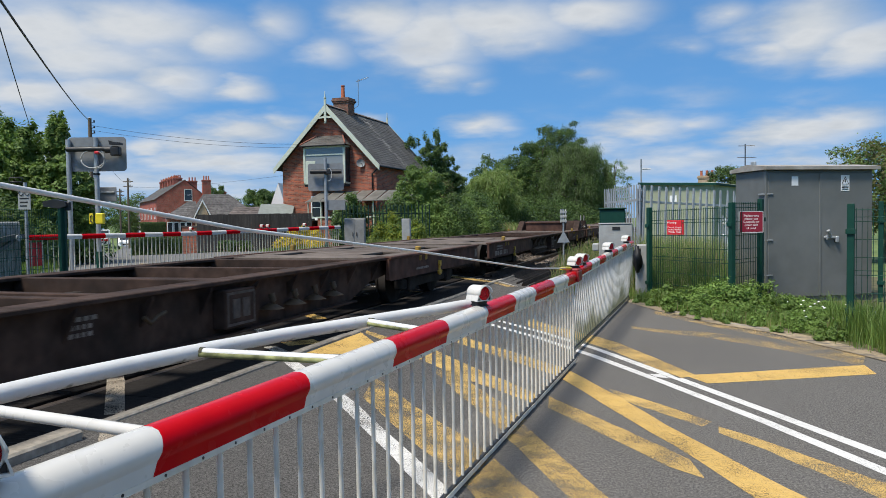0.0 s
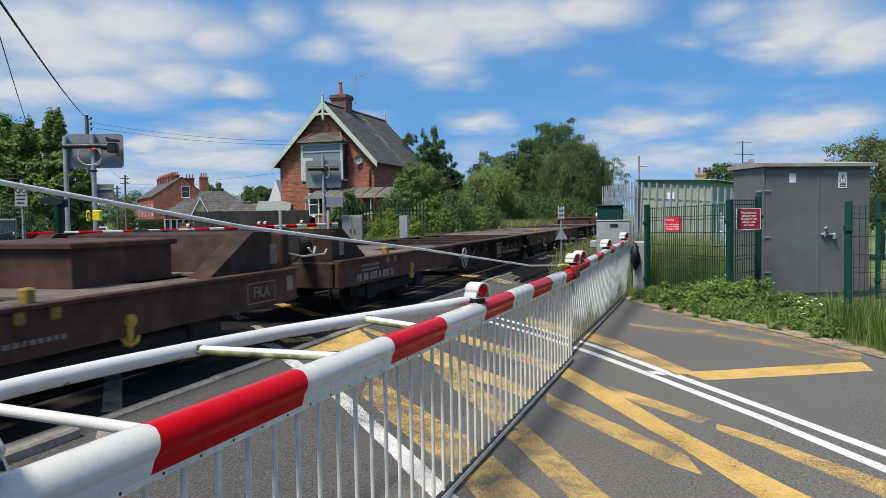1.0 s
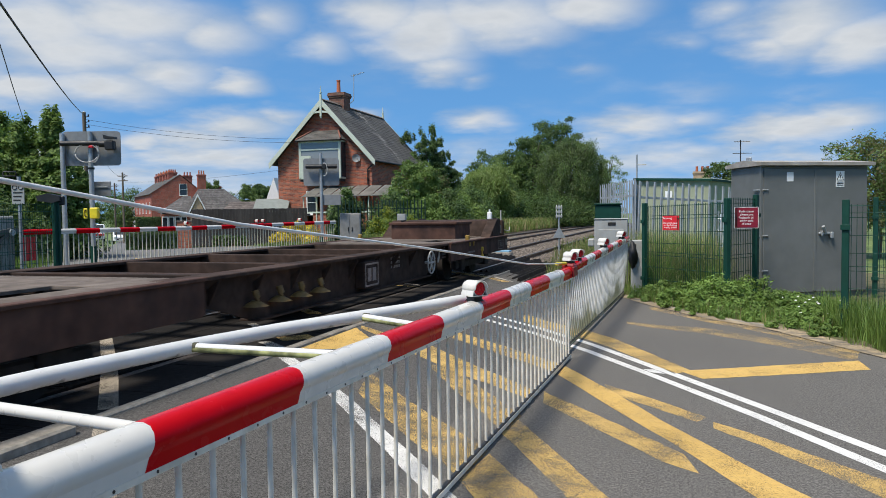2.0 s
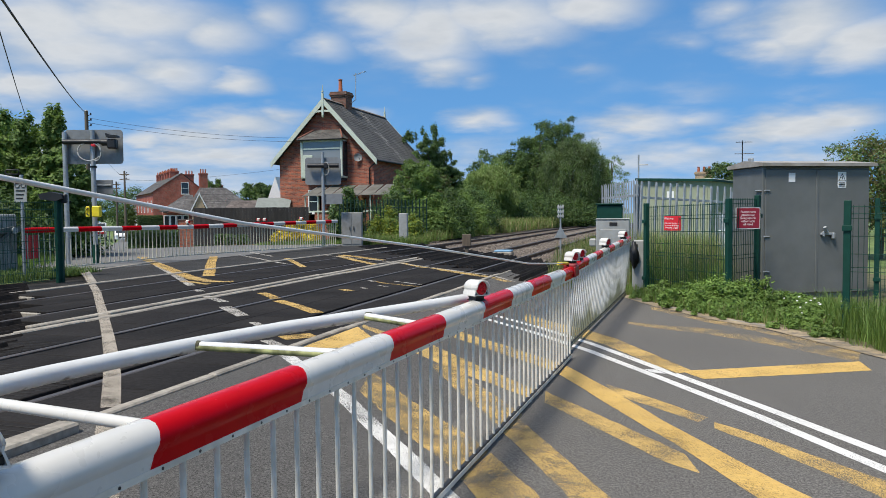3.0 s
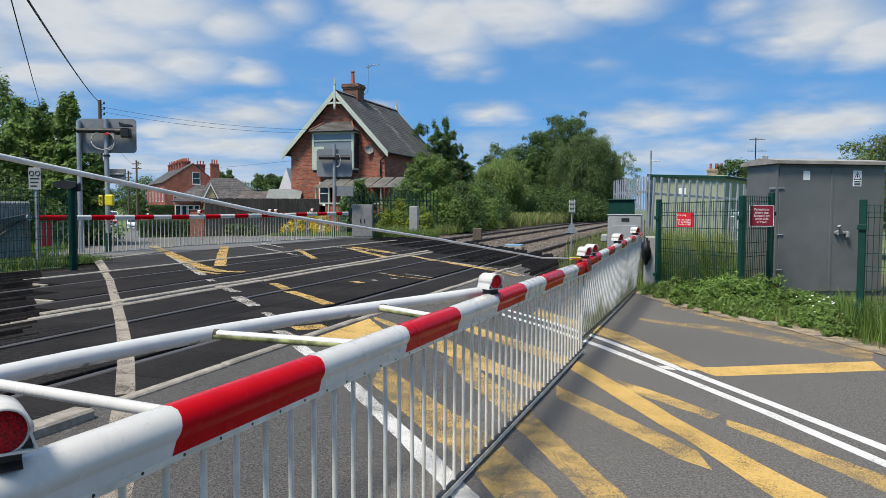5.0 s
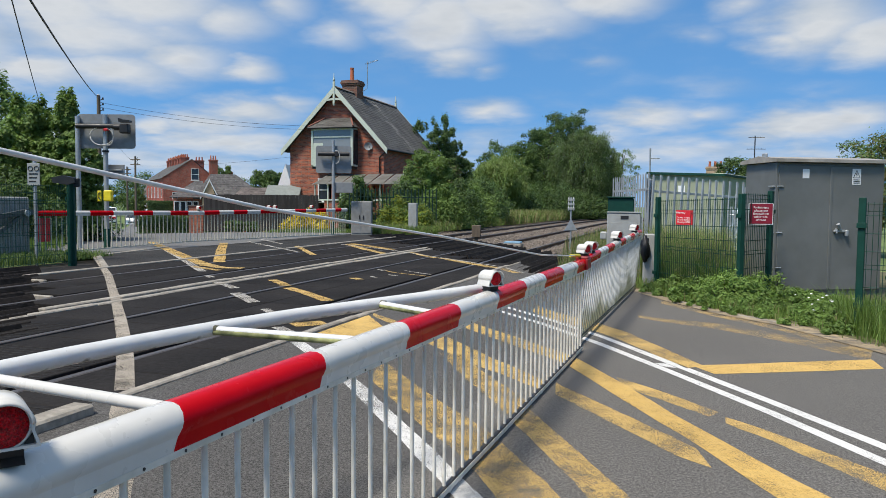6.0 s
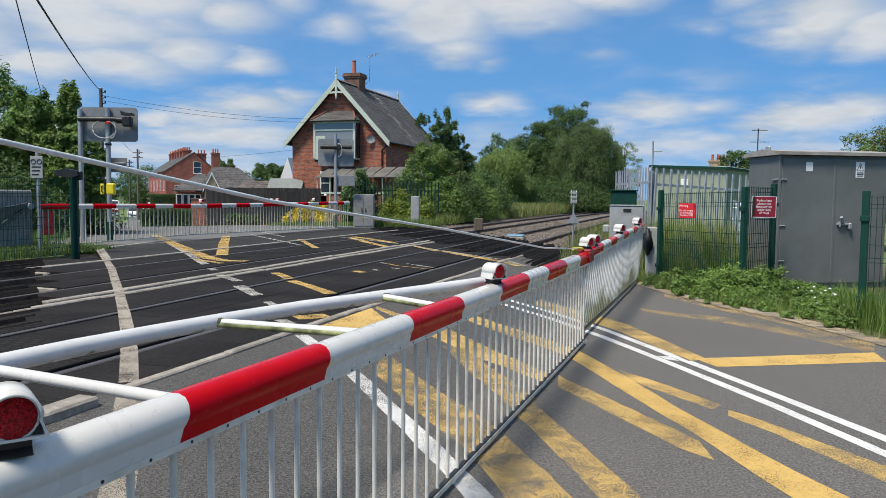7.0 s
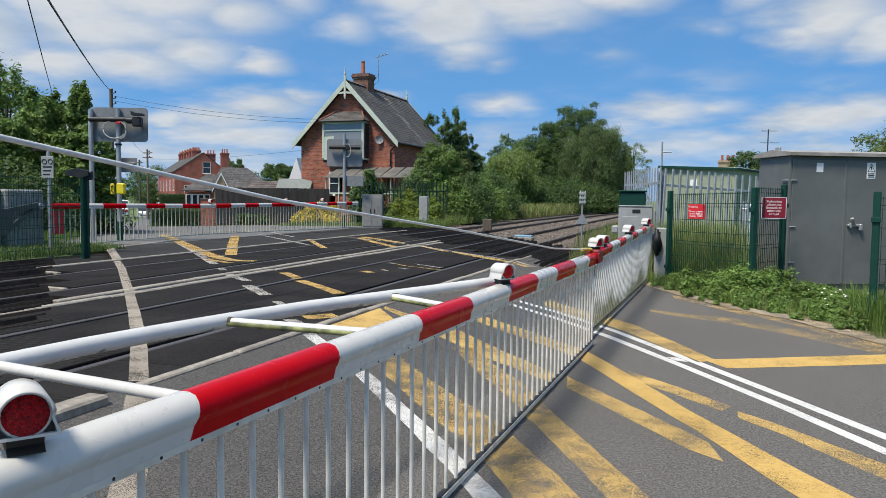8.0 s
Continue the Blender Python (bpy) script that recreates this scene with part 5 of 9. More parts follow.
        add_prism(bm, [(q, 0.60), (q + 0.06, 0.585), (q - 0.08, 0.42), (q - 0.12, 0.44)], 1.15, 1.165, "x")
        part("brake_lever", bm, M_HANDWHEEL, wagon, "pale lever")
        bm = bmesh.new()
        add_path(bm, [(1.25, wheel_at + 1.55, 0.55), (1.25, wheel_at + 1.62, 0.50), (1.25, wheel_at + 1.70, 0.54), (1.25, wheel_at + 1.78, 0.56)], 0.016, 6)
        part("valve_handle", bm, M_CUP, wagon, "yellow valve handle")
        # owner's mark as a framed plain shape
        m = wheel_at + d * 2.55
        bm = bmesh.new()
        for lo, hi in (((m, 0.34), (m + 0.42, 0.36)), ((m, 0.60), (m + 0.42, 0.62)), ((m, 0.34), (m + 0.02, 0.62)), ((m + 0.40, 0.34), (m + 0.42, 0.62))):
            add_box(bm, (1.255, lo[0], lo[1]), (1.262, hi[0], hi[1]))
        for q in (m + 0.08, m + 0.23):
            add_box(bm, (1.255, q, 0.40), (1.262, q + 0.11, 0.56), 0.002)
        part("owner_mark", bm, M_MARK if fresh else M_FADED, wagon, "faded white framed owner mark")
        part("mark_plate", box((1.13, m - 0.02, 0.32), (1.256, m + 0.44, 0.64), 0.01), M_WAGON, wagon)
        for k in range(4):
            y = wheel_at + d * (cups + 0.43 * k)
            bm = bmesh.new()
            add_path(bm, [(1.20, y, 0.54), (1.22, y, 0.48), (1.22, y, 0.44)], 0.03, 6)
            add_tube(bm, (1.20, y, 0.45), (1.20, y, 0.40), 0.03, 0.12, n=12)
            part("spring_cup", bm, M_OCHRE if fresh else M_CUP, wagon, "yellow-brown bell-shaped cup")
        plain_bars("stencil_panel", wagon, wheel_at - 1.2, 0.60, 3, 0.34, 1.135, "small white stencilled panel")
        plain_bars("stencil_panel", wagon, wheel_at + 1.1, 0.58, 3, 0.22, 1.135, "small white stencilled panel", 0.03)
    # stencils on the side plates
    bm = bmesh.new()
    q = y0 + 0.50
    for size in (2, 2, 3, 1, 3, 1):
        for _ in range(size):
            add_box(bm, (X + 0.021, q, 0.455), (X + 0.024, q + 0.052, 0.545), 0.001)
            q += 0.074
        q += 0.055
    tagged(part("number_stencil", bm, M_NUMBER, wagon, "worn white number stencil"), kind="stuff")
    plain_bars("stencil_panel", wagon, y0 + 0.9, 0.62, 2, 0.5, X + 0.021, "worn white stencil", 0.03)
    plain_bars("stencil_panel", wagon, y1 - pl + 1.3, 0.50, 1, 0.5, X + 0.021, "worn white stencil", 0.03)
    part("plate_sticker", box((X + 0.02, y1 - 0.20, 0.52), (X + 0.024, y1 - 0.08, 0.66)), M_STENCIL, wagon, "pale sticker")
    # raised outer ends: sloped box with buffers
    for flag, e, d in ((raised_low, y0, 1), (raised_high, y1, -1)):
        if not flag:
            # low coupler between the halves
            part("coupler", box((-0.18, min(e, e - d * 0.5), 0.38), (0.18, max(e, e - d * 0.5), 0.58), 0.02), M_UNDER, wagon)
            continue
        top = 1.08
        for s in (-1, 1):
            bm = bmesh.new()
            k = 0.30 if d < 0 else 0.0
            o = [(e + d * k, DECK), (e + d * k, top), (e + d * (k + 0.32), top), (e + d * (k + 1.0), DECK)]
            add_prism(bm, o, s * 0.98, s * 1.18, "x")
            part("end_gusset", bm, M_WAGON, wagon, "sloping brown end gusset")
            bm = bmesh.new()
            add_tube(bm, (s * 0.875, e, 0.91), (s * 0.875, e - d * 0.30, 0.91), 0.085, n=14)
            add_tube(bm, (s * 0.875, e - d * 0.30, 0.91), (s * 0.875, e - d * 0.45, 0.91), 0.06, n=14)
            add_tube(bm, (s * 0.875, e - d * 0.45, 0.91), (s * 0.875, e - d * 0.48, 0.91), 0.20, n=20)
            part("buffer", bm, M_UNDER, wagon, "round steel buffer")
        bm = bmesh.new()
        add_box(bm, (-1.2, min(e, e + d * 0.14), 0.42), (1.2, max(e, e + d * 0.14), top - 0.02), 0.015)
        part("end_beam", bm, M_WAGON, wagon, "brown headstock")
        bm = bmesh.new()
        o = [(e + d * 0.1, DECK), (e + d * 0.1, top), (e + d * 2.6, top), (e + d * 3.05, DECK)]
        add_prism(bm, [(o[0][0], o[0][1]), (o[1][0], o[1][1]), (e + d * 0.5, top - 0.02), (e + d * 0.62, DECK)], -0.96, 0.96, "x")
        part("end_box", bm, M_WAGON, wagon, "low box over the draw gear")
        part("draw_hook", box((-0.06, min(e, e - d * 0.4), 0.84), (0.06, max(e, e - d * 0.4), 0.94), 0.015), M_UNDER, wagon)
        bm = bmesh.new()
        yy = e - d * 0.05
        add_path(bm, [(1.16, yy, 0.86), (1.22, yy - d * 0.18, 0.82), (1.22, yy - d * 0.42, 0.82), (1.20, yy - d * 0.5, 0.90)], 0.010, 8)
        part("shunter_rail", bm, M_HANDWHEEL, wagon, "white painted hand rail")
        bm = bmesh.new()
        add_tube(bm, (1.14, e + d * 0.05, top - 0.05), (1.14, e + d * 0.05, top + 0.20), 0.014, n=8)
        add_box(bm, (1.11, e + d * 0.05 - 0.03, 0.80), (1.18, e + d * 0.05 + 0.03, 0.94), 0.01)
        part("lamp_bracket", bm, M_HANDWHEEL, wagon, "grey lamp bracket")
        part("end_sticker", box((1.182, min(e + d * 0.22, e + d * 0.34), 0.78), (1.186, max(e + d * 0.22, e + d * 0.34), 0.96)), M_STENCIL, wagon, "pale sticker")


def saddle(wagon, y):
    """A raised container stool across the deck."""
    bm = bmesh.new()
    add_prism(bm, [(y - 0.50, DECK), (y - 0.50, 1.02), (y + 0.60, 1.02), (y + 0.60, DECK)], -0.60, 0.72, "x")
    add_box(bm, (-0.64, y - 0.54, 1.0), (0.76, y + 0.64, 1.05), 0.01)
    part("draw_gear_box", bm, M_WAGON_RED, wagon, "brown box on the deck end")


def build_train():
    wagons = []
    # twin wagons, lead coordinate of each half relative to the wagon's own origin
    for s0 in (-62.3, -28.45, 4.9):
        w = tagged(new("container_wagon"), "brown low twin container flat wagon, empty, on the near track", "railway wagon", "wagons of the train")
        section(w, 0.0, 15.75, True, False, 5.15, s0 > 0)
        section(w, 16.65, 32.4, False, True, 26.9, s0 > 0, -1, 0.78, 3.65)
        saddle(w, 32.4 - 1.75)
        writing("type_code", "FKA", 0.15, M_STENCIL, w, Matrix.Translation((1.273, 32.4 - 0.65, 0.55)) @ Matrix.Rotation(radians(90), 4, "Z") @ Matrix.Rotation(radians(90), 4, "X"))
        bm = bmesh.new()
        for y, z, dy, dz in ((31.52, 0.46, 0.46, 0.008), (31.52, 0.635, 0.46, 0.008), (31.52, 0.46, 0.008, 0.183), (31.97, 0.46, 0.008, 0.183)):
            add_box(bm, (1.271, y, z), (1.274, y + dy, z + dz))
        part("code_frame", bm, M_STENCIL, w)
        # tall white-topped lamp post of the rear end
        wagons.append((w, s0))
    tail = wagons[-1][0]
    bm = bmesh.new()
    add_box(bm, (0.83, 32.33, 1.08), (0.93, 32.43, 1.24), 0.015)
    add_tube(bm, (0.88, 32.38, 1.24), (0.88, 32.38, 1.30), 0.02, n=8)
    tl = part("tail_lamp", bm, M_SIGN_WHITE, tail, "white battery tail lamp")
    part("lens", tube((0.88, 32.43, 1.17), (0.88, 32.44, 1.17), 0.035, n=14), M_LENS, tl, "red lens")
    return wagons


WAGONS = build_train()


def motions():
    """The train runs through at an even speed towards the camera's left and is gone."""
    times = [0.0, 1 / 30, 2 / 30, 0.25] + [0.5 * k for k in range(1, 16)] + [7.75, 8.0 - 2 / 30, 8.0 - 1 / 30, 8.0]
    for w, s0 in WAGONS:
        walk(w, [(t, pose(-4.9525, s0 - SPEED * (t - 1.1), 0.0)) for t in times])

# ---- the keeper's house ----
M_SLATE_PALE = material("lichened_slate", (0.20, 0.19, 0.17), 0.85, vary=0.3, scale=9, coarse=2, island=0.3)

def roof_slope(name, parent, mat, p0, p1, p2, p3, rows, cols, thick=0.02, label="", streak=None):
    """A slope of slates: p0-p1 along the eaves, p3-p2 along the ridge; rows of overlapping slabs joined as one covering."""
    p0, p1, p2, p3 = (Vector(p) for p in (p0, p1, p2, p3))
    nrm = (p1 - p0).cross(p3 - p0).normalized()
    if nrm.z < 0:
        nrm = -nrm
    bm = bmesh.new()
    rnd = random.Random(3)
    for r in range(rows):
        u0, u1 = r / rows, min(1.0, (r + 1.12) / rows)
        a0, a1 = p0.lerp(p3, u0), p1.lerp(p2, u0)
        b0, b1 = p0.lerp(p3, u1), p1.lerp(p2, u1)
        off = 0.5 / cols if r % 2 else 0.0
        edges = [0.0] + [min(1.0, max(0.0, (c + 1) / cols - off)) for c in range(cols)] + ([1.0] if off else [])
        for s0, s1 in zip(edges, edges[1:]):
            if s1 - s0 < 1e-6:
                continue
            t = thick + rnd.uniform(0, 0.008)
            q = [a0.lerp(a1, s0 + 0.0004), a0.lerp(a1, s1 - 0.0004), b0.lerp(b1, s1 - 0.0004), b0.lerp(b1, s0 + 0.0004)]
            top = [bm.verts.new(q[0] + nrm * (t + 0.012)), bm.verts.new(q[1] + nrm * (t + 0.012)), bm.verts.new(q[2] + nrm * t), bm.verts.new(q[3] + nrm * t)]
            low = [bm.verts.new(v) for v in (q[0], q[1])]
            fs = [bm.faces.new(top), bm.faces.new((low[0], low[1], top[1], top[0]))]
            if streak and abs((s0 + s1) / 2 - streak - 0.02 * math.sin(r * 1.3)) < rnd.uniform(-0.012, 0.062):
                for f in fs:
                    f.material_index = 1
    for f in bm.faces:
        f.normal_update()
        if f.normal.dot(nrm) < -0.2:
            f.normal_flip()
    sh = part(name, bm, [mat, M_SLATE_PALE] if streak else mat, parent, label)
    return tagged(sh, kind="stuff")


def window(parent, at, w, h, frame_mat, rz=0.0, bars=(1, 1), depth=0.09, name="window"):
    """A window in a wall whose outside faces -y: frame, panes, sill."""
    m = Matrix.Translation(at) @ pose(0, 0, 0, 0, 0, rz)
    bm = bmesh.new()
    t = 0.07
    for lo, hi in (((-w / 2, 0), (w / 2, t)), ((-w / 2, h - t), (w / 2, h)), ((-w / 2, t), (-w / 2 + t, h - t)), ((w / 2 - t, t), (w / 2, h - t))):
        add_box(bm, (lo[0], -0.02, lo[1]), (hi[0], depth, hi[1]), 0.006)
    for i in range(1, bars[0]):
        x = -w / 2 + w * i / bars[0]
        add_box(bm, (x - 0.025, 0.0, t), (x + 0.025, depth - 0.02, h - t), 0.004)
    for i in range(1, bars[1]):
        z = h * i / bars[1]
        add_box(bm, (-w / 2 + t, 0.0, z - 0.025), (w / 2 - t, depth - 0.02, z + 0.025), 0.004)
    bm.transform(m)
    win = part(name, bm, frame_mat, parent, "painted window frame")
    bm = box((-w / 2 + t * 0.9, 0.03, t * 0.9), (w / 2 - t * 0.9, 0.045, h - t * 0.9))
    bm.transform(m)
    part("pane", bm, M_GLASS, win, "dark reflecting window glass")
    bm = box((-w / 2 - 0.06, -0.09, -0.06), (w / 2 + 0.06, 0.02, 0.0), 0.008)
    bm.transform(m)
    part("sill", bm, frame_mat, win)
    return win


def chimney(parent, x, y, z0, z1, w, d, pots, mat=None, pot_h=0.75):
    bm = bmesh.new()
    add_box(bm, (x - w / 2, y - d / 2, z0), (x + w / 2, y + d / 2, z1 - 0.30), 0.0)
    for i, k in enumerate((0.05, 0.09, 0.05)):
        add_box(bm, (x - w / 2 - k, y - d / 2 - k, z1 - 0.30 + 0.1 * i), (x + w / 2 + k, y + d / 2 + k, z1 - 0.20 + 0.1 * i), 0.0)
    ch = part("chimney", bm, mat or M_BRICK, parent, "corbelled brick chimney stack")
    for px in pots:
        bm = bmesh.new()
        add_tube(bm, (x + px, y, z1), (x + px, y, z1 + pot_h), 0.13, 0.10, 14)
        add_tube(bm, (x + px, y, z1 + pot_h - 0.06), (x + px, y, z1 + pot_h), 0.125, 0.125, 14)
        part("chimney_pot", bm, M_POT, ch, "tall terracotta chimney pot")
    return ch


def keeper_house():
    h = thing("house", (-19.40, 39.45, 0.36), "red brick gabled house with slate roof beside the railway", "house", rz=-0.6)
    W0, W1, L, ze, za = -3.02, 2.95, 8.75, 4.15, 7.32
    g = -0.6
    # walls: gable ends and long sides, 0.25 m thick
    bay = (-1.28, 1.34, 2.95, 5.12)
    for y, name in ((0.25, "front_wall"), (L, "back_wall")):
        bm = bmesh.new()
        if name == "front_wall":
            # gable with the opening behind the bay left out
            add_prism(bm, [(W0, g), (bay[0] + 0.1, g), (bay[0] + 0.1, 5.05), (bay[0] + 0.1, ze + (bay[0] + 0.1 - W0) * (za - ze) / (0.035 - W0)), (W0, ze)], y, y + 0.25, "y")
            add_prism(bm, [(bay[1] - 0.1, g), (W1, g), (W1, ze), (bay[1] - 0.1, ze + (W1 - bay[1] + 0.1) * (za - ze) / (W1 - 0.035))], y, y + 0.25, "y")
            add_prism(bm, [(bay[0] + 0.1, 5.05), (bay[1] - 0.1, 5.05), (bay[1] - 0.1, ze + (W1 - bay[1] + 0.1) * (za - ze) / (W1 - 0.035)), (0.035, za), (bay[0] + 0.1, ze + (bay[0] + 0.1 - W0) * (za - ze) / (0.035 - W0))], y, y + 0.25, "y")
            add_box(bm, (bay[0] + 0.1, y, 2.3), (bay[1] - 0.1, y + 0.25, 3.0))
            add_box(bm, (-0.35, y, g), (bay[1] - 0.1, y + 0.25, 2.3))
        else:
            add_prism(bm, [(W0, g), (W1, g), (W1, ze), (0.035, za), (W0, ze)], y, y + 0.25, "y")
        part(name, bm, M_BRICK, h, "weathered red brick gable wall")
    for x in (W0, W1 - 0.25):
        part("side_wall", box((x, 0.5, g), (x + 0.25, L, ze)), M_BRICK, h, "red brick side wall")
    # roof
    ov, fr, bk = 0.32, -0.12, L + 0.5
    pitch = (za - ze) / (W1 - 0.035)
    zo = ze - ov * pitch + 0.12
    ridge = za + 0.14
    roof_slope("roof_covering", h, M_SLATE, (W1 + ov, fr, zo), (W1 + ov, bk, zo), (0.035, bk, ridge), (0.035, fr, ridge), 26, 44, label="dark weathered slate roof with a pale streak", streak=0.50)
    roof_slope("roof_covering", h, M_SLATE, (W0 - ov, bk, zo), (W0 - ov, fr, zo), (0.035, fr, ridge), (0.035, bk, ridge), 26, 34, label="dark weathered slate roof")
    bm = bmesh.new()
    for x0, sgn in ((W1 + ov, 1), (W0 - ov, -1)):
        add_prism(bm, [(x0, zo - 0.01), (0.035, ridge - 0.01), (0.035, ridge - 0.09), (x0, zo - 0.09)], fr + 0.01, bk - 0.01, "y")
    part("roof_deck", bm, M_FENCE, h)
    for k in range(22):
        y = fr + (bk - fr) * k / 22
        part("ridge_tile", prism([(-0.11, ridge - 0.02), (0.035, ridge + 0.09), (0.18, ridge - 0.02)], y + 0.005, y + (bk - fr) / 22 - 0.005, "y"), M_TILE, h)
    # bargeboards, finials, gutter
    for y in (fr - 0.05, bk):
        for x0 in (W1 + ov, W0 - ov):
            bm = bmesh.new()
            s = 1 if x0 > 0 else -1
            add_prism(bm, [(x0 + s * 0.03, zo - 0.28), (x0 + s * 0.05, zo + 0.03), (0.035, ridge + 0.06), (0.035, ridge - 0.30)], y - 0.025, y + 0.025, "y")
            part("bargeboard", bm, M_TRIM, h, "pale green painted bargeboard")
        bm = bmesh.new()
        add_box(bm, (-0.03, y - 0.05, ridge - 0.95), (0.10, y + 0.05, ridge + 0.30), 0.015)
        add_tube(bm, (0.035, y, ridge + 0.30), (0.035, y, ridge + 0.78), 0.05, 0.012, 8)
        add_tube(bm, (0.035, y, ridge + 0.36), (0.035, y, ridge + 0.42), 0.075, 0.075, 10)
        add_tube(bm, (0.035, y, ridge - 1.05), (0.035, y, ridge - 0.95), 0.05, 0.07, 8)
        fin = part("finial", bm, M_TRIM, h, "pale green turned finial")
        if y < 1:
            for s in (-1, 1):
                bm = bmesh.new()
                add_prism(bm, [(0.035 + s * 0.06, ridge - 0.62), (0.035 + s * 0.60, ridge - 0.70), (0.035 + s * 0.55, ridge - 0.78), (0.035 + s * 0.06, ridge - 0.74)], y - 0.02, y + 0.02, "y")
                part("gable_strut", bm, M_TRIM, fin)
    bm = bmesh.new()
    for x in (W1 + ov + 0.02, W0 - ov - 0.02):
        add_tube(bm, (x, fr + 0.1, zo - 0.03), (x, bk, zo - 0.03), 0.055, n=8)
    part("gutter", bm, M_BLACK, h, "black gutter")
    bm = bmesh.new()
    add_path(bm, [(W1 + ov, 0.0, zo - 0.05), (2.72, 0.17, zo - 0.45), (2.72, 0.17, 2.6)], 0.045, 8)
    part("downpipe", bm, M_BLACK, h, "black downpipe")
    # bay window
    y0 = -0.45
    bm = bmesh.new()
    add_box(bm, (bay[0], y0, bay[2]), (bay[1], 0.35, bay[2] + 0.10), 0.01)
    add_box(bm, (bay[0], y0, bay[3] - 0.12), (bay[1], 0.35, bay[3]), 0.01)
    add_box(bm, (bay[0], y0, bay[2]), (bay[0] + 0.14, y0 + 0.10, bay[3]), 0.01)
    add_box(bm, (bay[1] - 0.14, y0, bay[2]), (bay[1], y0 + 0.10, bay[3]), 0.01)
    add_box(bm, (bay[0] + 0.14, y0 + 0.01, bay[2] + 0.1), (bay[0] + 0.75, y0 + 0.08, bay[3] - 0.85), 0.01)
    bw = part("bay_window", bm, M_TRIM, h, "pale green timber bay window")
    part("pane", box((bay[0] + 0.14, y0 + 0.04, bay[2] + 0.1), (bay[1] - 0.14, y0 + 0.055, bay[3] - 0.1)), M_PANE_SKY, bw, "window glass with the sky's reflection put into its pale colour")
    part("transom", box((bay[0] + 0.14, y0, bay[3] - 0.55), (bay[1] - 0.14, y0 + 0.08, bay[3] - 0.47), 0.006), M_TRIM, bw)
    for x in (bay[0], bay[1] - 0.05):
        part("bay_side", box((x, y0 + 0.10, bay[2] + 0.1), (x + 0.05, 0.3, bay[3] - 0.1)), M_GLASS, bw)
    part("bay_floor_brackets", box((bay[0] + 0.05, y0 + 0.06, bay[2] - 0.14), (bay[1] - 0.05, 0.25, bay[2])), M_FENCE, bw)
    e, zb, zt = 0.10, bay[3] + 0.02, 5.72
    roof_slope("bay_roof", h, M_SLATE, (bay[0] - e, y0 - 0.18, zb), (bay[1] + e, y0 - 0.18, zb), (bay[1] - 0.42, 0.22, zt), (bay[0] + 0.62, 0.22, zt), 7, 12, label="small slate bay roof with red hips")
    for xa, xb in ((bay[0] - e, bay[0] + 0.62), (bay[1] + e, bay[1] - 0.42)):
        bm = bmesh.new()
        f = [bm.verts.new(p) for p in ((xa, y0 - 0.18, zb + 0.02), (xb, 0.22, zt + 0.02), (xa, 0.25, zb + 0.02))]
        bm.faces.new(f)
        part("bay_roof_end", bm, M_SLATE, h)
        bm = bmesh.new()
        add_path(bm, [(xa, y0 - 0.18, zb + 0.05), (xb, 0.20, zt + 0.06)], 0.05, 8)
        part("hip_tile", bm, M_HIP, h, "red hip tiles")
    part("bay_gutter", tube((bay[0] - e, y0 - 0.2, zb - 0.02), (bay[1] + e, y0 - 0.2, zb - 0.02), 0.05, n=8), M_BLACK, h)
    # lean-to with glazed roof below
    lt = part("lean_to_sill", box((-0.40, -1.76, 1.0), (5.45, -1.68, 1.08), 0.005), M_TRIM, h, "pale timber lean-to with glazed roof")
    for k in range(8):
        x = -0.35 + 0.78 * k
        part("lean_to_post", box((x - 0.03, -1.75, g), (x + 0.03, -1.69, 1.88), 0.005), M_TRIM, lt)
    for k in range(8):
        x = -0.40 + 0.84 * k
        bm = bmesh.new()
        vs = [bm.verts.new(p) for p in ((x, -1.9, 1.90), (x + 0.80, -1.9, 1.90), (x + 0.62, 0.22, 2.52), (x - 0.10, 0.22, 2.52))]
        bm.faces.new(vs)
        r = bmesh.ops.extrude_face_region(bm, geom=bm.faces[:])
        bmesh.ops.translate(bm, vec=(0, 0, 0.02), verts=[v for v in r["geom"] if isinstance(v, bmesh.types.BMVert)])
        bmesh.ops.recalc_face_normals(bm, faces=bm.faces)
        part("roof_pane", bm, M_LEANTO, lt, "dusty translucent roof sheet")
        part("glazing_bar", prism([(-1.92, 1.91), (0.22, 2.55), (0.22, 2.51), (-1.92, 1.87)], x - 0.02, x + 0.02, "x"), M_LEAD, lt)
    window(h, (-0.85, 0.24, 0.95), 0.7, 1.35, M_TRIM_WHITE, bars=(1, 2))
    window(h, (3.0, 4.6, 2.4), 0.5, 1.1, M_TRIM_WHITE, 90, (1, 2))
    # brick half wall of the porch
    part("porch_wall", box((0.2, -1.7, g), (4.9, -1.5, 1.0)), M_BRICK, h)
    # dish, chimney, aerial
    bm = bmesh.new()
    bmesh.ops.create_uvsphere(bm, u_segments=16, v_segments=8, radius=0.34)
    bmesh.ops.delete(bm, geom=[v for v in bm.verts if v.co.z > -0.17], context="VERTS")
    bm.transform(Matrix.Translation((2.15, -0.10, 4.15)) @ Matrix.Rotation(radians(75), 4, "X") @ Matrix.Rotation(radians(25), 4, "Y"))
    add_tube(bm, (2.1, 0.25, 4.0), (2.15, -0.05, 4.1), 0.025, n=6)
    part("satellite_dish", bm, M_BOARD, h, "grey satellite dish", smooth=True)
    chimney(h, -0.18, 2.8, 6.2, 8.25, 0.98, 0.90, (-0.05,), M_BRICK_SOOT, pot_h=0.8)
    bm = bmesh.new()
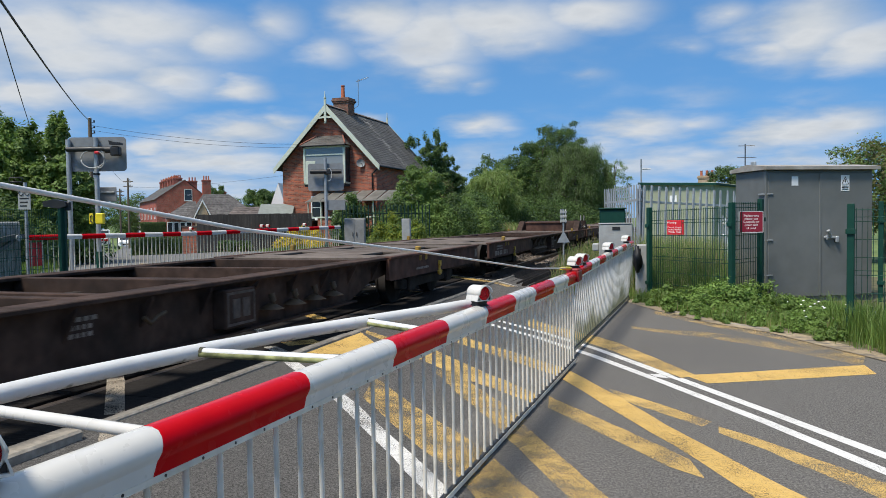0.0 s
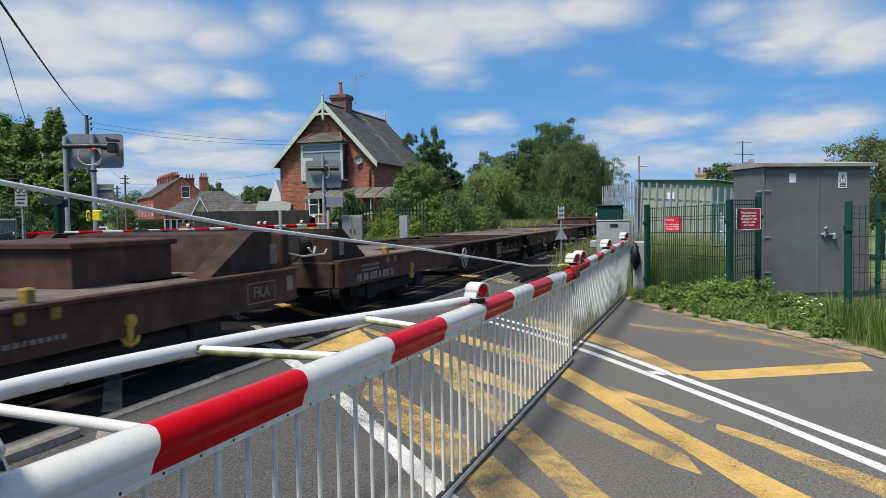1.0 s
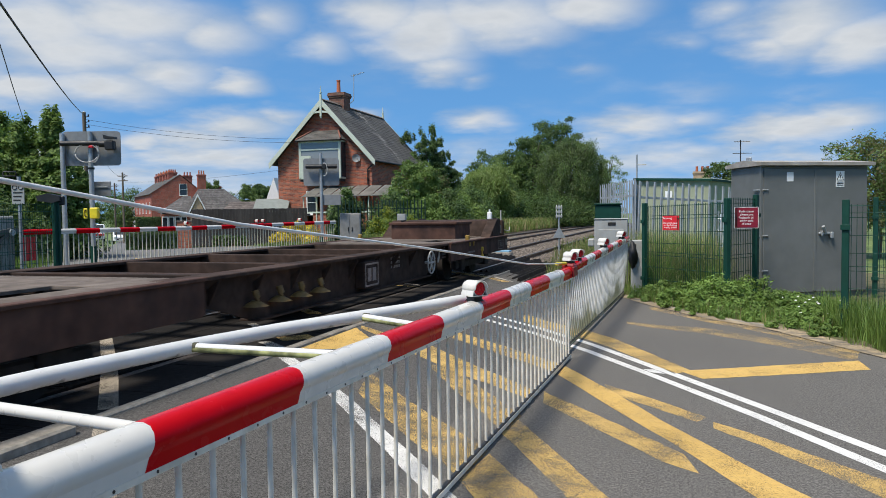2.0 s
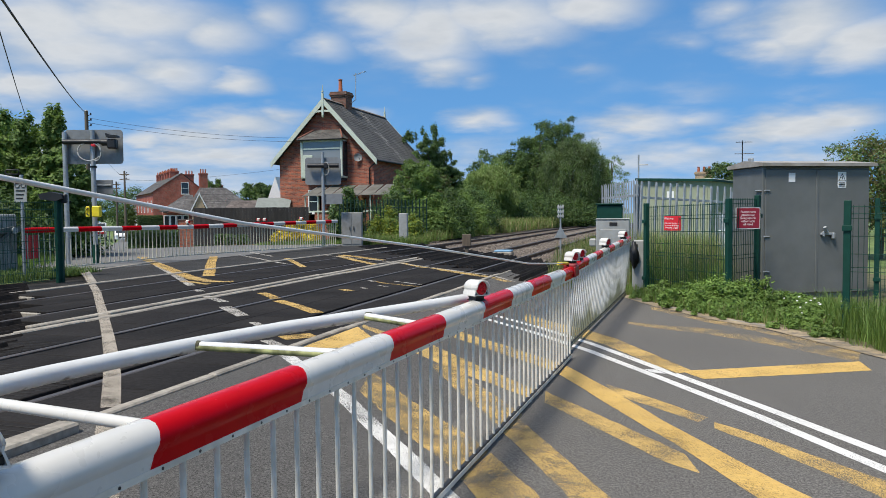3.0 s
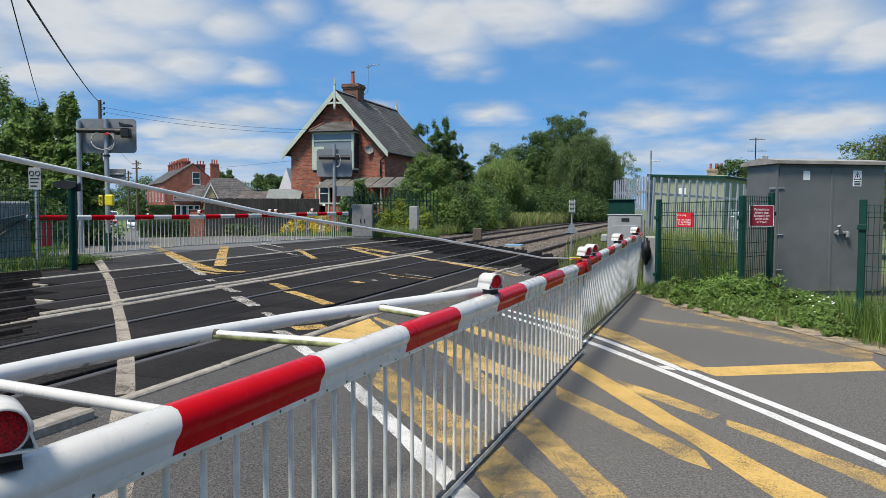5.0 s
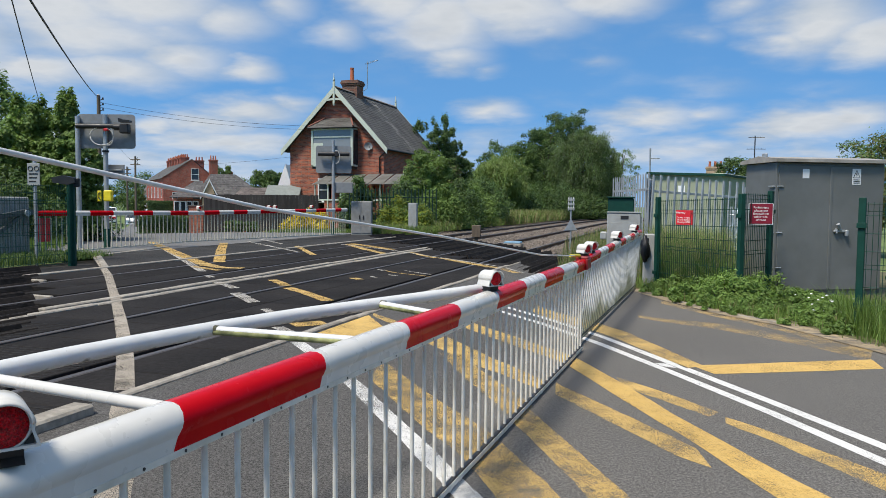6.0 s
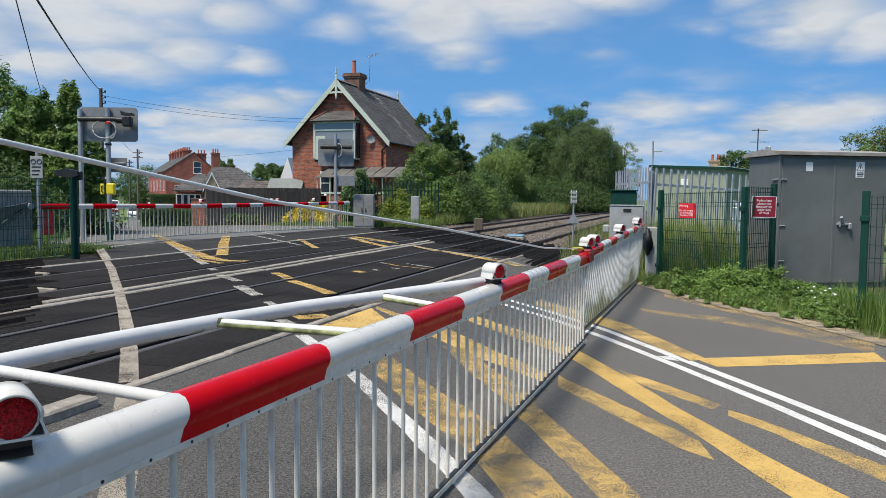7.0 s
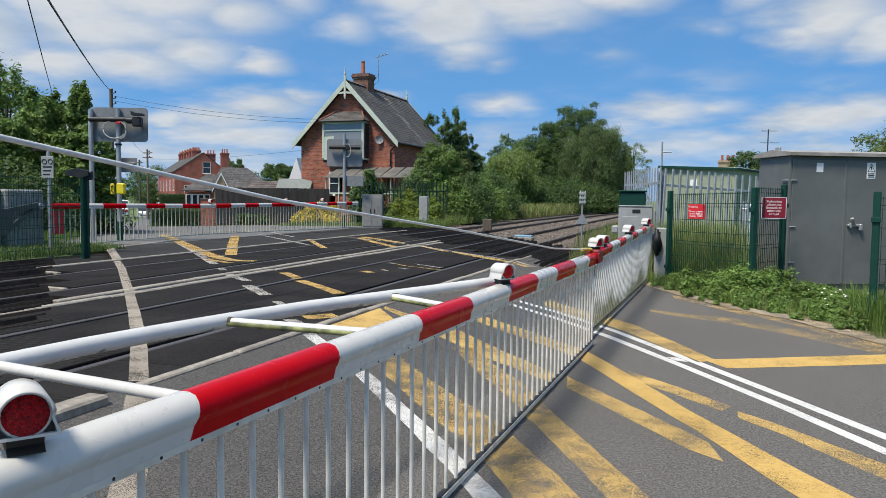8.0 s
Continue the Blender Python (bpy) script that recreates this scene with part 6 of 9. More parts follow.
    add_path(bm, [(0.4, 2.9, 7.6), (0.72, 2.9, 7.8), (0.75, 2.9, 9.4)], 0.022, 6)
    add_tube(bm, (0.60, 2.9, 9.25), (1.4, 2.9, 9.45), 0.014, n=6)
    for k in range(7):
        x = 0.65 + 0.12 * k
        add_tube(bm, (x, 2.7, 9.26 + 0.03 * k), (x, 3.1, 9.26 + 0.03 * k), 0.010, n=5)
    part("aerial", bm, M_GALV, h, "metal television aerial")


M_LEAD = material("weathered_glazing_bar", (0.26, 0.25, 0.23), 0.7, vary=0.2, scale=8)
M_LEANTO = material("dusty_roof_sheet", (0.13, 0.125, 0.11), 0.5, vary=0.25, scale=3, coarse=1)
keeper_house()


# ---- far barrier and signals ----
def far_boom_z(d):
    """Top of the far boom, by the distance from its pivot."""
    return 0.985 - 0.004 * d if d < 5.0 else 0.965 + 0.0085 * (d - 5.0)


def far_barrier():
    b = tagged(new("barrier"), "lowered red and white barrier boom across the far road", "level crossing barrier", "level crossing barriers")
    m = Matrix.Translation((-13.6, 12.66, 0)) @ Matrix.Rotation(radians(-7.42), 4, "Z")
    edges = [0.02, 0.78, 1.39, 2.05, 2.66, 3.28, 3.88, 4.52, 5.13, 5.74, 6.34, 6.95, 7.56, 8.16, 8.72, 9.32, 9.93, 10.52, 11.12, 11.70, 12.10, 12.5]
    for i, (y, y1) in enumerate(zip(edges, edges[1:])):
        red = i % 2 == 0 if i < 13 else i % 2 == 1
        bm = bmesh.new()
        rings = [[bm.verts.new((p[0] * 1.05, yy, far_boom_z(yy) + p[1] * 1.1)) for p in boom_profile(1.0)] for yy in (y, y1)]
        n = len(rings[0])
        for k in range(n):
            bm.faces.new((rings[0][k], rings[0][(k + 1) % n], rings[1][(k + 1) % n], rings[1][k]))
        bm.faces.new(rings[0])
        bm.faces.new(rings[1])
        bmesh.ops.recalc_face_normals(bm, faces=bm.faces)
        bm.transform(m)
        part("boom_stripe", bm, M_RED if red else M_WHITE, b, "red reflective stripe" if red else "white stripe")
    def foot(y):
        return 0.05 + 0.020 * y if y < 4.5 else 0.14 - 0.005 * (y - 4.5)
    n = 90
    for k in range(n + 1):
        y = 0.12 + 12.3 * k / n
        bm = box((-0.008, y - 0.010, foot(y)), (0.008, y + 0.010, far_boom_z(y) - 0.11))
        bm.transform(m)
        part("skirt_bar", bm, M_BAR_CREAM, b)
    for a, c in ((0.05, 4.4), (4.45, 8.1), (8.2, 12.45)):
        bm = bmesh.new()
        vs = [[bm.verts.new((x, y, foot(y) + z)) for x, z in ((-0.014, -0.02), (0.014, -0.02), (0.014, 0.008), (-0.014, 0.008))] for y in (a, c)]
        for k in range(4):
            bm.faces.new((vs[0][k], vs[0][(k + 1) % 4], vs[1][(k + 1) % 4], vs[1][k]))
        bm.faces.new(list(reversed(vs[0])))
        bm.faces.new(vs[1])
        bmesh.ops.recalc_face_normals(bm, faces=bm.faces)
        bm.transform(m)
        part("bottom_rail", bm, M_BAR_CREAM, b)
    for y in (4.95, 8.02, 8.32, 10.3):
        z = far_boom_z(y)
        bm = bmesh.new()
        add_box(bm, (-0.05, y - 0.05, z + 0.03), (0.06, y + 0.05, z + 0.13), 0.025)
        bm.transform(m)
        l = part("boom_lamp", bm, M_WHITE, b, "white hooded boom lamp")
        for name, x0, x1, mat in (("lens", -0.06, -0.05, M_LENS), ("lamp_back", 0.06, 0.07, M_RED)):
            bm = tube((x0, y, z + 0.08), (x1, y, z + 0.08), 0.04, n=12)
            bm.transform(m)
            part(name, bm, mat, l, "red lens")
        bm = box((-0.03, y - 0.03, z - 0.005), (0.03, y + 0.03, z + 0.03), 0.008)
        bm.transform(m)
        part("lamp_foot", bm, M_BLACK, l)
    # machine with side arms and counterweight
    bm = bmesh.new()
    add_box(bm, (-14.5, 11.72, -0.1), (-13.72, 12.66, 1.28), 0.03)
    ped = part("machine_case", bm, M_MACHINE, b, "dark grey barrier machine case")
    for x in (-14.6, -13.6):
        bm = bmesh.new()
        add_prism(bm, [(13.05, 0.90), (13.05, 0.98), (12.45, 1.02), (11.45, 0.86), (11.40, 0.76), (12.40, 0.90)], x - 0.04, x + 0.04, "x")
        add_prism(bm, [(12.42, 0.90), (12.34, 0.92), (11.60, 0.50), (11.66, 0.44)], x - 0.035, x + 0.035, "x")
        add_tube(bm, (x - 0.06, 11.42, 0.60), (x + 0.06, 11.42, 0.60), 0.28, n=24)
        part("counterweight_arm", bm, M_ARM, b, "dark steel counterweight arm")
    for k in range(9):
        part("case_rib", box((-13.72, 11.78 + 0.1 * k, 0.0), (-13.705, 11.81 + 0.1 * k, 1.24)), M_MACHINE, ped)
    part("back_case", box((-14.9, 10.4, -0.1), (-13.85, 11.70, 1.32), 0.03), M_GREY_BOX, b, "pale grey machine cover")
    part("pivot", tube((-14.7, 12.42, 0.93), (-13.52, 12.42, 0.93), 0.07, n=16), M_GALV, b, "steel pivot shaft")
    part("red_panel", box((-13.62, 12.66, 0.30), (-13.59, 13.08, 0.82), 0.01), M_SIGN_RED, b, "red plastic panel")
    part("arm_plate", box((-13.555, 11.45, 0.42), (-13.55, 11.65, 0.66), 0.004), M_SIGN_WHITE, b, "worn pale sticker")


M_BAR_CREAM = material("weathered_cream_bar", (0.56, 0.53, 0.43), 0.5, vary=0.1, scale=12, coarse=1.5, stain=(0.28, 0.26, 0.17), stain_amount=0.45, stain_scale=5)
M_ARM = material("dark_arm_paint", (0.075, 0.082, 0.083), 0.5, vary=0.2, scale=9)
M_MACHINE = material("dark_machine_paint", (0.26, 0.27, 0.255), 0.6, vary=0.18, scale=8, coarse=1.5, stain=(0.11, 0.11, 0.10), stain_amount=0.4)
far_barrier()


M_CABLE = material("grey_cable", (0.40, 0.40, 0.38), 0.5, vary=0.1)


def road_signal(at, posts, board, label, plain=False):
    """Back of a road signal: grey board, black lamp arm, cable loops, on steel posts."""
    s = thing("road_signal", at, label, "road signal", "road signals", rz=18.4)
    w, z0, z1 = board
    bm = bmesh.new()
    add_box(bm, (-w / 2, 0.0, z0), (w / 2, 0.025, z1), 0.0)
    vs = [e for e in bm.edges if abs(e.verts[0].co.y - e.verts[1].co.y) > 0.01]
    bmesh.ops.bevel(bm, geom=vs, offset=0.09, segments=4, affect="EDGES", profile=0.5)
    part("board", bm, M_BOARD, s, "grey back of a signal board")
    for i, (x, top) in enumerate(posts):
        part("post", tube((x, -0.07, -0.3), (x, -0.07, top), 0.06, n=14), M_GALV, s, "galvanised steel post")
        if i == 0:
            part("post_sleeve", tube((x, -0.07, -0.3), (x, -0.07, 0.5), 0.075, n=14), M_GREEN, s)
    zc = z1 - 0.30
    if plain:
        bm = bmesh.new()
        add_tube(bm, (-w / 2 + 0.12, -0.17, zc - 0.02), (w / 2 - 0.06, -0.17, zc - 0.02), 0.085, n=10)
        add_box(bm, (0.06, -0.27, zc - 0.13), (0.22, -0.10, zc + 0.09), 0.03)
        part("lamp_arm", bm, M_BLACK, s, "black lamp arm")
        bm = bmesh.new()
        add_path(bm, [(0.14 + 0.12 * math.cos(a), -0.24, zc - 0.14 + 0.24 * math.sin(a)) for a in (radians(-110 + 11 * k) for k in range(21))], 0.016, 6)
        part("cable_loop", bm, M_CABLE, s, "looped grey cable")
        part("panel", box((w / 2 - 0.62, -0.05, z0 - 0.75), (w / 2 + 0.05, -0.02, z0 - 0.35), 0.01), M_BOARD, s, "small grey panel under the board")
        return s
    bm = bmesh.new()
    add_tube(bm, (-w / 2 + 0.04, -0.17, zc - 0.02), (w / 2 - 0.25, -0.17, zc - 0.02), 0.065, n=10)
    add_tube(bm, (w / 2 - 0.45, -0.17, zc - 0.04), (w / 2 - 0.12, -0.17, zc - 0.04), 0.085, n=10)
    add_box(bm, (w / 2 - 0.30, -0.28, zc - 0.20), (w / 2 - 0.07, -0.08, zc + 0.04), 0.03)
    add_prism(bm, [(w / 2 - 0.32, zc + 0.19), (w / 2 - 0.30, zc + 0.08), (w / 2 - 0.03, zc + 0.08), (w / 2 - 0.04, zc + 0.13), (w / 2 - 0.20, zc + 0.14)], -0.30, -0.10, "y")
    part("lamp_arm", bm, M_BLACK, s, "black lamp housings and arm")
    for cx, rx, rz_, a0, a1 in ((-0.04, 0.29, 0.23, 10, 330), (0.13, 0.13, 0.23, -110, 120)):
        bm = bmesh.new()
        add_path(bm, [(cx + rx * math.cos(a), -0.20, zc - 0.27 + rz_ * math.sin(a)) for a in (radians(a0 + (a1 - a0) * k / 20) for k in range(21))], 0.016, 6)
        part("cable_loop", bm, M_CABLE, s, "looped grey cable")
    part("cable_clip", box((0.02, -0.24, zc - 0.14), (0.13, -0.14, zc - 0.08), 0.012), M_SIGN_RED, s, "red cable clip")
    part("band", tube((posts[0][0], -0.07, z0 - 0.10), (posts[0][0], -0.07, z0 - 0.05), 0.085, n=14), M_BLACK, s)
    return s


sig = road_signal((-14.35, 15.7, 0.0), ((0.0, 3.40), (-0.70, 3.36)), (1.46, 2.55, 3.42), "grey backed road signal on two galvanised posts")
sig2 = road_signal((-13.05, 26.2, 0.0), ((0.0, 3.60),), (1.36, 2.36, 3.40), "grey backed road signal on a galvanised post", True)


def emergency_phone():
    p = thing("emergency_phone", (-14.30, 15.58, 1.20), "yellow emergency telephone box on a signal post", "telephone box", rz=18.4)
    part("body", box((0.02, -0.20, 0.0), (0.23, -0.06, 0.28), 0.025), M_YELLOW_PLASTIC, p)
    bm = bmesh.new()
    add_box(bm, (-0.13, -0.19, 0.0), (-0.03, -0.17, 0.27), 0.01)
    part("door_plate", bm, M_YELLOW_PLASTIC, p)
    bm = bmesh.new()
    add_path(bm, [(-0.05, -0.205, 0.22), (-0.09, -0.205, 0.20), (-0.09, -0.205, 0.08), (-0.05, -0.205, 0.05)], 0.015, 8)
    part("handset_mark", bm, M_BLACK, p, "black handset symbol")


emergency_phone()


def far_sign_board():
    s = thing("road_sign", (-18.15, 20.0, 0.0), "grey back of a road sign on a post", "road sign", rz=18.4)
    part("board", box((-0.56, 0, 1.93), (0.56, 0.03, 2.40), 0.01), M_BOARD, s)
    part("channel", box((-0.50, -0.035, 2.20), (0.50, 0.0, 2.25), 0.005), M_GALV, s)
    part("post", tube((-0.25, -0.08, -0.3), (-0.25, -0.08, 2.3), 0.045), M_GALV, s)


far_sign_board()


def notice_post():
    s = thing("notice_sign", (-12.62, 11.72, 0.0), "small grey notice with two round symbols on a post", "sign", rz=18.4)
    part("post", tube((0.0, 0.04, -0.3), (0.0, 0.04, 2.05), 0.035), M_GALV, s)
    pl = part("plate", box((-0.125, -0.01, 1.50), (0.125, 0.0, 1.95), 0.006), M_GREY_BOX, s, "pale grey plate")
    for x in (-0.06, 0.06):
        bm = torus(0.045, 0.007, 18, 6)
        bm.transform(Matrix.Translation((x, -0.014, 1.84)) @ Matrix.Rotation(radians(90), 4, "Z"))
        part("symbol_ring", bm, M_BLACK, pl)
    for k in range(3):
        part("text_bar", box((-0.09, -0.014, 1.72 - 0.075 * k), (0.09 - 0.02 * k, -0.011, 1.745 - 0.075 * k)), M_BLACK, pl)
    bm = bmesh.new()
    add_path(bm, [(-0.28, 0.02, 2.15), (-0.05, 0.02, 2.15), (-0.03, 0.02, 2.10), (-0.05, 0.02, 2.06), (-0.28, 0.02, 2.06), (-0.30, 0.02, 2.10), (-0.28, 0.02, 2.15)], 0.016, 6)
    part("bracket", bm, M_BLACK, s)


notice_post()


def camera_post():
    s = thing("lamp_post", (-11.95, 12.02, 0.0), "dark green post with a black floodlight", "floodlight", rz=18.4)
    part("post", box((-0.04, -0.04, -0.3), (0.04, 0.04, 1.54), 0.008), M_GREEN, s)
    bm = bmesh.new()
    add_prism(bm, [(-0.34, 1.56), (-0.37, 1.66), (-0.16, 1.71), (0.08, 1.66), (0.10, 1.57), (-0.05, 1.52)], -0.11, 0.11, "y")
    add_box(bm, (0.02, -0.04, 1.48), (0.14, 0.05, 1.66), 0.02)
    part("floodlight", bm, M_BLACK, s, "black floodlight head")


camera_post()


def mesh_fence(name, a, b, z0a, z0b, h, label, n_post=(True, True), group="green mesh fences", post=0.075, thick=1.0):
    """A welded mesh panel between box posts: upright wires 50 mm apart, level wires, folded beads."""
    f = tagged(new(name), label, "mesh fence", group)
    a, b = Vector((*a, z0a)), Vector((*b, z0b))
    d = (b - a)
    ln = d.length
    d.normalize()
    n = max(2, int(ln / 0.055))
    bm = bmesh.new()
    side = Vector((-d.y, d.x, 0))

    def wire(p, q, r):
        add_tube(bm, p, q, r, n=4, caps=False)
    for i in range(n + 1):
        p = a + d * (ln * i / n)
        wire(p + Vector((0, 0, 0.05)), p + Vector((0, 0, h + 0.01)), 0.0028 * thick)
    z = 0.05
    while z < h:
        for dz in ((0.0, 0.05) if (abs((z - 0.05) % 0.6) < 0.01) else (0.0,)):
            wire(a + Vector((0, 0, z + dz)) + side * (0.02 if dz else 0.006), b + Vector((0, 0, z + dz)) + side * (0.02 if dz else 0.006), 0.003 * thick)
        z += 0.2
    wire(a + Vector((0, 0, h - 0.01)), b + Vector((0, 0, h - 0.01)), 0.004)
    part("mesh_panel", bm, M_GREEN, f, "green welded wire mesh")
    for flag, p in zip(n_post, (a, b)):
        if flag:
            bm = box((-post / 2, -post / 2, -0.3), (post / 2, post / 2, h + 0.06), 0.006)
            bm.transform(Matrix.Translation(p) @ Matrix.Rotation(math.atan2(d.y, d.x), 4, "Z"))
            po = part("post", bm, M_GREEN, f, "dark green square post")
            for z in (0.25, h - 0.25):
                bm = box((-post / 2 - 0.012, -post / 2 - 0.02, z - 0.03), (post / 2 + 0.012, -post / 2, z + 0.03), 0.004)
                bm.transform(Matrix.Translation(p) @ Matrix.Rotation(math.atan2(d.y, d.x), 4, "Z"))
                part("clamp", bm, M_GREEN, po)
    return f


VZ = -0.14
mesh_fence("mesh_fence", (-0.64, 13.0), (0.55, 11.2), VZ - 0.03, VZ, 1.46, "dark green wire mesh fence standing in long grass", thick=1.55)
mesh_fence("mesh_fence", (0.56, 11.24), (1.01, 12.05), VZ, VZ, 1.52, "short green mesh panel running back to the cabinet", (False, True), thick=1.55)
mesh_fence("mesh_fence", (1.67, 9.2), (3.9, 8.55), VZ, VZ, 1.39, "dark green wire mesh fence beside the grey cabinet", thick=1.2)
mesh_fence("mesh_fence", (2.86, 13.1), (5.2, 12.5), VZ, VZ, 1.47, "dark green wire mesh fence behind the grey cabinet", thick=1.2)
mesh_fence("mesh_fence", (-11.97, 11.95), (-11.9, 9.6), -0.1, -0.1, 1.60, "green mesh fence round the far barrier machine", group="far mesh fences", thick=1.6)
mesh_fence("mesh_fence", (-11.9, 9.55), (-11.8, 7.0), -0.1, -0.1, 1.60, "green mesh fence round the far barrier machine", group="far mesh fences", thick=1.6)


def signs():
    s = thing("warning_sign", (-0.21, 12.28, 1.02), "bright red trespass warning sign on the mesh fence", "sign", rz=math.degrees(math.atan2(-1.8, 1.19)) + 30)
    part("plate", box((-0.145, -0.012, -0.115), (0.145, -0.006, 0.115), 0.004), M_SIGN_RED, s)
    R = Matrix.Rotation(radians(90), 4, "X")
    writing("wording", "Warning", 0.045, M_SIGN_WHITE, s, Matrix.Translation((-0.065, -0.0135, 0.075)) @ R)
    writing("wording", "Do not trespass\non the Railway\nPenalty £1000", 0.038, M_SIGN_WHITE, s, Matrix.Translation((-0.01, -0.0135, -0.035)) @ R)
    s = thing("footpath_sign", (0.83, 11.55, 1.10), "maroon pedestrian sign with white lettering on a fence panel", "sign", rz=16)
    part("border", box((-0.175, -0.010, -0.155), (0.175, -0.004, 0.155), 0.008), M_SIGN_WHITE, s, "white border")
    part("plate", box((-0.165, -0.014, -0.145), (0.165, -0.0095, 0.145), 0.004), M_SIGN_MAROON, s)
    writing("wording", "Pedestrians\nplease use\nfootpath on\nother side\nof road", 0.047, M_SIGN_WHITE, s, Matrix.Translation((0, -0.0150, 0)) @ R)


signs()


def cabinet():
    c = thing("equipment_cabinet", (1.14, 12.55, -0.2), "large grey steel two-door equipment cabinet behind the fence", "cabinet", rz=26)
    w, d, h = 1.86, 0.90, 2.10
    part("body", box((0, 0.02, 0), (w, d, h), 0.012), M_CABINET, c)
    for i, (x0, x1) in enumerate(((0.03, w / 2 - 0.004), (w / 2 + 0.004, w - 0.03))):
        dr = part("door", box((x0, -0.012, 0.10), (x1, 0.022, h - 0.05), 0.006), M_CABINET, c, "plain grey steel door")
        if i == 0:
            part("label_plate", box((0.42, -0.016, h - 0.25), (0.535, -0.012, h - 0.105), 0.002), M_SIGN_WHITE, dr, "white label")
            for z in (0.45, 1.0, 1.72):
                part("hinge", tube((0.0, -0.02, z), (0.10, -0.02, z), 0.010, n=8), M_GALV, dr, "steel strap hinge")
            bm = box((w / 2 - 0.035, -0.022, 0.12), (w / 2 + 0.005, -0.010, h - 0.07), 0.003)
            part("edge_strip", bm, M_CABINET, dr, "pale door edge strip")
        else:
            part("label_plate", box((1.27, -0.016, h - 0.34), (1.42, -0.012, h - 0.09), 0.002), M_SIGN_WHITE, dr, "white electric warning label")
            bm = bmesh.new()
            add_prism(bm, [(1.28, h - 0.235), (1.41, h - 0.235), (1.345, h - 0.105)], -0.018, -0.016, "y")
            part("warning_triangle", bm, M_BLACK, dr, "black warning triangle")
            part("triangle_field", prism([(1.295, h - 0.226), (1.395, h - 0.226), (1.345, h - 0.126)], -0.0195, -0.0185, "y"), M_SIGN_WHITE, dr)
            part("bolt_symbol", prism([(1.338, h - 0.148), (1.352, h - 0.148), (1.348, h - 0.180), (1.360, h - 0.180), (1.336, h - 0.220), (1.342, h - 0.190), (1.330, h - 0.190)], -0.021, -0.020, "y"), M_BLACK, dr, "black lightning bolt")
            for k in range(3):
                part("text_bar", box((1.29, -0.019, h - 0.268 - 0.025 * k), (1.40, -0.016, h - 0.256 - 0.025 * k)), M_BLACK, dr)
            bm = bmesh.new()
            add_box(bm, (0.97, -0.05, 1.01), (1.17, -0.012, 1.05), 0.008)
            add_box(bm, (1.00, -0.06, 0.99), (1.03, -0.012, 1.07), 0.006)
            add_tube(bm, (1.07, -0.05, 1.05), (1.01, -0.08, 1.14), 0.026, n=10)
            add_box(bm, (1.16, -0.07, 0.95), (1.21, -0.02, 1.05), 0.01)
            part("handle", bm, M_GALV, dr, "steel handle with padlock")
    bm = bmesh.new()
    add_prism(bm, [(-0.08, h), (d + 0.08, h), (d + 0.08, h + 0.05), (d * 0.5, h + 0.11), (-0.08, h + 0.05)], -0.06, w + 0.06, "x")
    part("roof", bm, M_CAB_ROOF, c, "weathered pale roof cap")
    part("lifting_eye", box((-0.05, 0.25, h + 0.03), (-0.01, 0.37, h + 0.15), 0.01), M_GALV, c)
    part("side_frame", box((-0.012, 0.0, 0.0), (0.028, 0.05, h), 0.004), M_CABINET, c)
    for z in (0.45, 1.0, 1.72):
        part("hinge", tube((-0.02, 0.02, z), (-0.02, 0.18, z), 0.012, n=8), M_GALV, c)


cabinet()


def palisade(a, b, z0, h, label, step=0.19, drop=0.0):
    f = tagged(new("palisade_fence"), label, "palisade fence", "palisade fences")
    a, b = Vector((*a, z0)), Vector((*b, z0 - drop))
    d = b - a
    ln = d.length
    d.normalize()
    rot = Matrix.Rotation(math.atan2(d.y, d.x), 4, "Z") @ Matrix.Rotation(-math.asin(d.z), 4, "Y")
    bm = bmesh.new()
    prof = [(-0.035, 0.0), (-0.02, 0.018), (0.02, 0.018), (0.035, 0.0), (0.02, 0.012), (-0.02, 0.012)]
    add_prism(bm, prof, 0.0, h - 0.1, "z")
    add_prism(bm, [(-0.035, 0.0), (-0.02, 0.018), (0.0, 0.018), (0.0, 0.010)], h - 0.1, h - 0.02, "z")
    add_prism(bm, [(0.0, 0.010), (0.0, 0.018), (0.02, 0.018), (0.035, 0.0)], h - 0.1, h, "z")
    me = mesh_of("pale", bm, M_GALV)
    n = int(ln / step)
    for i in range(n + 1):
        ob = new("pale", me)
        ob.parent = f
        ob.matrix_basis = Matrix.Translation(a + d * (ln * i / n)) @ rot @ pose(0, 0, random.uniform(-0.01, 0.01), 0, random.uniform(-0.5, 0.5), 180)
    for z in (0.35, h - 0.35):
        bm = box((0, 0.0, z - 0.025), (ln, 0.04, z + 0.025), 0.004)
        bm.transform(Matrix.Translation(a) @ rot)
        part("rail", bm, M_GALV, f, "galvanised rail")
    k = 0.0
    while k <= ln:
        bm = box((-0.04, 0.04, -0.3), (0.04, 0.12, h - 0.1), 0.006)
        bm.transform(Matrix.Translation(a + d * k) @ rot)
        part("post", bm, M_GALV, f)
        k += 2.7
    return f


palisade((-1.93, 19.3), (-0.95, 16.45), -0.25, 2.16, "grey galvanised steel palisade fence with pointed pales")
palisade((-0.93, 16.45), (1.12, 18.2), -0.25, 2.12, "grey galvanised steel palisade fence with pointed pales", 0.19, 0.12)
palisade((1.15, 18.25), (3.6, 20.5), -0.37, 2.12, "grey galvanised steel palisade fence with pointed pales")


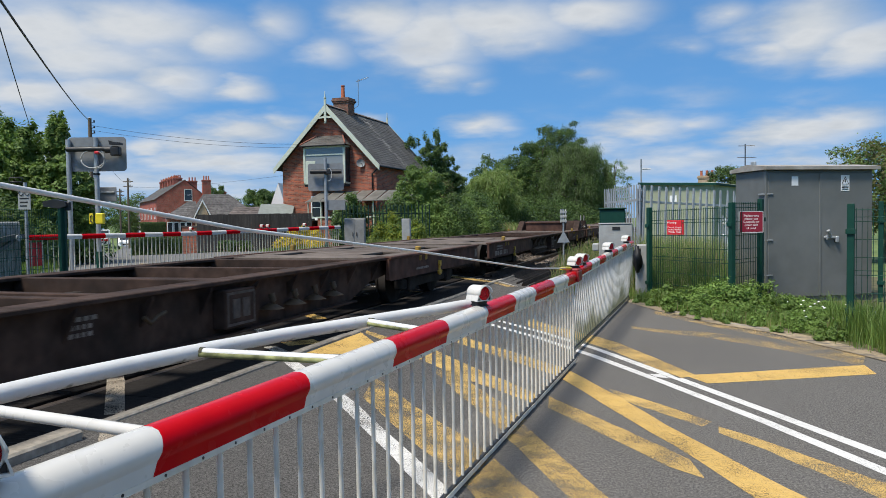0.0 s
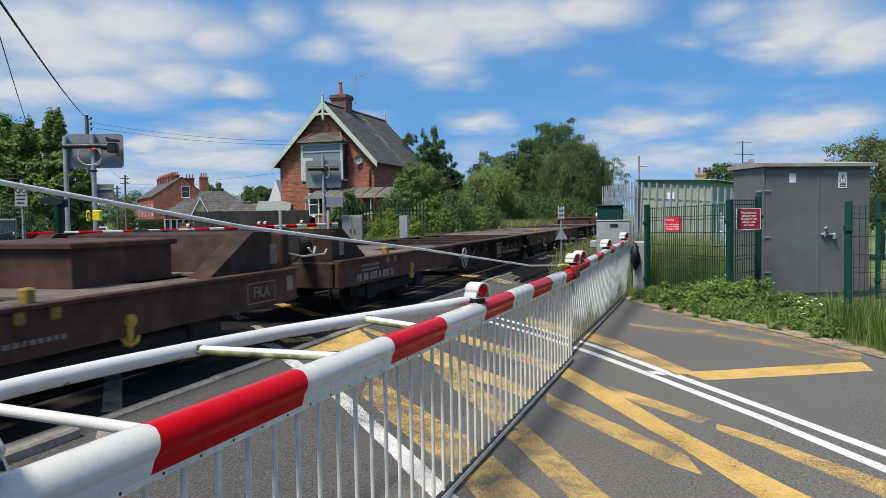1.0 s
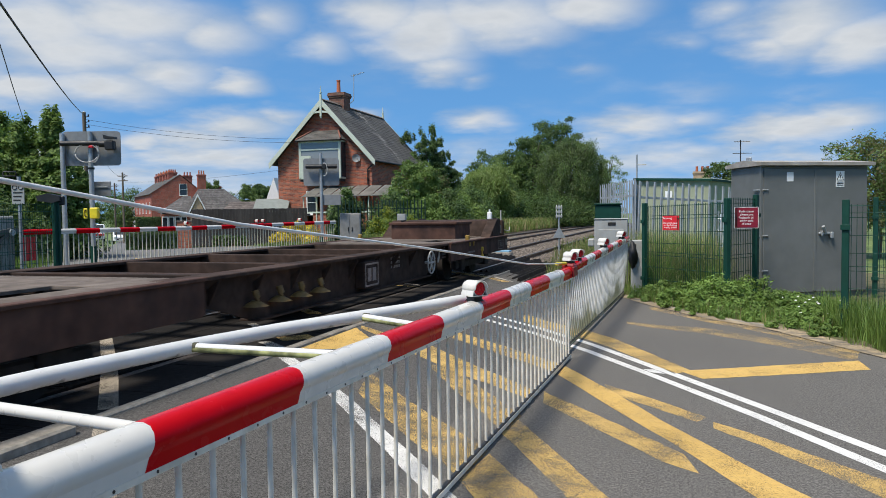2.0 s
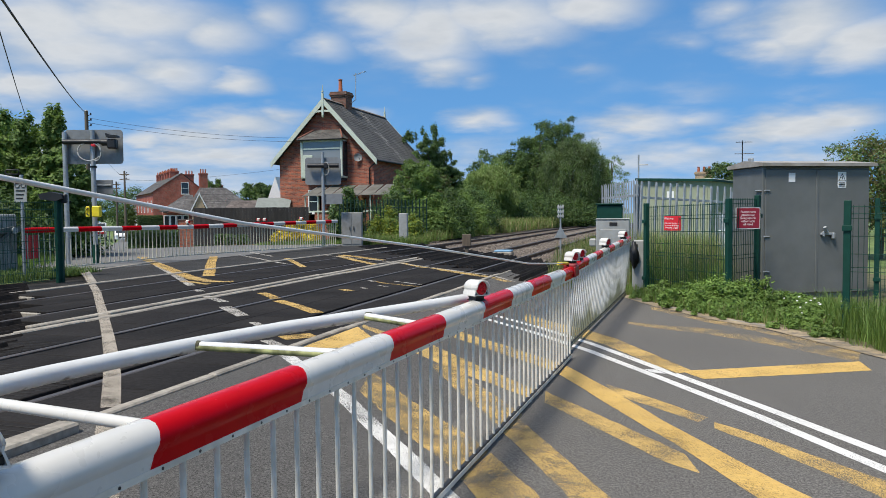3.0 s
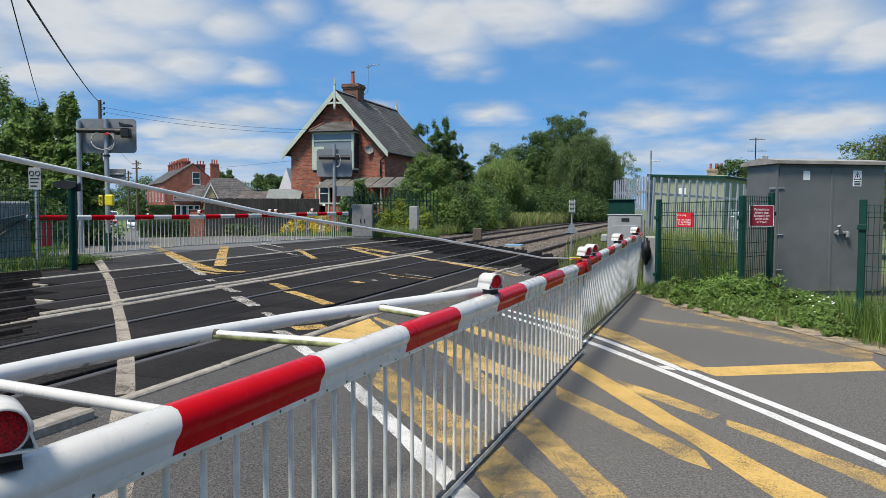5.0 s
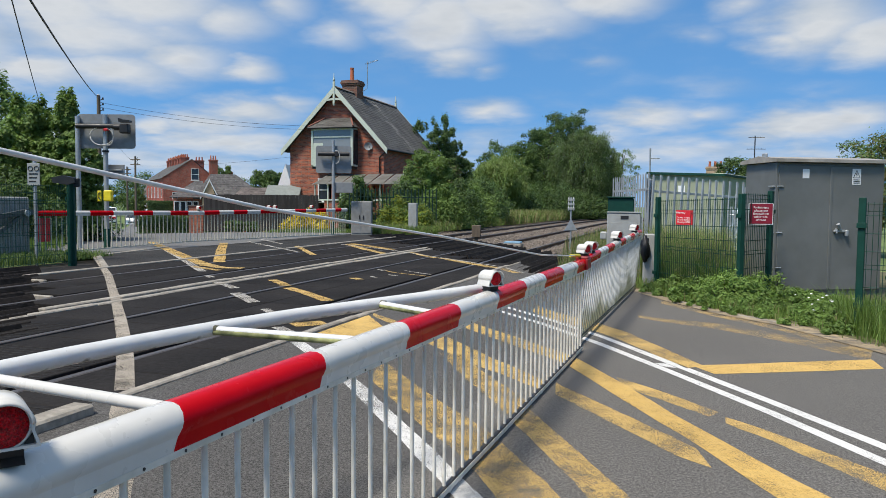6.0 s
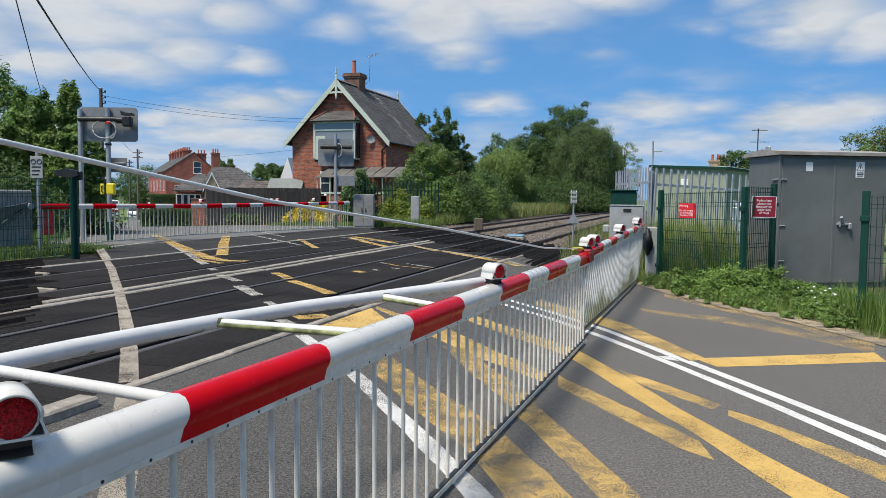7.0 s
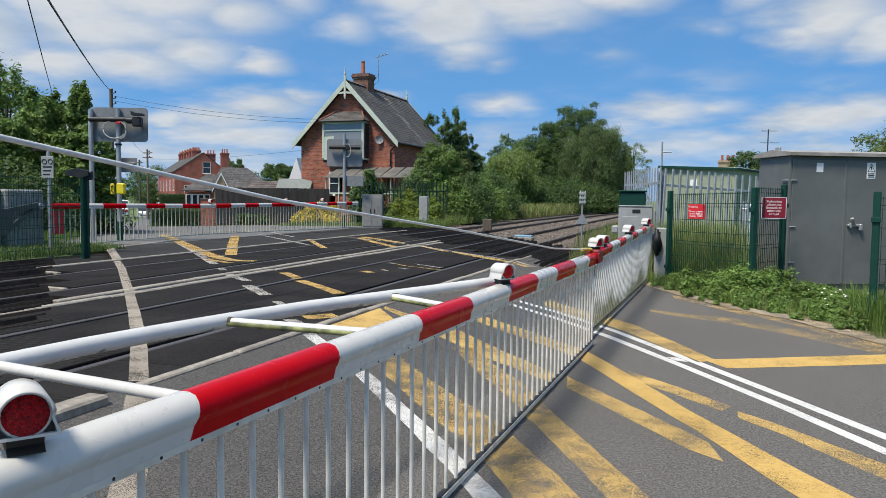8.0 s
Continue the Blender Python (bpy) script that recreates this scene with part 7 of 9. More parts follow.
def green_shed():
    s = thing("shed", (-1.36, 26.9, -0.3), "pale green clad railway equipment building with flat roof", "shed", rz=-18.0)
    W = 2.45
    part("body", box((0.0, 0.0, 0.0), (W, 6.4, 2.60), 0.02), M_GREEN_BLD, s)
    part("roof", prism([(-0.10, 2.60), (W + 0.10, 2.50), (W + 0.10, 2.57), (-0.10, 2.68)], -0.12, 6.5, "y"), M_GREEN, s, "dark green roof edge")
    for k in range(7):
        x = 0.2 + 0.35 * k
        part("cladding_rib", box((x, -0.015, 0.05), (x + 0.03, 0.0, 2.46)), M_GREEN_BLD, s)
    part("label_plate", box((0.98, -0.02, 1.98), (1.22, -0.016, 2.20)), M_SIGN_WHITE, s, "white label")
    part("aerial", tube((-0.06, 0.1, 0.0), (-0.06, 0.1, 3.5), 0.03, n=8), M_GALV, s, "grey pole")
    part("aerial_arm", tube((-0.06, 0.1, 3.15), (0.24, 0.2, 3.15), 0.02, n=8), M_GALV, s)


green_shed()


def tank():
    t = thing("water_tank", (0.95, 20.7, -0.2), "pale blue-grey cube tank behind the palisade fence", "tank", rz=-15)
    part("bottle", box((0, 0, 0.15), (1.0, 1.0, 1.35), 0.06), M_TANK, t)
    bm = bmesh.new()
    for z in (0.3, 0.6, 0.9, 1.2):
        for p, q in (((-0.03, -0.03), (1.03, -0.03)), ((-0.03, -0.03), (-0.03, 1.03))):
            add_tube(bm, (*p, z), (*q, z), 0.012, n=6)
    for k in range(5):
        add_tube(bm, (0.25 * k, -0.03, 0.05), (0.25 * k, -0.03, 1.4), 0.012, n=6)
        add_tube(bm, (-0.03, 0.25 * k, 0.05), (-0.03, 0.25 * k, 1.4), 0.012, n=6)
    part("cage", bm, M_GALV, t, "galvanised tube cage")
    part("pallet", box((-0.05, -0.05, 0.0), (1.05, 1.05, 0.14), 0.01), M_TIMBER, t)


M_TANK = material("pale_tank", (0.45, 0.52, 0.56), 0.5, vary=0.08)
tank()


def barrier_boxes():
    b = thing("control_box", (-1.55, 13.7, -0.2), "grey glassfibre barrier control box on the verge", "control box", rz=4)
    part("body", box((0, 0, 0), (0.60, 0.45, 1.27), 0.02), M_GREY_BOX, b)
    part("door", box((0.06, -0.012, 0.15), (0.54, 0.002, 1.10), 0.01), M_GREY_BOX, b)
    part("lid", box((-0.008, -0.010, 1.27), (0.608, 0.46, 1.29), 0.008), M_GREY_BOX, b)
    part("label_bar", box((0.24, -0.006, 1.16), (0.38, -0.001, 1.22)), M_BLACK, b, "small dark mark")
    part("side_box", box((-0.12, 0.1, 0.78), (0.0, 0.35, 0.92), 0.02), M_GREY_BOX, b)
    g = thing("green_cabinet", (-1.66, 15.0, -0.25), "dark green steel cabinet behind a grey box", "cabinet", rz=4)
    part("body", box((0, 0, 0), (0.50, 0.45, 1.60), 0.02), M_GREEN, g)
    part("lid", box((-0.02, -0.03, 1.60), (0.52, 0.48, 1.63), 0.01), M_GREEN, g)
    h = thing("boom_rest", (-0.86, 13.15, -0.2), "boom end rest with a black rubber cover", "boom rest", rz=0)
    part("post", box((-0.02, 0.0, 0.0), (0.20, 0.16, 0.92), 0.02), M_GREY_BOX, h)
    bm = bmesh.new()
    bmesh.ops.create_icosphere(bm, subdivisions=3, radius=1.0)
    for v in bm.verts:
        k = 1 + 0.55 * noise.noise(v.co * 2.6)
        v.co = Vector((0.02 + v.co.x * 0.07 * k, -0.03 + v.co.y * 0.09 * k, 0.66 + v.co.z * 0.22 * k))
    part("rubber_cover", bm, M_BLACK, h, "black rubber cover", smooth=True)


barrier_boxes()


def trackside_things():
    s = thing("marker_post", (-2.95, 19.0, -0.25), "white striped trackside marker on a slim post", "marker post", rz=12)
    part("post", tube((0, 0, -0.2), (0, 0, 1.66), 0.022, n=8), M_GALV, s)
    for k in range(3):
        part("stripe_plate", box((-0.085, -0.04, 1.34 + 0.11 * k), (0.085, -0.025, 1.40 + 0.11 * k), 0.004), M_GREY_BOX, s, "white bar")
    for x in (-0.07, 0.05):
        part("plate_batten", box((x, -0.024, 1.32), (x + 0.02, -0.018, 1.66), 0.0), M_SIGN_WHITE, s)
    part("triangle_plate", prism([(-0.16, 0.82), (0.16, 0.82), (0.0, 1.12)], -0.035, -0.024, "y"), M_GALV, s, "grey triangular plate")
    p = thing("stub_post", (-6.15, 21.7, -0.2), "short weathered timber post with a box head", "post", rz=10)
    part("post", box((-0.05, -0.05, -0.1), (0.05, 0.05, 0.55), 0.01), M_POLE, p)
    part("head", box((-0.13, -0.10, 0.42), (0.13, 0.10, 0.78), 0.015), M_POLE, p, "timber box head")
    t = thing("cable_box", (-5.15, 22.3, -0.06), "concrete trackside box with a blue lid", "trackside box", rz=4)
    part("base", box((-0.28, -0.30, -0.05), (0.28, 0.30, 0.10), 0.02), M_CONCRETE, t)
    part("lid", box((-0.25, -0.26, 0.10), (0.25, 0.26, 0.15), 0.015), M_BLUE, t, "faded blue lid")
    M_RELAY = material("weathered_grey_cabinet", (0.25, 0.25, 0.235), 0.65, vary=0.15, scale=6, coarse=1.2, stain=(0.15, 0.14, 0.12), stain_amount=0.6, stain_scale=2.5)
    c = thing("relay_cabinet", (-12.5, 26.6, -0.1), "pale grey two-door relay cabinet beside the far barrier", "cabinet", rz=20)
    part("body", box((0, 0, 0.08), (0.80, 0.5, 1.40), 0.02), M_RELAY, c)
    part("plinth", box((-0.05, -0.05, -0.1), (0.85, 0.55, 0.10), 0.01), M_CONCRETE, c)
    for i, x in enumerate((0.03, 0.42)):
        d = part("door", box((x, -0.014, 0.16), (x + 0.35, 0.002, 1.34), 0.008), M_RELAY, c)
        part("handle", box((x + (0.28 if i == 0 else 0.04), -0.04, 0.7), (x + (0.31 if i == 0 else 0.07), -0.014, 0.85), 0.005), M_BLACK, d, "black handle")
    g = thing("concrete_post", (-10.6, 28.4, -0.2), "square grey concrete post among shrubs", "post", rz=10)
    part("shaft", box((-0.17, -0.14, -0.1), (0.17, 0.14, 1.45), 0.02), M_GREY_BOX, g)


M_BLUE = material("faded_blue", (0.16, 0.30, 0.42), 0.6, vary=0.15)
trackside_things()


def board_fence(a, b, z0, z1, label):
    f = tagged(new("board_fence"), label, "board fence", "board fences")
    a, b = Vector((*a, 0)), Vector((*b, 0))
    d = b - a
    ln = d.length
    d.normalize()
    rot = Matrix.Rotation(math.atan2(d.y, d.x), 4, "Z")
    me = mesh_of("board", box((0, 0, z0 - 0.2), (0.135, 0.022, z1), 0.004), M_FENCE)
    n = int(ln / 0.14)
    for i in range(n):
        ob = new("board", me)
        ob.parent = f
        ob.matrix_basis = Matrix.Translation(a + d * (i * 0.14)) @ rot @ pose(0, 0, random.uniform(-0.015, 0.015), 0, 0, 6)
    bm = box((0, 0.03, z1 - 0.35), (ln, 0.09, z1 - 0.27))
    bm.transform(Matrix.Translation(a) @ rot)
    part("rail", bm, M_FENCE, f)


board_fence((-22.6, 31.5), (-17.15, 33.3), 0.0, 1.60, "black stained close board timber fence in front of the house")


def garden_wall():
    w = tagged(new("garden_wall"), "low red brick garden wall with stone coping", "garden wall")
    for (xa, ya), (xb, yb), top in (((-23.25, 31.2), (-22.65, 31.5), 1.0),):
        d = Vector((xb - xa, yb - ya, 0))
        m = Matrix.Translation((xa, ya, 0)) @ Matrix.Rotation(math.atan2(d.y, d.x), 4, "Z")
        part("brickwork", box((0, 0, -0.5), (d.length, 0.22, top), m=m), M_BRICK, w)
        part("coping", box((-0.03, -0.03, top), (d.length + 0.03, 0.25, top + 0.06), 0.01, m=m), M_TILE, w, "dark coping")


garden_wall()


M_RAILING = material("dark_green_railing", (0.004, 0.024, 0.017), 0.6, vary=0.15, spec=0.25)


def railing(a, b, z0, h, label):
    f = tagged(new("railing"), label, "railing")
    a, b = Vector((*a, z0)), Vector((*b, z0))
    d = b - a
    n = int(d.length / 0.16)
    for i in range(n + 1):
        p = a.lerp(b, i / n)
        bm = bmesh.new()
        add_box(bm, (p.x - 0.025, p.y - 0.01, z0 - 0.2), (p.x + 0.025, p.y + 0.01, z0 + h - 0.06))
        add_prism(bm, [(p.x - 0.025, z0 + h - 0.06), (p.x + 0.025, z0 + h - 0.06), (p.x, z0 + h)], p.y - 0.01, p.y + 0.01, "y")
        part("pale", bm, M_RAILING, f)
    for z in (0.4, h - 0.4):
        part("rail", tube(a + Vector((0, 0.03, z)), b + Vector((0, 0.03, z)), 0.025, n=6), M_RAILING, f)


railing((-14.4, 30.6), (-11.0, 32.6), -0.1, 2.0, "dark green palisade railing in front of shrubs")


def pole(at, h, label, cross=False):
    p = thing("telegraph_pole", at, label, "telegraph pole", "telegraph poles")
    part("shaft", tube((0, 0, -0.5), (0, 0, h), 0.13, 0.09, 10), M_POLE, p)
    part("cap", tube((0, 0, h), (0, 0, h + 0.05), 0.10, 0.04, 10), M_GALV, p)
    if cross:
        for z in (h - 0.4, h - 0.9):
            part("cross_arm", box((-0.6, -0.05, z), (0.6, 0.05, z + 0.09), 0.01), M_POLE, p)
    bm = bmesh.new()
    for k in range(3):
        add_tube(bm, (0.09, 0, h - 0.25 - 0.28 * k), (0.30, 0, h - 0.20 - 0.28 * k), 0.02, n=6)
        add_tube(bm, (0.28, 0, h - 0.24 - 0.28 * k), (0.28, 0, h - 0.12 - 0.28 * k), 0.04, n=8)
    part("insulators", bm, M_BLACK, p)


pole((-29.6, 32.4, -0.6), 7.35, "tall wooden telegraph pole carrying cables")
pole((-55.4, 66.2, -1.4), 7.4, "distant wooden telegraph pole with cross arms", True)
pole((-66.7, 78.3, -1.6), 7.2, "distant wooden telegraph pole with cross arms", True)


def wire(a, b, sag, r, label):
    a, b = Vector(a), Vector(b)
    bm = bmesh.new()
    add_path(bm, [a.lerp(b, t) - Vector((0, 0, sag * 4 * t * (1 - t))) for t in (i / 20 for i in range(21))], r, 5)
    tagged(part("cable", bm, M_BLACK), label, "cable", "overhead cables")


wire((-29.60, 32.40, 6.62), (-1.06, -0.85, 2.98), 0.22, 0.016, "thick black overhead cable to the telegraph pole")
wire((-21.60, 20.79, 4.42), (-5.21, 4.08, 3.74), 0.08, 0.009, "thin black overhead cable among the trees")
wire((-29.6, 32.4, 6.4), (-20.9, 39.3, 5.65), 0.25, 0.008, "thin overhead cable from pole to house")
wire((-29.6, 32.4, 6.15), (-20.9, 39.3, 5.45), 0.25, 0.008, "thin overhead cable from pole to house")
wire((-29.6, 32.4, 5.9), (-55.4, 66.2, 5.5), 0.6, 0.010, "thin overhead cable between telegraph poles")
wire((-55.4, 66.2, 5.0), (-20.0, 41.0, 4.3), 0.3, 0.008, "thin overhead cable to the house")


# ---- the village beyond ----
M_STONE = material("tan_stone", (0.42, 0.31, 0.20), 0.85, vary=0.2, scale=5)
def terrace():
    h = thing("terrace_house", (-81.1, 110.3, -2.8), "orange-red brick Victorian terrace with many chimneys", "house", rz=45.5)
    X0, X1, L, ze, za = -4.1, 4.1, 23.0, 8.5, 11.3
    # gable end towards the crossing, a long row behind it
    bm = bmesh.new()
    add_prism(bm, [(X0, -1), (X1, -1), (X1, ze), (0.6, za), (X0, ze - 0.3)], 0.0, L, "y")
    part("wall", bm, M_BRICK_FAR, h, "orange-red brick gable and row")
    for xa, zz in ((X0 - 0.3, ze - 0.55), (X1 + 0.3, ze - 0.25)):
        roof_slope("roof", h, M_SLATE, (xa, -0.1, zz), (xa, L + 0.1, zz), (0.6, L + 0.1, za + 0.06), (0.6, -0.1, za + 0.06), 12, 30, 0.05, "grey slate roof")
    for y in (6.5, 9.6, 12.8, 16.0, 19.2, 22.4):
        chimney(h, 0.4, y, 10.4, 12.1, 1.5, 0.9, (-0.5, -0.17, 0.17, 0.5), M_BRICK_FAR, 0.5)
    chimney(h, 2.7, 5.0, 9.0, 11.5, 1.5, 0.8, (-0.5, 0.0, 0.5), M_BRICK_FAR, 0.6)
    chimney(h, 4.1, -0.3, 5.0, 11.4, 1.35, 0.8, (-0.4, 0.0, 0.4), M_BRICK_FAR, 0.7)
    # lower rear part with a parapet
    part("wall", box((X1 + 0.02, 4.0, -1), (9.2, 9.0, 7.6)), M_BRICK_FAR, h, "orange-red brick rear wing")
    part("coping", box((X1 + 0.02, 3.9, 7.6), (9.3, 9.1, 7.75)), M_TILE, h)
    chimney(h, 8.0, 5.0, 7.2, 9.6, 1.0, 0.8, (0.0,), M_BRICK_FAR, 0.6)
    window(h, (1.1, -0.04, 7.8), 1.3, 2.0, M_TRIM_WHITE, bars=(1, 2))
    window(h, (1.2, -0.04, 5.0), 0.8, 0.8, M_TRIM_WHITE)
    window(h, (-2.2, -0.04, 4.2), 0.9, 1.5, M_TRIM_WHITE, bars=(1, 2))
    for k in range(5):
        window(h, (X0 - 0.03, 2.0 + 4.4 * k, 4.8), 1.0, 1.9, M_TRIM_WHITE, -90, (1, 2))
        window(h, (X0 - 0.03, 2.0 + 4.4 * k, 0.6), 1.6, 1.9, M_TRIM_WHITE, -90, (2, 1))
        part("bay", box((X0 - 1.0, 1.0 + 4.4 * k, -1.0), (X0, 3.0 + 4.4 * k, 2.7), 0.05), M_TRIM_WHITE, h, "white painted bay")


def bungalow():
    h = thing("bungalow", (-35.6, 50.6, -1.0), "low bungalow with grey tiled roof and a small porch gable", "bungalow", rz=38)
    part("wall", box((-2.6, 0.0, -0.5), (4.2, 6.0, 2.5)), M_BRICK, h, "brown brick wall")
    e = 2.45
    roof_slope("roof", h, M_TILE_GREY, (-1.2, -0.4, e), (4.6, -0.4, e), (2.3, 3.0, 4.5), (0.3, 3.0, 4.5), 14, 26, 0.03, "grey tiled roof")
    roof_slope("roof", h, M_TILE_GREY, (4.6, -0.4, e), (4.6, 6.4, e), (2.3, 3.0, 4.5), (2.3, 3.0, 4.5), 14, 20, 0.03, "grey tiled roof")
    roof_slope("roof", h, M_TILE_GREY, (-2.9, -0.5, 2.55), (-0.3, -0.5, 2.55), (-0.3, 2.4, 3.9), (-0.9, 2.4, 3.9), 8, 10, 0.03, "grey tiled roof")
    bm = bmesh.new()
    add_prism(bm, [(-0.5, -0.5), (0.55, -0.5), (0.55, 2.5), (0.02, 3.85), (-0.5, 2.5)], -0.9, 1.4, "y")
    part("porch_wall", bm, M_STONE, h, "tan brick porch gable")
    for sx in (-1, 1):
        part("porch_barge", prism([(0.02, 4.02), (0.02, 3.82), (0.02 + sx * 0.68, 2.42), (0.02 + sx * 0.68, 2.62)], -1.0, -0.9, "y"), M_TRIM_WHITE, h, "white bargeboard")
        roof_slope("porch_roof", h, M_TILE_GREY, (0.02 + sx * 0.7, -0.9, 2.5), (0.02 + sx * 0.7, 1.6, 2.5), (0.02, 1.6, 3.98), (0.02, -0.9, 3.98), 8, 8, 0.03, "grey tiled porch roof")
    for k in range(4):
        window(h, (-2.35 + 0.46 * k, -0.05, 1.35), 0.44, 0.95, M_TRIM_WHITE)
    g = thing("garage", (-29.4, 44.4, -0.7), "low garage with a dark tiled roof", "garage", rz=20)
    part("wall", box((0, 0, -0.5), (5.2, 4.0, 1.9)), M_BRICK_FAR, g)
    roof_slope("roof", g, M_TILE, (-0.3, -0.3, 1.85), (5.4, -0.3, 1.85), (5.0, 2.0, 2.95), (0.2, 2.0, 2.95), 8, 16, 0.03, "dark tiled roof")
    s = thing("garden_shed", (-22.6, 38.6, -0.4), "small shed with pale green felt roof", "shed", rz=18)
    part("wall", box((-0.7, 0, -0.2), (1.1, 2.0, 1.9)), M_FENCE, s)
    bm = bmesh.new()
    add_prism(bm, [(-0.15, 1.85), (2.1, 1.85), (1.0, 2.65)], -0.8, 1.2, "x")
    part("roof", bm, M_FELT, s, "pale grey-green felt roof")
    w = thing("white_cottage", (-27.9, 48.4, -0.6), "white gabled outbuilding with a red chimney", "cottage", rz=12)
    bm = bmesh.new()
    add_prism(bm, [(-0.55, -0.5), (0.9, -0.5), (0.9, 2.4), (0.25, 4.6), (-0.55, 2.4)], 0, 3.0, "y")
    part("wall", bm, M_TRIM_WHITE, w, "white rendered gable")


M_TILE_GREY = material("grey_roof_tile", (0.083, 0.078, 0.076), 0.85, vary=0.3, scale=4, coarse=0.8, island=0.25)
M_FELT = material("roof_felt", (0.19, 0.21, 0.195), 0.8, vary=0.1, scale=6)
terrace()
bungalow()


def far_houses():
    for i, (x, y, w) in enumerate(((-96, 122, 9), (-108, 132, 10), (-90, 128, 8))):
        h = thing("village_house", (x, y, -1.8), "distant pale village house with a tiled roof", "house", "village houses", rz=15 + 10 * i)
        part("wall", box((0, 0, -1), (w, 6, 4.6)), M_BRICK_FAR if i != 1 else M_TRIM_WHITE, h)
        roof_slope("roof", h, M_TILE, (-0.3, -0.3, 4.5), (w + 0.3, -0.3, 4.5), (w, 3, 6.8), (0, 3, 6.8), 8, 14, 0.05, "brown tiled roof")
        for k in range(3):
            window(h, (1.5 + k * (w - 3) / 2, -0.05, 2.9), 1.0, 1.2, M_TRIM_WHITE)
            window(h, (1.5 + k * (w - 3) / 2, -0.05, 0.6), 1.0, 1.3, M_TRIM_WHITE)
    h = thing("distant_house", (1.4, 75.0, -0.3), "distant house with pale brick chimneys beyond the sheds", "house", rz=-5)
    part("wall", box((0, 0, -1), (6, 6, 2.8)), M_STONE, h)
    roof_slope("roof", h, M_TILE, (-0.3, -0.3, 2.7), (6.3, -0.3, 2.7), (6, 3, 4.2), (0, 3, 4.2), 8, 14, 0.05, "brown tiled roof")
    chimney(h, 0.9, 3.0, 3.5, 5.4, 1.6, 0.7, (-0.5, 0.0, 0.5), M_STONE, 0.5)
    g = thing("stone_cottage", (2.4, 38.0, -0.3), "cottage with a tan stone gable behind the palisade", "cottage", rz=-8)
    bm = bmesh.new()
    add_prism(bm, [(-0.9, -0.5), (0.9, -0.5), (0.9, 1.9), (0.0, 2.9), (-0.9, 1.9)], 0, 4.0, "y")
    part("wall", bm, M_STONE, g, "tan stone gable")
    bm = bmesh.new()
    add_tube(bm, (0.42, 0.56, 2.2), (0.42, 0.56, 4.87), 0.025, n=6)
    for z, h in ((4.80, 0.42), (4.25, 0.5)):
        add_tube(bm, (0.42 - h * 0.7, 0.56, z), (0.42 + h, 0.56, z - 0.02), 0.016, n=6)
        for k in range(5):
            x = 0.42 - h * 0.6 + 0.3 * h * k
            add_tube(bm, (x, 0.36, z), (x, 0.76, z), 0.010, n=5)
    part("aerial", bm, M_BLACK, g, "dark television aerial")


far_houses()


def car(at, rz, paint, label, van=False):
    c = thing("car" if not van else "van", at, label, "car" if not van else "van", rz=rz)
    H = 1.48 if not van else 2.1
    L2, W2 = 2.05, 0.86
    bm = bmesh.new()
    if van:
        o = [(-2.3, 0.35), (2.3, 0.35), (2.3, 2.05), (-1.3, 2.1), (-1.9, 1.25), (-2.3, 1.05)]
    else:
        o = [(-L2, 0.32), (L2, 0.32), (L2, 0.85), (1.75, 0.98), (1.45, H), (-0.35, H), (-1.05, 0.98), (-1.95, 0.80)]
    add_prism(bm, o, -W2, W2, "x")
    bmesh.ops.bevel(bm, geom=bm.edges[:], offset=0.07, segments=2, affect="EDGES")
    part("body", bm, paint, c)
    bm = bmesh.new()
    if van:
        add_prism(bm, [(-1.87, 1.30), (-1.36, 2.0), (-1.40, 2.02), (-1.93, 1.30)], -0.75, 0.75, "x")
    else:
        add_prism(bm, [(-1.02, 1.0), (-0.40, H - 0.06), (-0.45, H - 0.04), (-1.09, 1.0)], -0.72, 0.72, "x")
    part("windscreen", bm, M_GLASS, c, "dark windscreen")
    for s in (-1, 1):
        for y in (-1.3, 1.3):
            wl = part("wheel", tube((s * 0.72, y, 0.31), (s * 0.88, y, 0.31), 0.31, n=16), M_BLACK, c)
            part("rim", tube((s * 0.875, y, 0.31), (s * 0.89, y, 0.31), 0.18, n=12), M_GALV, wl)
        part("headlight", box((s * 0.62 - 0.16, -L2 - (0.28 if van else 0.02), 0.68), (s * 0.62 + 0.16, -L2 + 0.1, 0.84), 0.03), M_SIGN_WHITE, c, "clear headlight")
    part("grille", box((-0.5, -L2 - (0.3 if van else 0.02), 0.45), (0.5, -L2 + 0.05, 0.62), 0.02), M_BLACK, c, "dark grille")
    part("number_plate", box((-0.26, -L2 - (0.31 if van else 0.035), 0.40), (0.26, -L2, 0.50)), M_SIGN_WHITE, c)
    if van:
        part("livery_band", box((-W2 - 0.006, -1.2, 1.0), (W2 + 0.006, 2.25, 1.35)), M_YELLOW_PLASTIC, c, "yellow band")
        part("livery_bonnet", box((-0.8, -2.34, 0.75), (0.8, -2.25, 1.0), 0.01), M_SIGN_RED, c, "red stripe")
        part("roof_sign", box((-0.3, -1.1, 2.08), (0.3, -0.8, 2.24), 0.03), M_BLUE, c, "blue roof light")


car((-58.6, 69.6, ground_z(-58.6, 69.6)), 40, M_SIGN_WHITE, "white car waiting on the far road")
car((-66.5, 74.8, ground_z(-66.5, 74.8)), 40, M_SIGN_WHITE, "white van with coloured stripes on the far road", True)

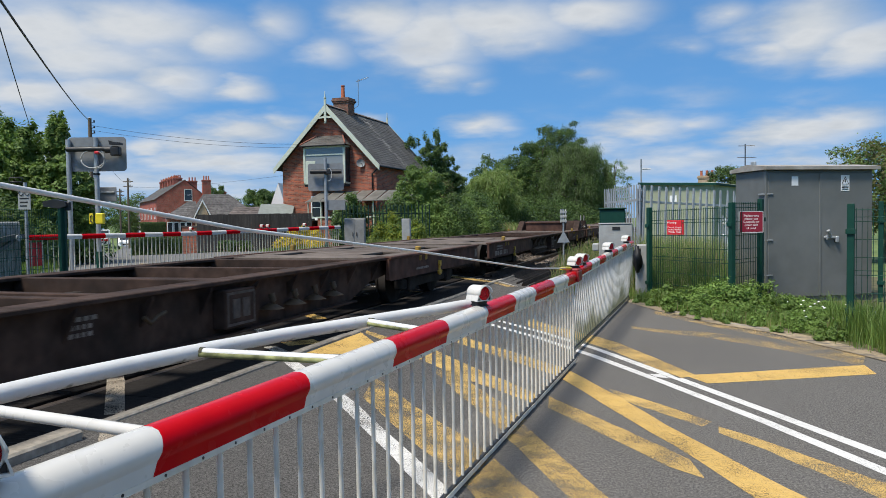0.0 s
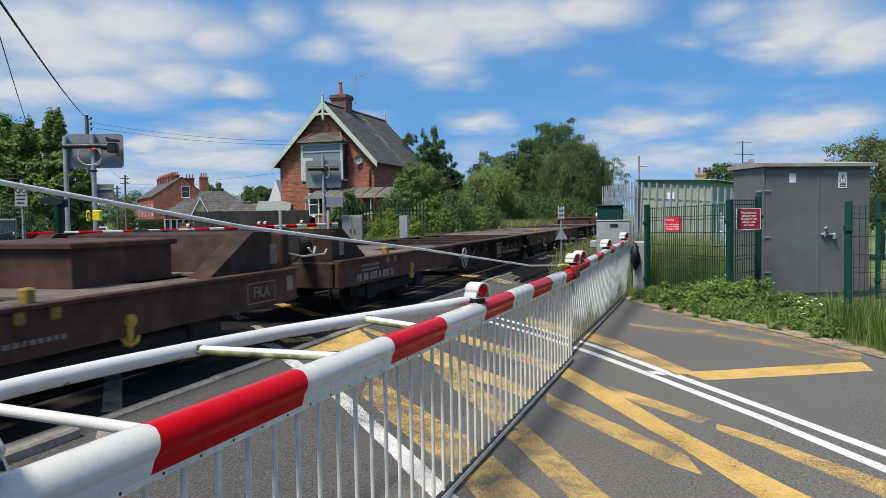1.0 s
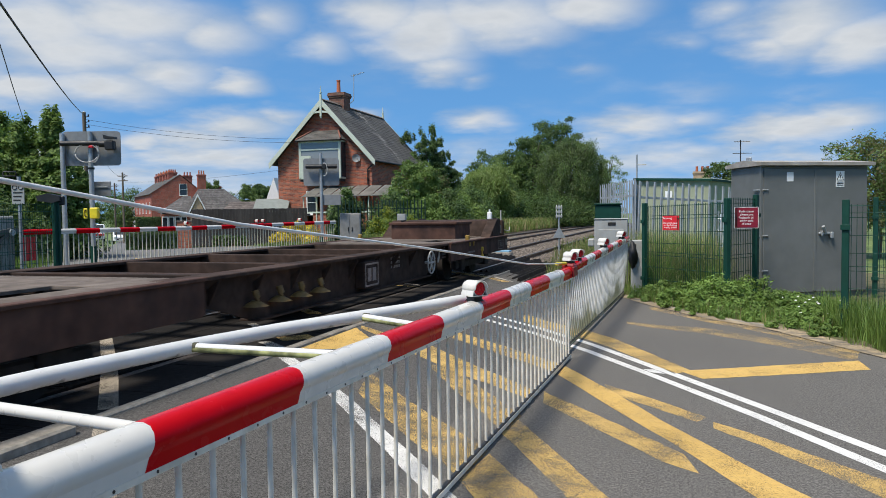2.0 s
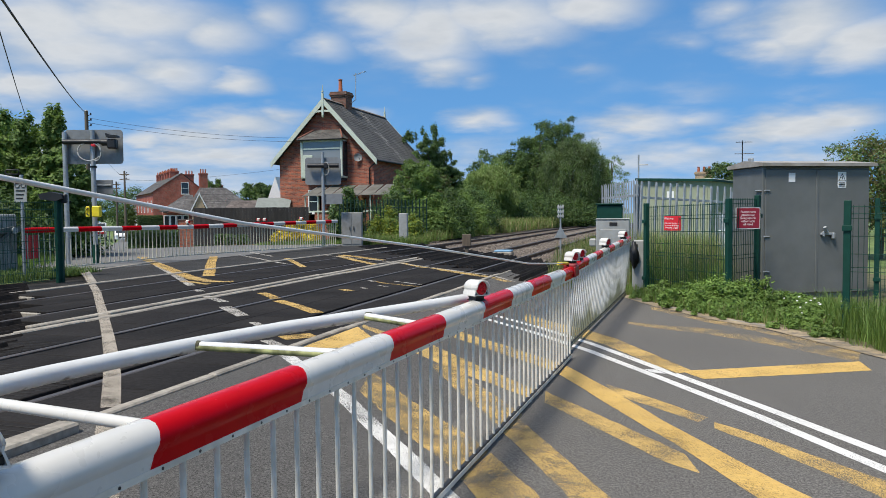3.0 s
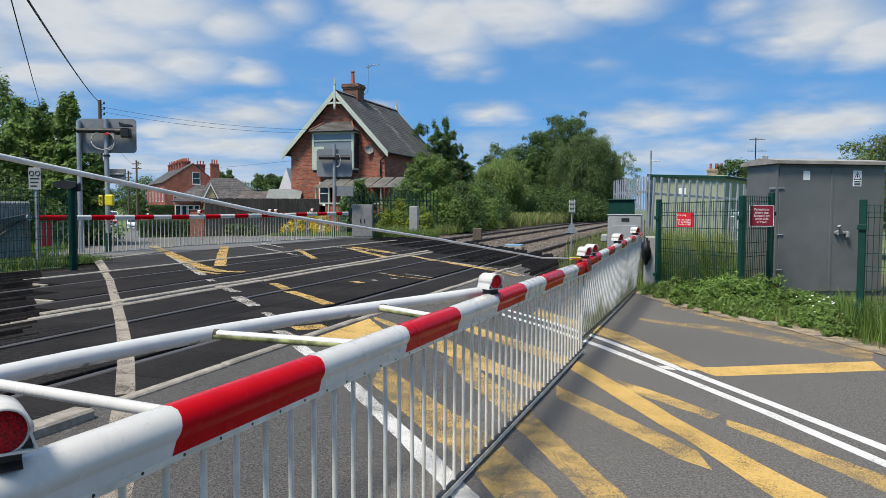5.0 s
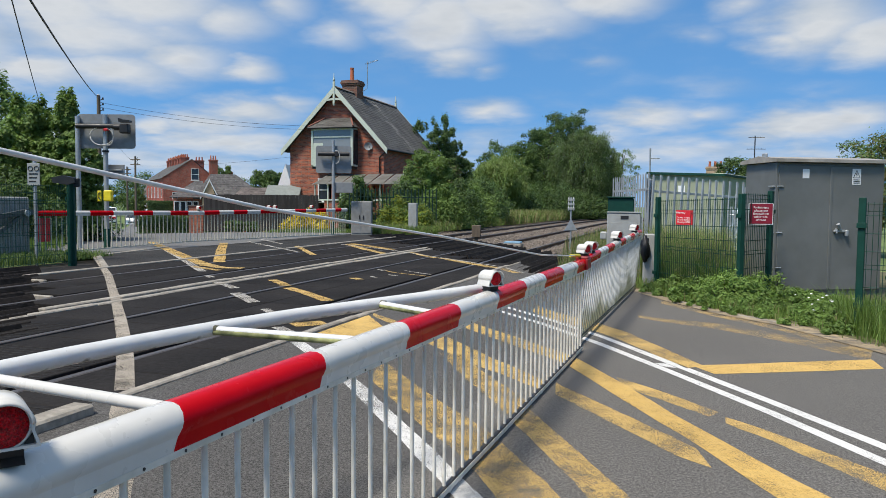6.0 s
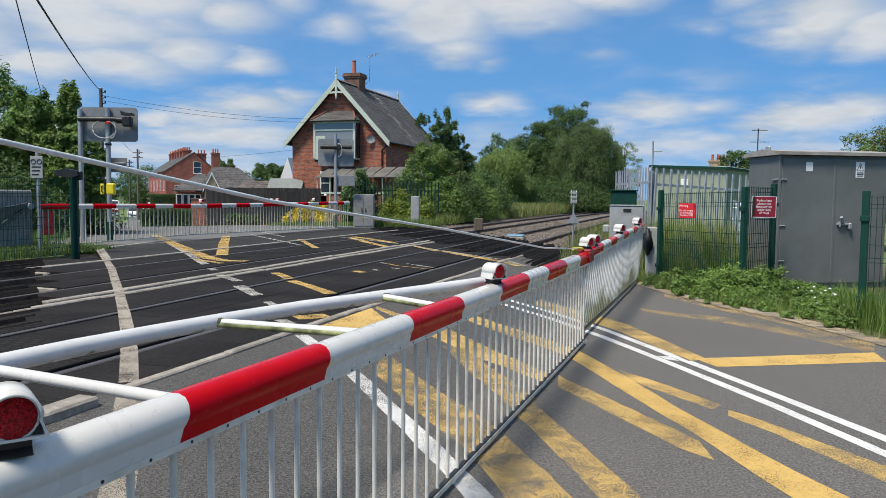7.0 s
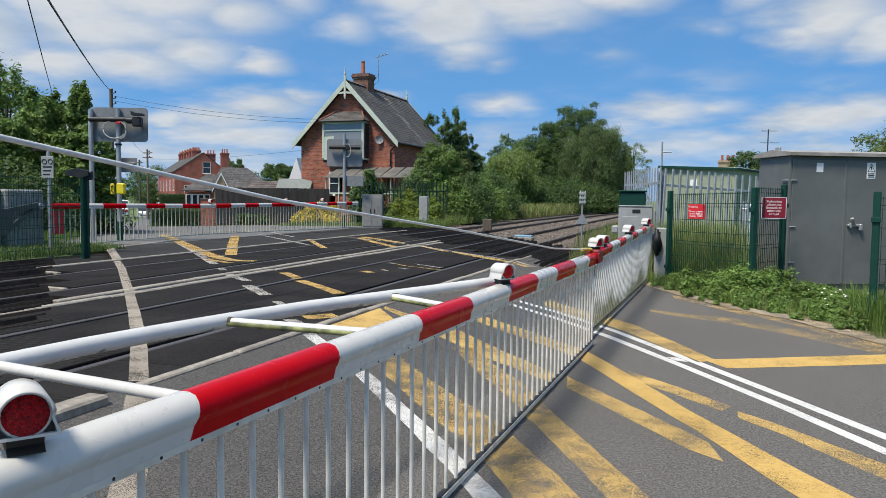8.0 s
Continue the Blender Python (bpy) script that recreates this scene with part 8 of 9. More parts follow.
# ---- plants ----
def leaf_mesh(name, pos, out, size, rng, mats, index, up=0.3, long=1.7, loose=0.42, hang=0.0):
    """One leaf for each place: a bent triangle that faces outwards from its clump, more or less."""
    n = len(pos)
    nrm = out * 0.85 + rng.normal(size=(n, 3)) * loose
    nrm[:, 2] += up
    nrm /= np.linalg.norm(nrm, axis=1)[:, None] + 1e-9
    t = rng.normal(size=(n, 3))
    if hang:
        t = t * (1 - hang) * 0.6 + np.array([0, 0, -hang])
    t -= (t * nrm).sum(1)[:, None] * nrm
    t /= np.linalg.norm(t, axis=1)[:, None] + 1e-9
    b = np.cross(nrm, t)
    s = (size * rng.uniform(0.6, 1.4, n))[:, None]
    v = np.stack([pos - t * s * long * 0.4 - b * s * 0.42, pos - t * s * long * 0.3 + b * s * 0.42, pos + t * s * long * 0.6], 1).reshape(-1, 3)
    me = bpy.data.meshes.new(name)
    me.vertices.add(n * 3)
    me.vertices.foreach_set("co", v.astype(np.float32).ravel())
    me.loops.add(n * 3)
    me.loops.foreach_set("vertex_index", np.arange(n * 3, dtype=np.int32))
    me.polygons.add(n)
    me.polygons.foreach_set("loop_start", np.arange(n, dtype=np.int32) * 3)
    for m in mats:
        me.materials.append(m)
    me.polygons.foreach_set("material_index", np.asarray(index, dtype=np.int32))
    me.update(calc_edges=True)
    return me


def crown_points(rng, n, lobes, shell=0.62, low=-0.55):
    """Leaf places in the outer skin of a set of clumps (centre, radii), and which way each one faces."""
    w = np.array([l[1][0] * l[1][1] + l[1][1] * l[1][2] for l in lobes], float)
    pick = rng.choice(len(lobes), n, p=w / w.sum())
    d = rng.normal(size=(n, 3))
    d /= np.linalg.norm(d, axis=1)[:, None]
    d[:, 2] = np.where(d[:, 2] < low, -d[:, 2] * 0.7, d[:, 2])
    r = shell + (1 - shell) * rng.random(n) ** 0.7
    r *= 1 + 0.30 * np.sin(d[:, 0] * 6 + pick * 1.7) * np.sin(d[:, 1] * 6 + pick * 2.3) + 0.14 * np.sin(d[:, 2] * 9 + pick) * np.sin(d[:, 0] * 13 + pick)
    c = np.array([l[0] for l in lobes], float)[pick]
    R = np.array([l[1] for l in lobes], float)[pick]
    return c + d * r[:, None] * R, d, pick


def tree(at, height, radius, mats, label, n=30000, leaf=0.10, lobes=34, seed=1, trunk=0.2, hang=0.0, clump=0.30, category="tree", sparse=0.0, shoots=0):
    """Tapered trunk, limbs that fork into the crown, and an uneven crown of many leaf clumps with gaps."""
    rng = np.random.default_rng(seed)
    t = thing("tree", at, label, category)
    zt = height * trunk
    bm = bmesh.new()
    r0 = max(0.05, height * 0.020)
    knots = [(0, 0, -0.4), (0.05 * radius, 0.03 * radius, zt), (-0.04 * radius, 0.05 * radius, height * 0.55), (0.03 * radius, 0.0, height * 0.86)]
    for k, (p, q) in enumerate(zip(knots, knots[1:])):
        add_tube(bm, p, q, r0 * (1 - 0.28 * k), r0 * (0.72 - 0.28 * k), 8)
    part("trunk", bm, M_BARK, t, "grey-brown trunk")
    ls = []
    zc, hz = (zt + height) / 2, (height - zt) / 2
    for i in range(lobes):
        u = (i + 0.5) / lobes
        a = 2.39996 * i + rng.uniform(-0.4, 0.4)
        ez = -0.85 + 1.75 * u
        ring = math.sqrt(max(0.04, 1 - ez * ez)) if ez > -0.2 else 0.98 - 0.25 * (-0.2 - ez)
        k = rng.uniform(0.50, 0.92)
        rr = radius * clump * rng.uniform(0.55, 1.3)
        ls.append(((radius * ring * k * math.cos(a), radius * ring * k * math.sin(a), zc + hz * ez * rng.uniform(0.86, 1.0) - rr * 0.4), (rr, rr, rr * rng.uniform(0.65, 0.95))))
        if i % 2 == 0 and ez > -0.5:
            k, q = rng.uniform(0.88, 1.12), rr * rng.uniform(0.35, 0.6)
            aa = a + rng.uniform(-0.6, 0.6)
            ls.append(((radius * ring * k * math.cos(aa), radius * ring * k * math.sin(aa), zc + hz * ez * rng.uniform(0.92, 1.06)), (q * 1.25, q * 1.25, q * 0.7)))
        if i % 3 == 0:
            c = ls[-1][0]
            bm = bmesh.new()
            add_tube(bm, (0.03 * radius, 0.03 * radius, max(zt * 0.8, min(c[2] * 0.7, height * 0.6))), (c[0] * 0.5, c[1] * 0.5, c[2] * 0.9), r0 * 0.42, r0 * 0.25, 6)
            add_tube(bm, (c[0] * 0.5, c[1] * 0.5, c[2] * 0.9), c, r0 * 0.25, r0 * 0.08, 5)
            part("limb", bm, M_BARK, t)
    # loose upright shoots that stand out of the top
    for i in range(shoots):
        a, k = rng.uniform(0, 6.28), rng.uniform(0.1, 0.75)
        q = rng.uniform(0.10, 0.17) * radius
        ls.append(((radius * k * math.cos(a), radius * k * math.sin(a), zc + hz * math.sqrt(1 - k * k) * rng.uniform(0.95, 1.15)), (q * 0.7, q * 0.7, q * 2.6)))
    # inner mass that closes the crown, and the skin of clumps
    m = int(n * 0.16)
    core = [((0, 0, zc - hz * 0.1), (radius * 0.72, radius * 0.72, hz * 0.78))]
    pc, dc, _ = crown_points(rng, m, core, 0.5, -0.9)
    ps, ds, pick = crown_points(rng, n - m, ls)
    ps += rng.normal(size=ps.shape) * radius * 0.035
    if hang:
        ps[:, 2] -= hang * rng.random(len(ps)) ** 1.4 * (0.3 + np.hypot(ps[:, 0], ps[:, 1]) / radius)
    if sparse:
        keep = rng.random(len(ps)) > sparse
        ps, ds, pick = ps[keep], ds[keep], pick[keep]
        pc, dc = pc[:len(pc) // 4], dc[:len(dc) // 4]
    p, d = np.concatenate([pc, ps]), np.concatenate([dc, ds])
    p[:, 2] = np.maximum(p[:, 2], 0.08)
    tone = rng.random(len(ls))
    pk = np.concatenate([rng.integers(0, len(ls), len(pc)), pick])
    idx = np.where(rng.random(len(p)) < 0.25 + 0.5 * tone[pk], 1, 0) % len(mats)
    if len(mats) > 2:
        idx = np.where(rng.random(len(p)) < 0.2 * (tone[pk] > 0.6), 2, idx)
    me = leaf_mesh("crown", p, d, leaf, rng, mats, idx, up=0.35, long=3.4 if hang else 1.7, hang=0.8 if hang else 0.0)
    ob = new("crown", me)
    ob.parent = t
    tagged(ob, "dense leafy crown", kind="stuff")
    return t


def shrub(at, w, d, h, mats, label, n=3500, leaf=0.07, seed=1, category="shrub", flowers=None, up=0.35, boxy=False, rz=0.0):
    """A bush that reaches the ground: many clumps on short stems."""
    rng = np.random.default_rng(seed)
    t = thing(category.replace(" ", "_"), at, label, category, rz=rz)
    k = max(9, int(w * d * 2.2) + 6)
    ls = []
    for i in range(k):
        x, y = rng.uniform(-0.5, 0.5) * w * 0.86, rng.uniform(-0.5, 0.5) * d * 0.86
        e = 1.0 if boxy else max(0.25, 1 - (2 * x / w) ** 2 * 0.65 - (2 * y / d) ** 2 * 0.5)
        r = min(h * 0.26, max(w, d) * 0.20, d * 0.5) * rng.uniform(0.6, 1.3)
        zz = max(r * 0.5, h * e - r * rng.uniform(0.8, 1.25 if not boxy else 0.85))
        ls.append(((x, y, zz), (r, r, r * rng.uniform(0.7, 1.0))))
        if zz > r * 1.4:
            ls.append(((x * 1.04, y * 1.04, zz * 0.45), (r * 1.1, r * 1.1, zz * 0.5)))
        bm = bmesh.new()
        add_tube(bm, (x * 0.3, y * 0.3, -0.3), (x, y, zz), 0.015 + 0.006 * h, 0.006, 5)
        part("stem", bm, M_BARK, t)
    p, o, pick = crown_points(rng, n, ls, 0.55, -0.9)
    p += rng.normal(size=(n, 3)) * 0.03 * h
    p[:, 2] = np.maximum(p[:, 2], 0.03)
    m = list(mats) + ([flowers] if flowers else [])
    tone = rng.random(len(ls))
    nm = len(mats)
    idx = np.where(rng.random(n) < 0.2 + 0.55 * tone[pick], 1, 0) % nm
    if flowers:
        idx = np.where((rng.random(n) < 0.88) & (o[:, 2] > -0.45), nm, idx)
    ob = new("foliage", leaf_mesh("foliage", p, o, leaf, rng, m, idx, up))
    ob.parent = t
    tagged(ob, "dense small leaves", kind="stuff")
    return t


def clipped_hedge(at, w, d, h, label, seed, rz):
    """A hedge cut square: a dense dark core, stems, and small leaves on its faces."""
    rng = np.random.default_rng(seed)
    t = thing("hedge", at, label, "hedge", rz=rz)
    part("hedge_core", box((-w / 2 + 0.06, -d / 2 + 0.06, -0.2), (w / 2 - 0.06, d / 2 - 0.06, h - 0.06), 0.12), M_LEAF_DARK, t, "dense dark green inner growth")
    n = int(2200 * (w * d + w * h))
    side = rng.choice(4, n, p=[0.42, 0.10, 0.10, 0.38])
    u, v = rng.uniform(-0.5, 0.5, n), rng.random(n)
    p = np.stack([u * w, np.full(n, -d / 2), v * h], -1)
    o = np.tile([0.0, -1.0, 0.2], (n, 1))
    for k, place, face in ((1, (np.full(n, w / 2), u * d, v * h), (1, 0, 0.2)), (2, (np.full(n, -w / 2), u * d, v * h), (-1, 0, 0.2)), (3, (u * w, (v - 0.5) * d, np.full(n, h)), (0, 0, 1))):
        p[side == k] = np.stack(place, -1)[side == k]
        o[side == k] = face
    p += rng.normal(size=(n, 3)) * 0.035
    o += rng.normal(size=(n, 3)) * 0.4
    o /= np.linalg.norm(o, axis=1)[:, None]
    p[:, 2] = np.maximum(p[:, 2], 0.03)
    mats = [M_LEAF_DARK, M_LEAF]
    ob = new("foliage", leaf_mesh("foliage", p, o, 0.05, rng, mats, (rng.random(n) < 0.18).astype(int), 0.3))
    ob.parent = t
    tagged(ob, "small clipped leaves", kind="stuff")
    return t


def at(x, y, dz=0.0):
    return (x, y, ground_z(x, y) + dz)


MID, DARK, LIGHT = (M_LEAF, M_LEAF_DARK), (M_LEAF_DARK, M_LEAF), (M_LEAF_LIGHT, M_LEAF)
WILLOW, OLIVE = (M_LEAF_WILLOW, M_LEAF_LIGHT), (M_LEAF_BROWN, M_LEAF)


def build_trees():
    # the wooded bank behind the far barrier machine
    for i, (x, y, h, r, mats) in enumerate(((-23.4, 20.4, 5.35, 1.9, LIGHT), (-20.5, 19.2, 4.2, 1.25, LIGHT), (-19.0, 19.2, 4.2, 1.0, LIGHT), (-18.1, 18.5, 3.3, 0.85, LIGHT), (-20.6, 17.0, 3.9, 1.4, LIGHT), (-27.5, 24.0, 6.2, 2.2, MID), (-24.0, 23.6, 4.4, 1.7, MID))):
        tree(at(x, y), h, r, mats, "leafy green tree on the bank by the far road", 24000 if i < 5 else 9000, 0.085, 40, 10 + i, trunk=0.08, clump=0.25, sparse=0.22 if i < 5 else 0.0, shoots=12 if i < 3 else 0)
    for i, (x, y, w, h) in enumerate(((-18.4, 14.6, 3.0, 2.6), (-19.5, 16.4, 3.2, 2.8), (-18.8, 18.4, 2.6, 2.3), (-17.0, 11.0, 3.6, 2.2), (-17.8, 16.4, 1.6, 1.9), (-21.2, 20.4, 2.0, 1.8))):
        shrub(at(x, y), w, 2.2, h, DARK, "dark green hedge bush below the trees", 11000, 0.075, 30 + i)
    # beside the keeper's house
    for i, (x, y, h, r) in enumerate(((-16.2, 49.5, 7.1, 1.25), (-17.3, 48.2, 6.4, 1.2), (-15.5, 51.0, 5.4, 1.1))):
        tree(at(x, y), h, r, DARK, "dark evergreen of many upright lobes beside the house", 24000, 0.085, 44, 50 + i, trunk=0.04, clump=0.30, shoots=8)
    tree(at(-12.6, 35.8), 4.1, 1.15, LIGHT, "light green young tree in the garden", 13000, 0.075, 26, 53, trunk=0.25, clump=0.3)
    tree(at(-13.2, 39.6), 3.9, 1.2, (M_LEAF_BROWN, M_LEAF), "reddish green small garden tree", 12000, 0.08, 26, 54, trunk=0.15)
    for i, (x, y, w, d, h, mats) in enumerate((
            (-12.9, 33.4, 2.2, 1.8, 2.5, MID), (-11.9, 35.6, 2.4, 2.2, 2.6, LIGHT), (-11.7, 38.4, 2.5, 2.4, 2.7, MID), (-11.6, 41.4, 2.6, 2.6, 2.5, LIGHT), (-12.4, 45.6, 3.2, 3.0, 3.1, MID),
            (-14.5, 31.7, 1.5, 1.3, 2.7, DARK), (-14.6, 42.4, 3.4, 3.4, 3.6, LIGHT), (-13.6, 49.5, 3.8, 3.4, 3.5, MID), (-16.4, 54.0, 5.0, 4.0, 4.0, DARK))):
        shrub(at(x, y), w, d, h, mats, "rounded green bush on the railway bank", 13000, 0.070 + 0.002 * i, 60 + i)
    tree(at(-14.4, 60.0), 5.8, 2.3, WILLOW, "pale green weeping willow", 30000, 0.06, 30, 70, trunk=0.3, hang=0.9, clump=0.30)
    for i, (x, y, h, r, mats) in enumerate(((-17.9, 75.7, 8.5, 2.7, DARK), (-15.2, 78.3, 8.3, 3.0, MID), (-20.2, 79.1, 7.4, 2.3, DARK), (-21.2, 71.9, 4.9, 2.2, MID), (-18.6, 66.0, 4.5, 2.2, MID))):
        tree(at(x, y), h, r, mats, "broad green tree behind the willow", 17000, 0.12, 30, 71 + i, trunk=0.12)
    tree(at(-11.9, 78.9), 11.5, 3.3, MID, "tall light green tree beside the line", 42000, 0.105, 52, 80, trunk=0.1, clump=0.24)
    tree(at(-13.9, 77.0), 9.8, 2.9, MID, "tall green tree beside the line", 32000, 0.105, 44, 81, trunk=0.1, clump=0.25)
    tree(at(-9.5, 73.4), 9.0, 3.1, (M_LEAF_GREY, M_LEAF), "grey-green birch with hanging twigs beside the line", 60000, 0.060, 46, 82, trunk=0.1, hang=1.5, clump=0.26)
    tree(at(-7.9, 75.6), 7.8, 2.1, (M_LEAF_GREY, M_LEAF), "grey-green birch with hanging twigs beside the line", 30000, 0.060, 32, 83, trunk=0.08, hang=1.3, clump=0.28)
    tree(at(-7.2, 89.5), 8.2, 2.1, LIGHT, "thin leafed tree beside the line", 15000, 0.075, 40, 84, trunk=0.12, sparse=0.3, clump=0.22)
    for i, (x, y, w, d, h, mats) in enumerate(((-14.6, 57.0, 3.6, 3, 3.4, DARK), (-13.6, 62.5, 4.4, 3, 3.6, MID), (-12.6, 66.5, 4.6, 3, 3.8, MID), (-10.8, 69.0, 4.6, 3, 3.6, DARK), (-8.6, 71.0, 3.6, 3, 3.0, MID), (-19, 60, 5, 4, 4.2, MID), (-17.2, 63.5, 5, 4, 4.4, DARK), (-8.6, 83.0, 5, 3, 3.4, DARK))):
        shrub(at(x, y), w, d, h, mats, "dense dark undergrowth along the line", 13000, 0.095, 90 + i)
    # far off
    for i, (x, y, h, r) in enumerate(((-79.2, 118.0, 9.9, 2.2), (-67.5, 112.6, 8.9, 2.5), (-65.0, 112.0, 8.6, 2.3), (-112, 150, 9, 5), (-125, 150, 10, 6), (-100, 152, 9, 5))):
        tree(at(x, y), h, r, DARK, "distant dark green tree beyond the roofs", 14000, 0.2, 22, 110 + i, trunk=0.08, clump=0.42)
    tree(at(3.6, 61.6), 5.5, 1.9, MID, "rounded green tree beyond the sheds", 12000, 0.1, 24, 120, trunk=0.08)
    tree(at(5.0, 60.5), 5.1, 1.8, DARK, "dark green tree beyond the sheds", 9000, 0.1, 22, 121, trunk=0.08)
    tree(at(5.7, 25.2), 3.8, 1.5, OLIVE, "olive green hawthorn above the cabinet", 20000, 0.055, 36, 122, trunk=0.15)
    tree(at(4.3, 24.6), 3.2, 1.0, OLIVE, "olive green hawthorn behind the cabinet", 5000, 0.05, 20, 123, trunk=0.2, sparse=0.55)
    tree(at(7.6, 24.0), 4.2, 2.0, OLIVE, "olive green hawthorn behind the cabinet", 6000, 0.07, 24, 124, trunk=0.2)
    # unseen trees, added outside the view to close off reflections
    for i, (x, y, h, r) in enumerate(((14, 45, 6, 4), (24, 40, 7, 4), (16, 8, 6, 3), (13, -12, 7, 4), (-20, -14, 7, 4), (-26, 2, 7, 4), (-4, -28, 8, 4))):
        tree(at(x, y), h, r, MID, "unseen green tree added round the crossing to close reflections", 3500, 0.32, 20, 130 + i, trunk=0.15)
    # gardens: yellow-flowered shrubs and hedges
    shrub(at(-16.5, 30.7), 3.0, 1.1, 1.05, (M_LEAF_YELLOW,), "low bush covered in yellow flowers by the fence", 11000, 0.05, 140, flowers=M_FLOWER)
    shrub(at(-12.1, 30.5), 1.5, 1.1, 1.65, (M_LEAF_YELLOW, M_LEAF_LIGHT), "yellow-green shrub beside a concrete post", 6000, 0.06, 141)
    shrub(at(-10.9, 30.0), 1.0, 0.9, 1.45, (M_LEAF_YELLOW, M_LEAF_LIGHT), "yellow-green shrub beside a concrete post", 5000, 0.06, 142)
    shrub(at(-19.6, 29.6), 2.4, 0.9, 0.5, MID, "clipped green garden hedge by the fence", 4000, 0.06, 143, boxy=True)
    clipped_hedge((-38.75, 50.15, -1.0), 3.3, 1.2, 2.22, "tall clipped dark green hedge beside the far road", 150, 38)
    clipped_hedge((-24.4, 32.6, -0.75), 4.5, 1.0, 1.18, "low clipped dark green hedge behind the far barrier", 161, 38)
    for i, (x, y) in enumerate(((-104, 116), (-108, 119), (-99.5, 119))):
        tree(at(x, y), 5.6, 2.6, DARK, "distant dark green tree beyond the roofs", 6000, 0.17, 20, 180 + i, trunk=0.08)


def blades(n, xy, hmin, hmax, width, rng, lean=0.35):
    """Grass blades as bent two-piece strips."""
    x, y = xy
    h = rng.uniform(hmin, hmax, n)
    a = rng.uniform(0, 2 * math.pi, n)
    l = h * rng.uniform(0.05, lean, n)
    w = width * rng.uniform(0.6, 1.3, n)
    z = np.array([ground_z(p, q) for p, q in zip(x, y)]) - 0.03
    wx, wy = np.cos(a + 1.57) * w / 2, np.sin(a + 1.57) * w / 2
    dx, dy = np.cos(a) * l, np.sin(a) * l
    p = np.stack([np.stack([x - wx, y - wy, z], -1), np.stack([x + wx, y + wy, z], -1),
                  np.stack([x + wx * 0.8 + dx * 0.35, y + wy * 0.8 + dy * 0.35, z + h * 0.6], -1), np.stack([x - wx * 0.8 + dx * 0.35, y - wy * 0.8 + dy * 0.35, z + h * 0.6], -1),
                  np.stack([x + wx * 0.15 + dx, y + wy * 0.15 + dy, z + h], -1), np.stack([x - wx * 0.15 + dx, y - wy * 0.15 + dy, z + h], -1)], 1)
    k = np.arange(n)[:, None] * 6
    q = np.concatenate([k + np.array([0, 1, 2, 3]), k + np.array([3, 2, 4, 5])], 1).reshape(-1, 4)
    return p.reshape(-1, 3), q


def grass_patch(name, n, fx, hmin, hmax, width, mats, label, seed, probs=None, lean=0.4):
    rng = np.random.default_rng(seed)
    xy = fx(rng, n)
    n = len(xy[0])
    v, q = blades(n, xy, hmin, hmax, width, rng, lean)
    idx = np.repeat(rng.choice(len(mats), n, p=probs), 2)
    ob = new(name, cloud_mesh(name, v, q, mats, idx))
    tagged(ob, label, "grass", kind="stuff")


def kerb_y(x):
    for (x0, y0), (x1, y1) in zip(KERB, KERB[1:]):
        if x0 <= x <= x1:
            return y0 + (y1 - y0) * (x - x0) / (x1 - x0)
    return 14.0 if x < KERB[0][0] else -30.0


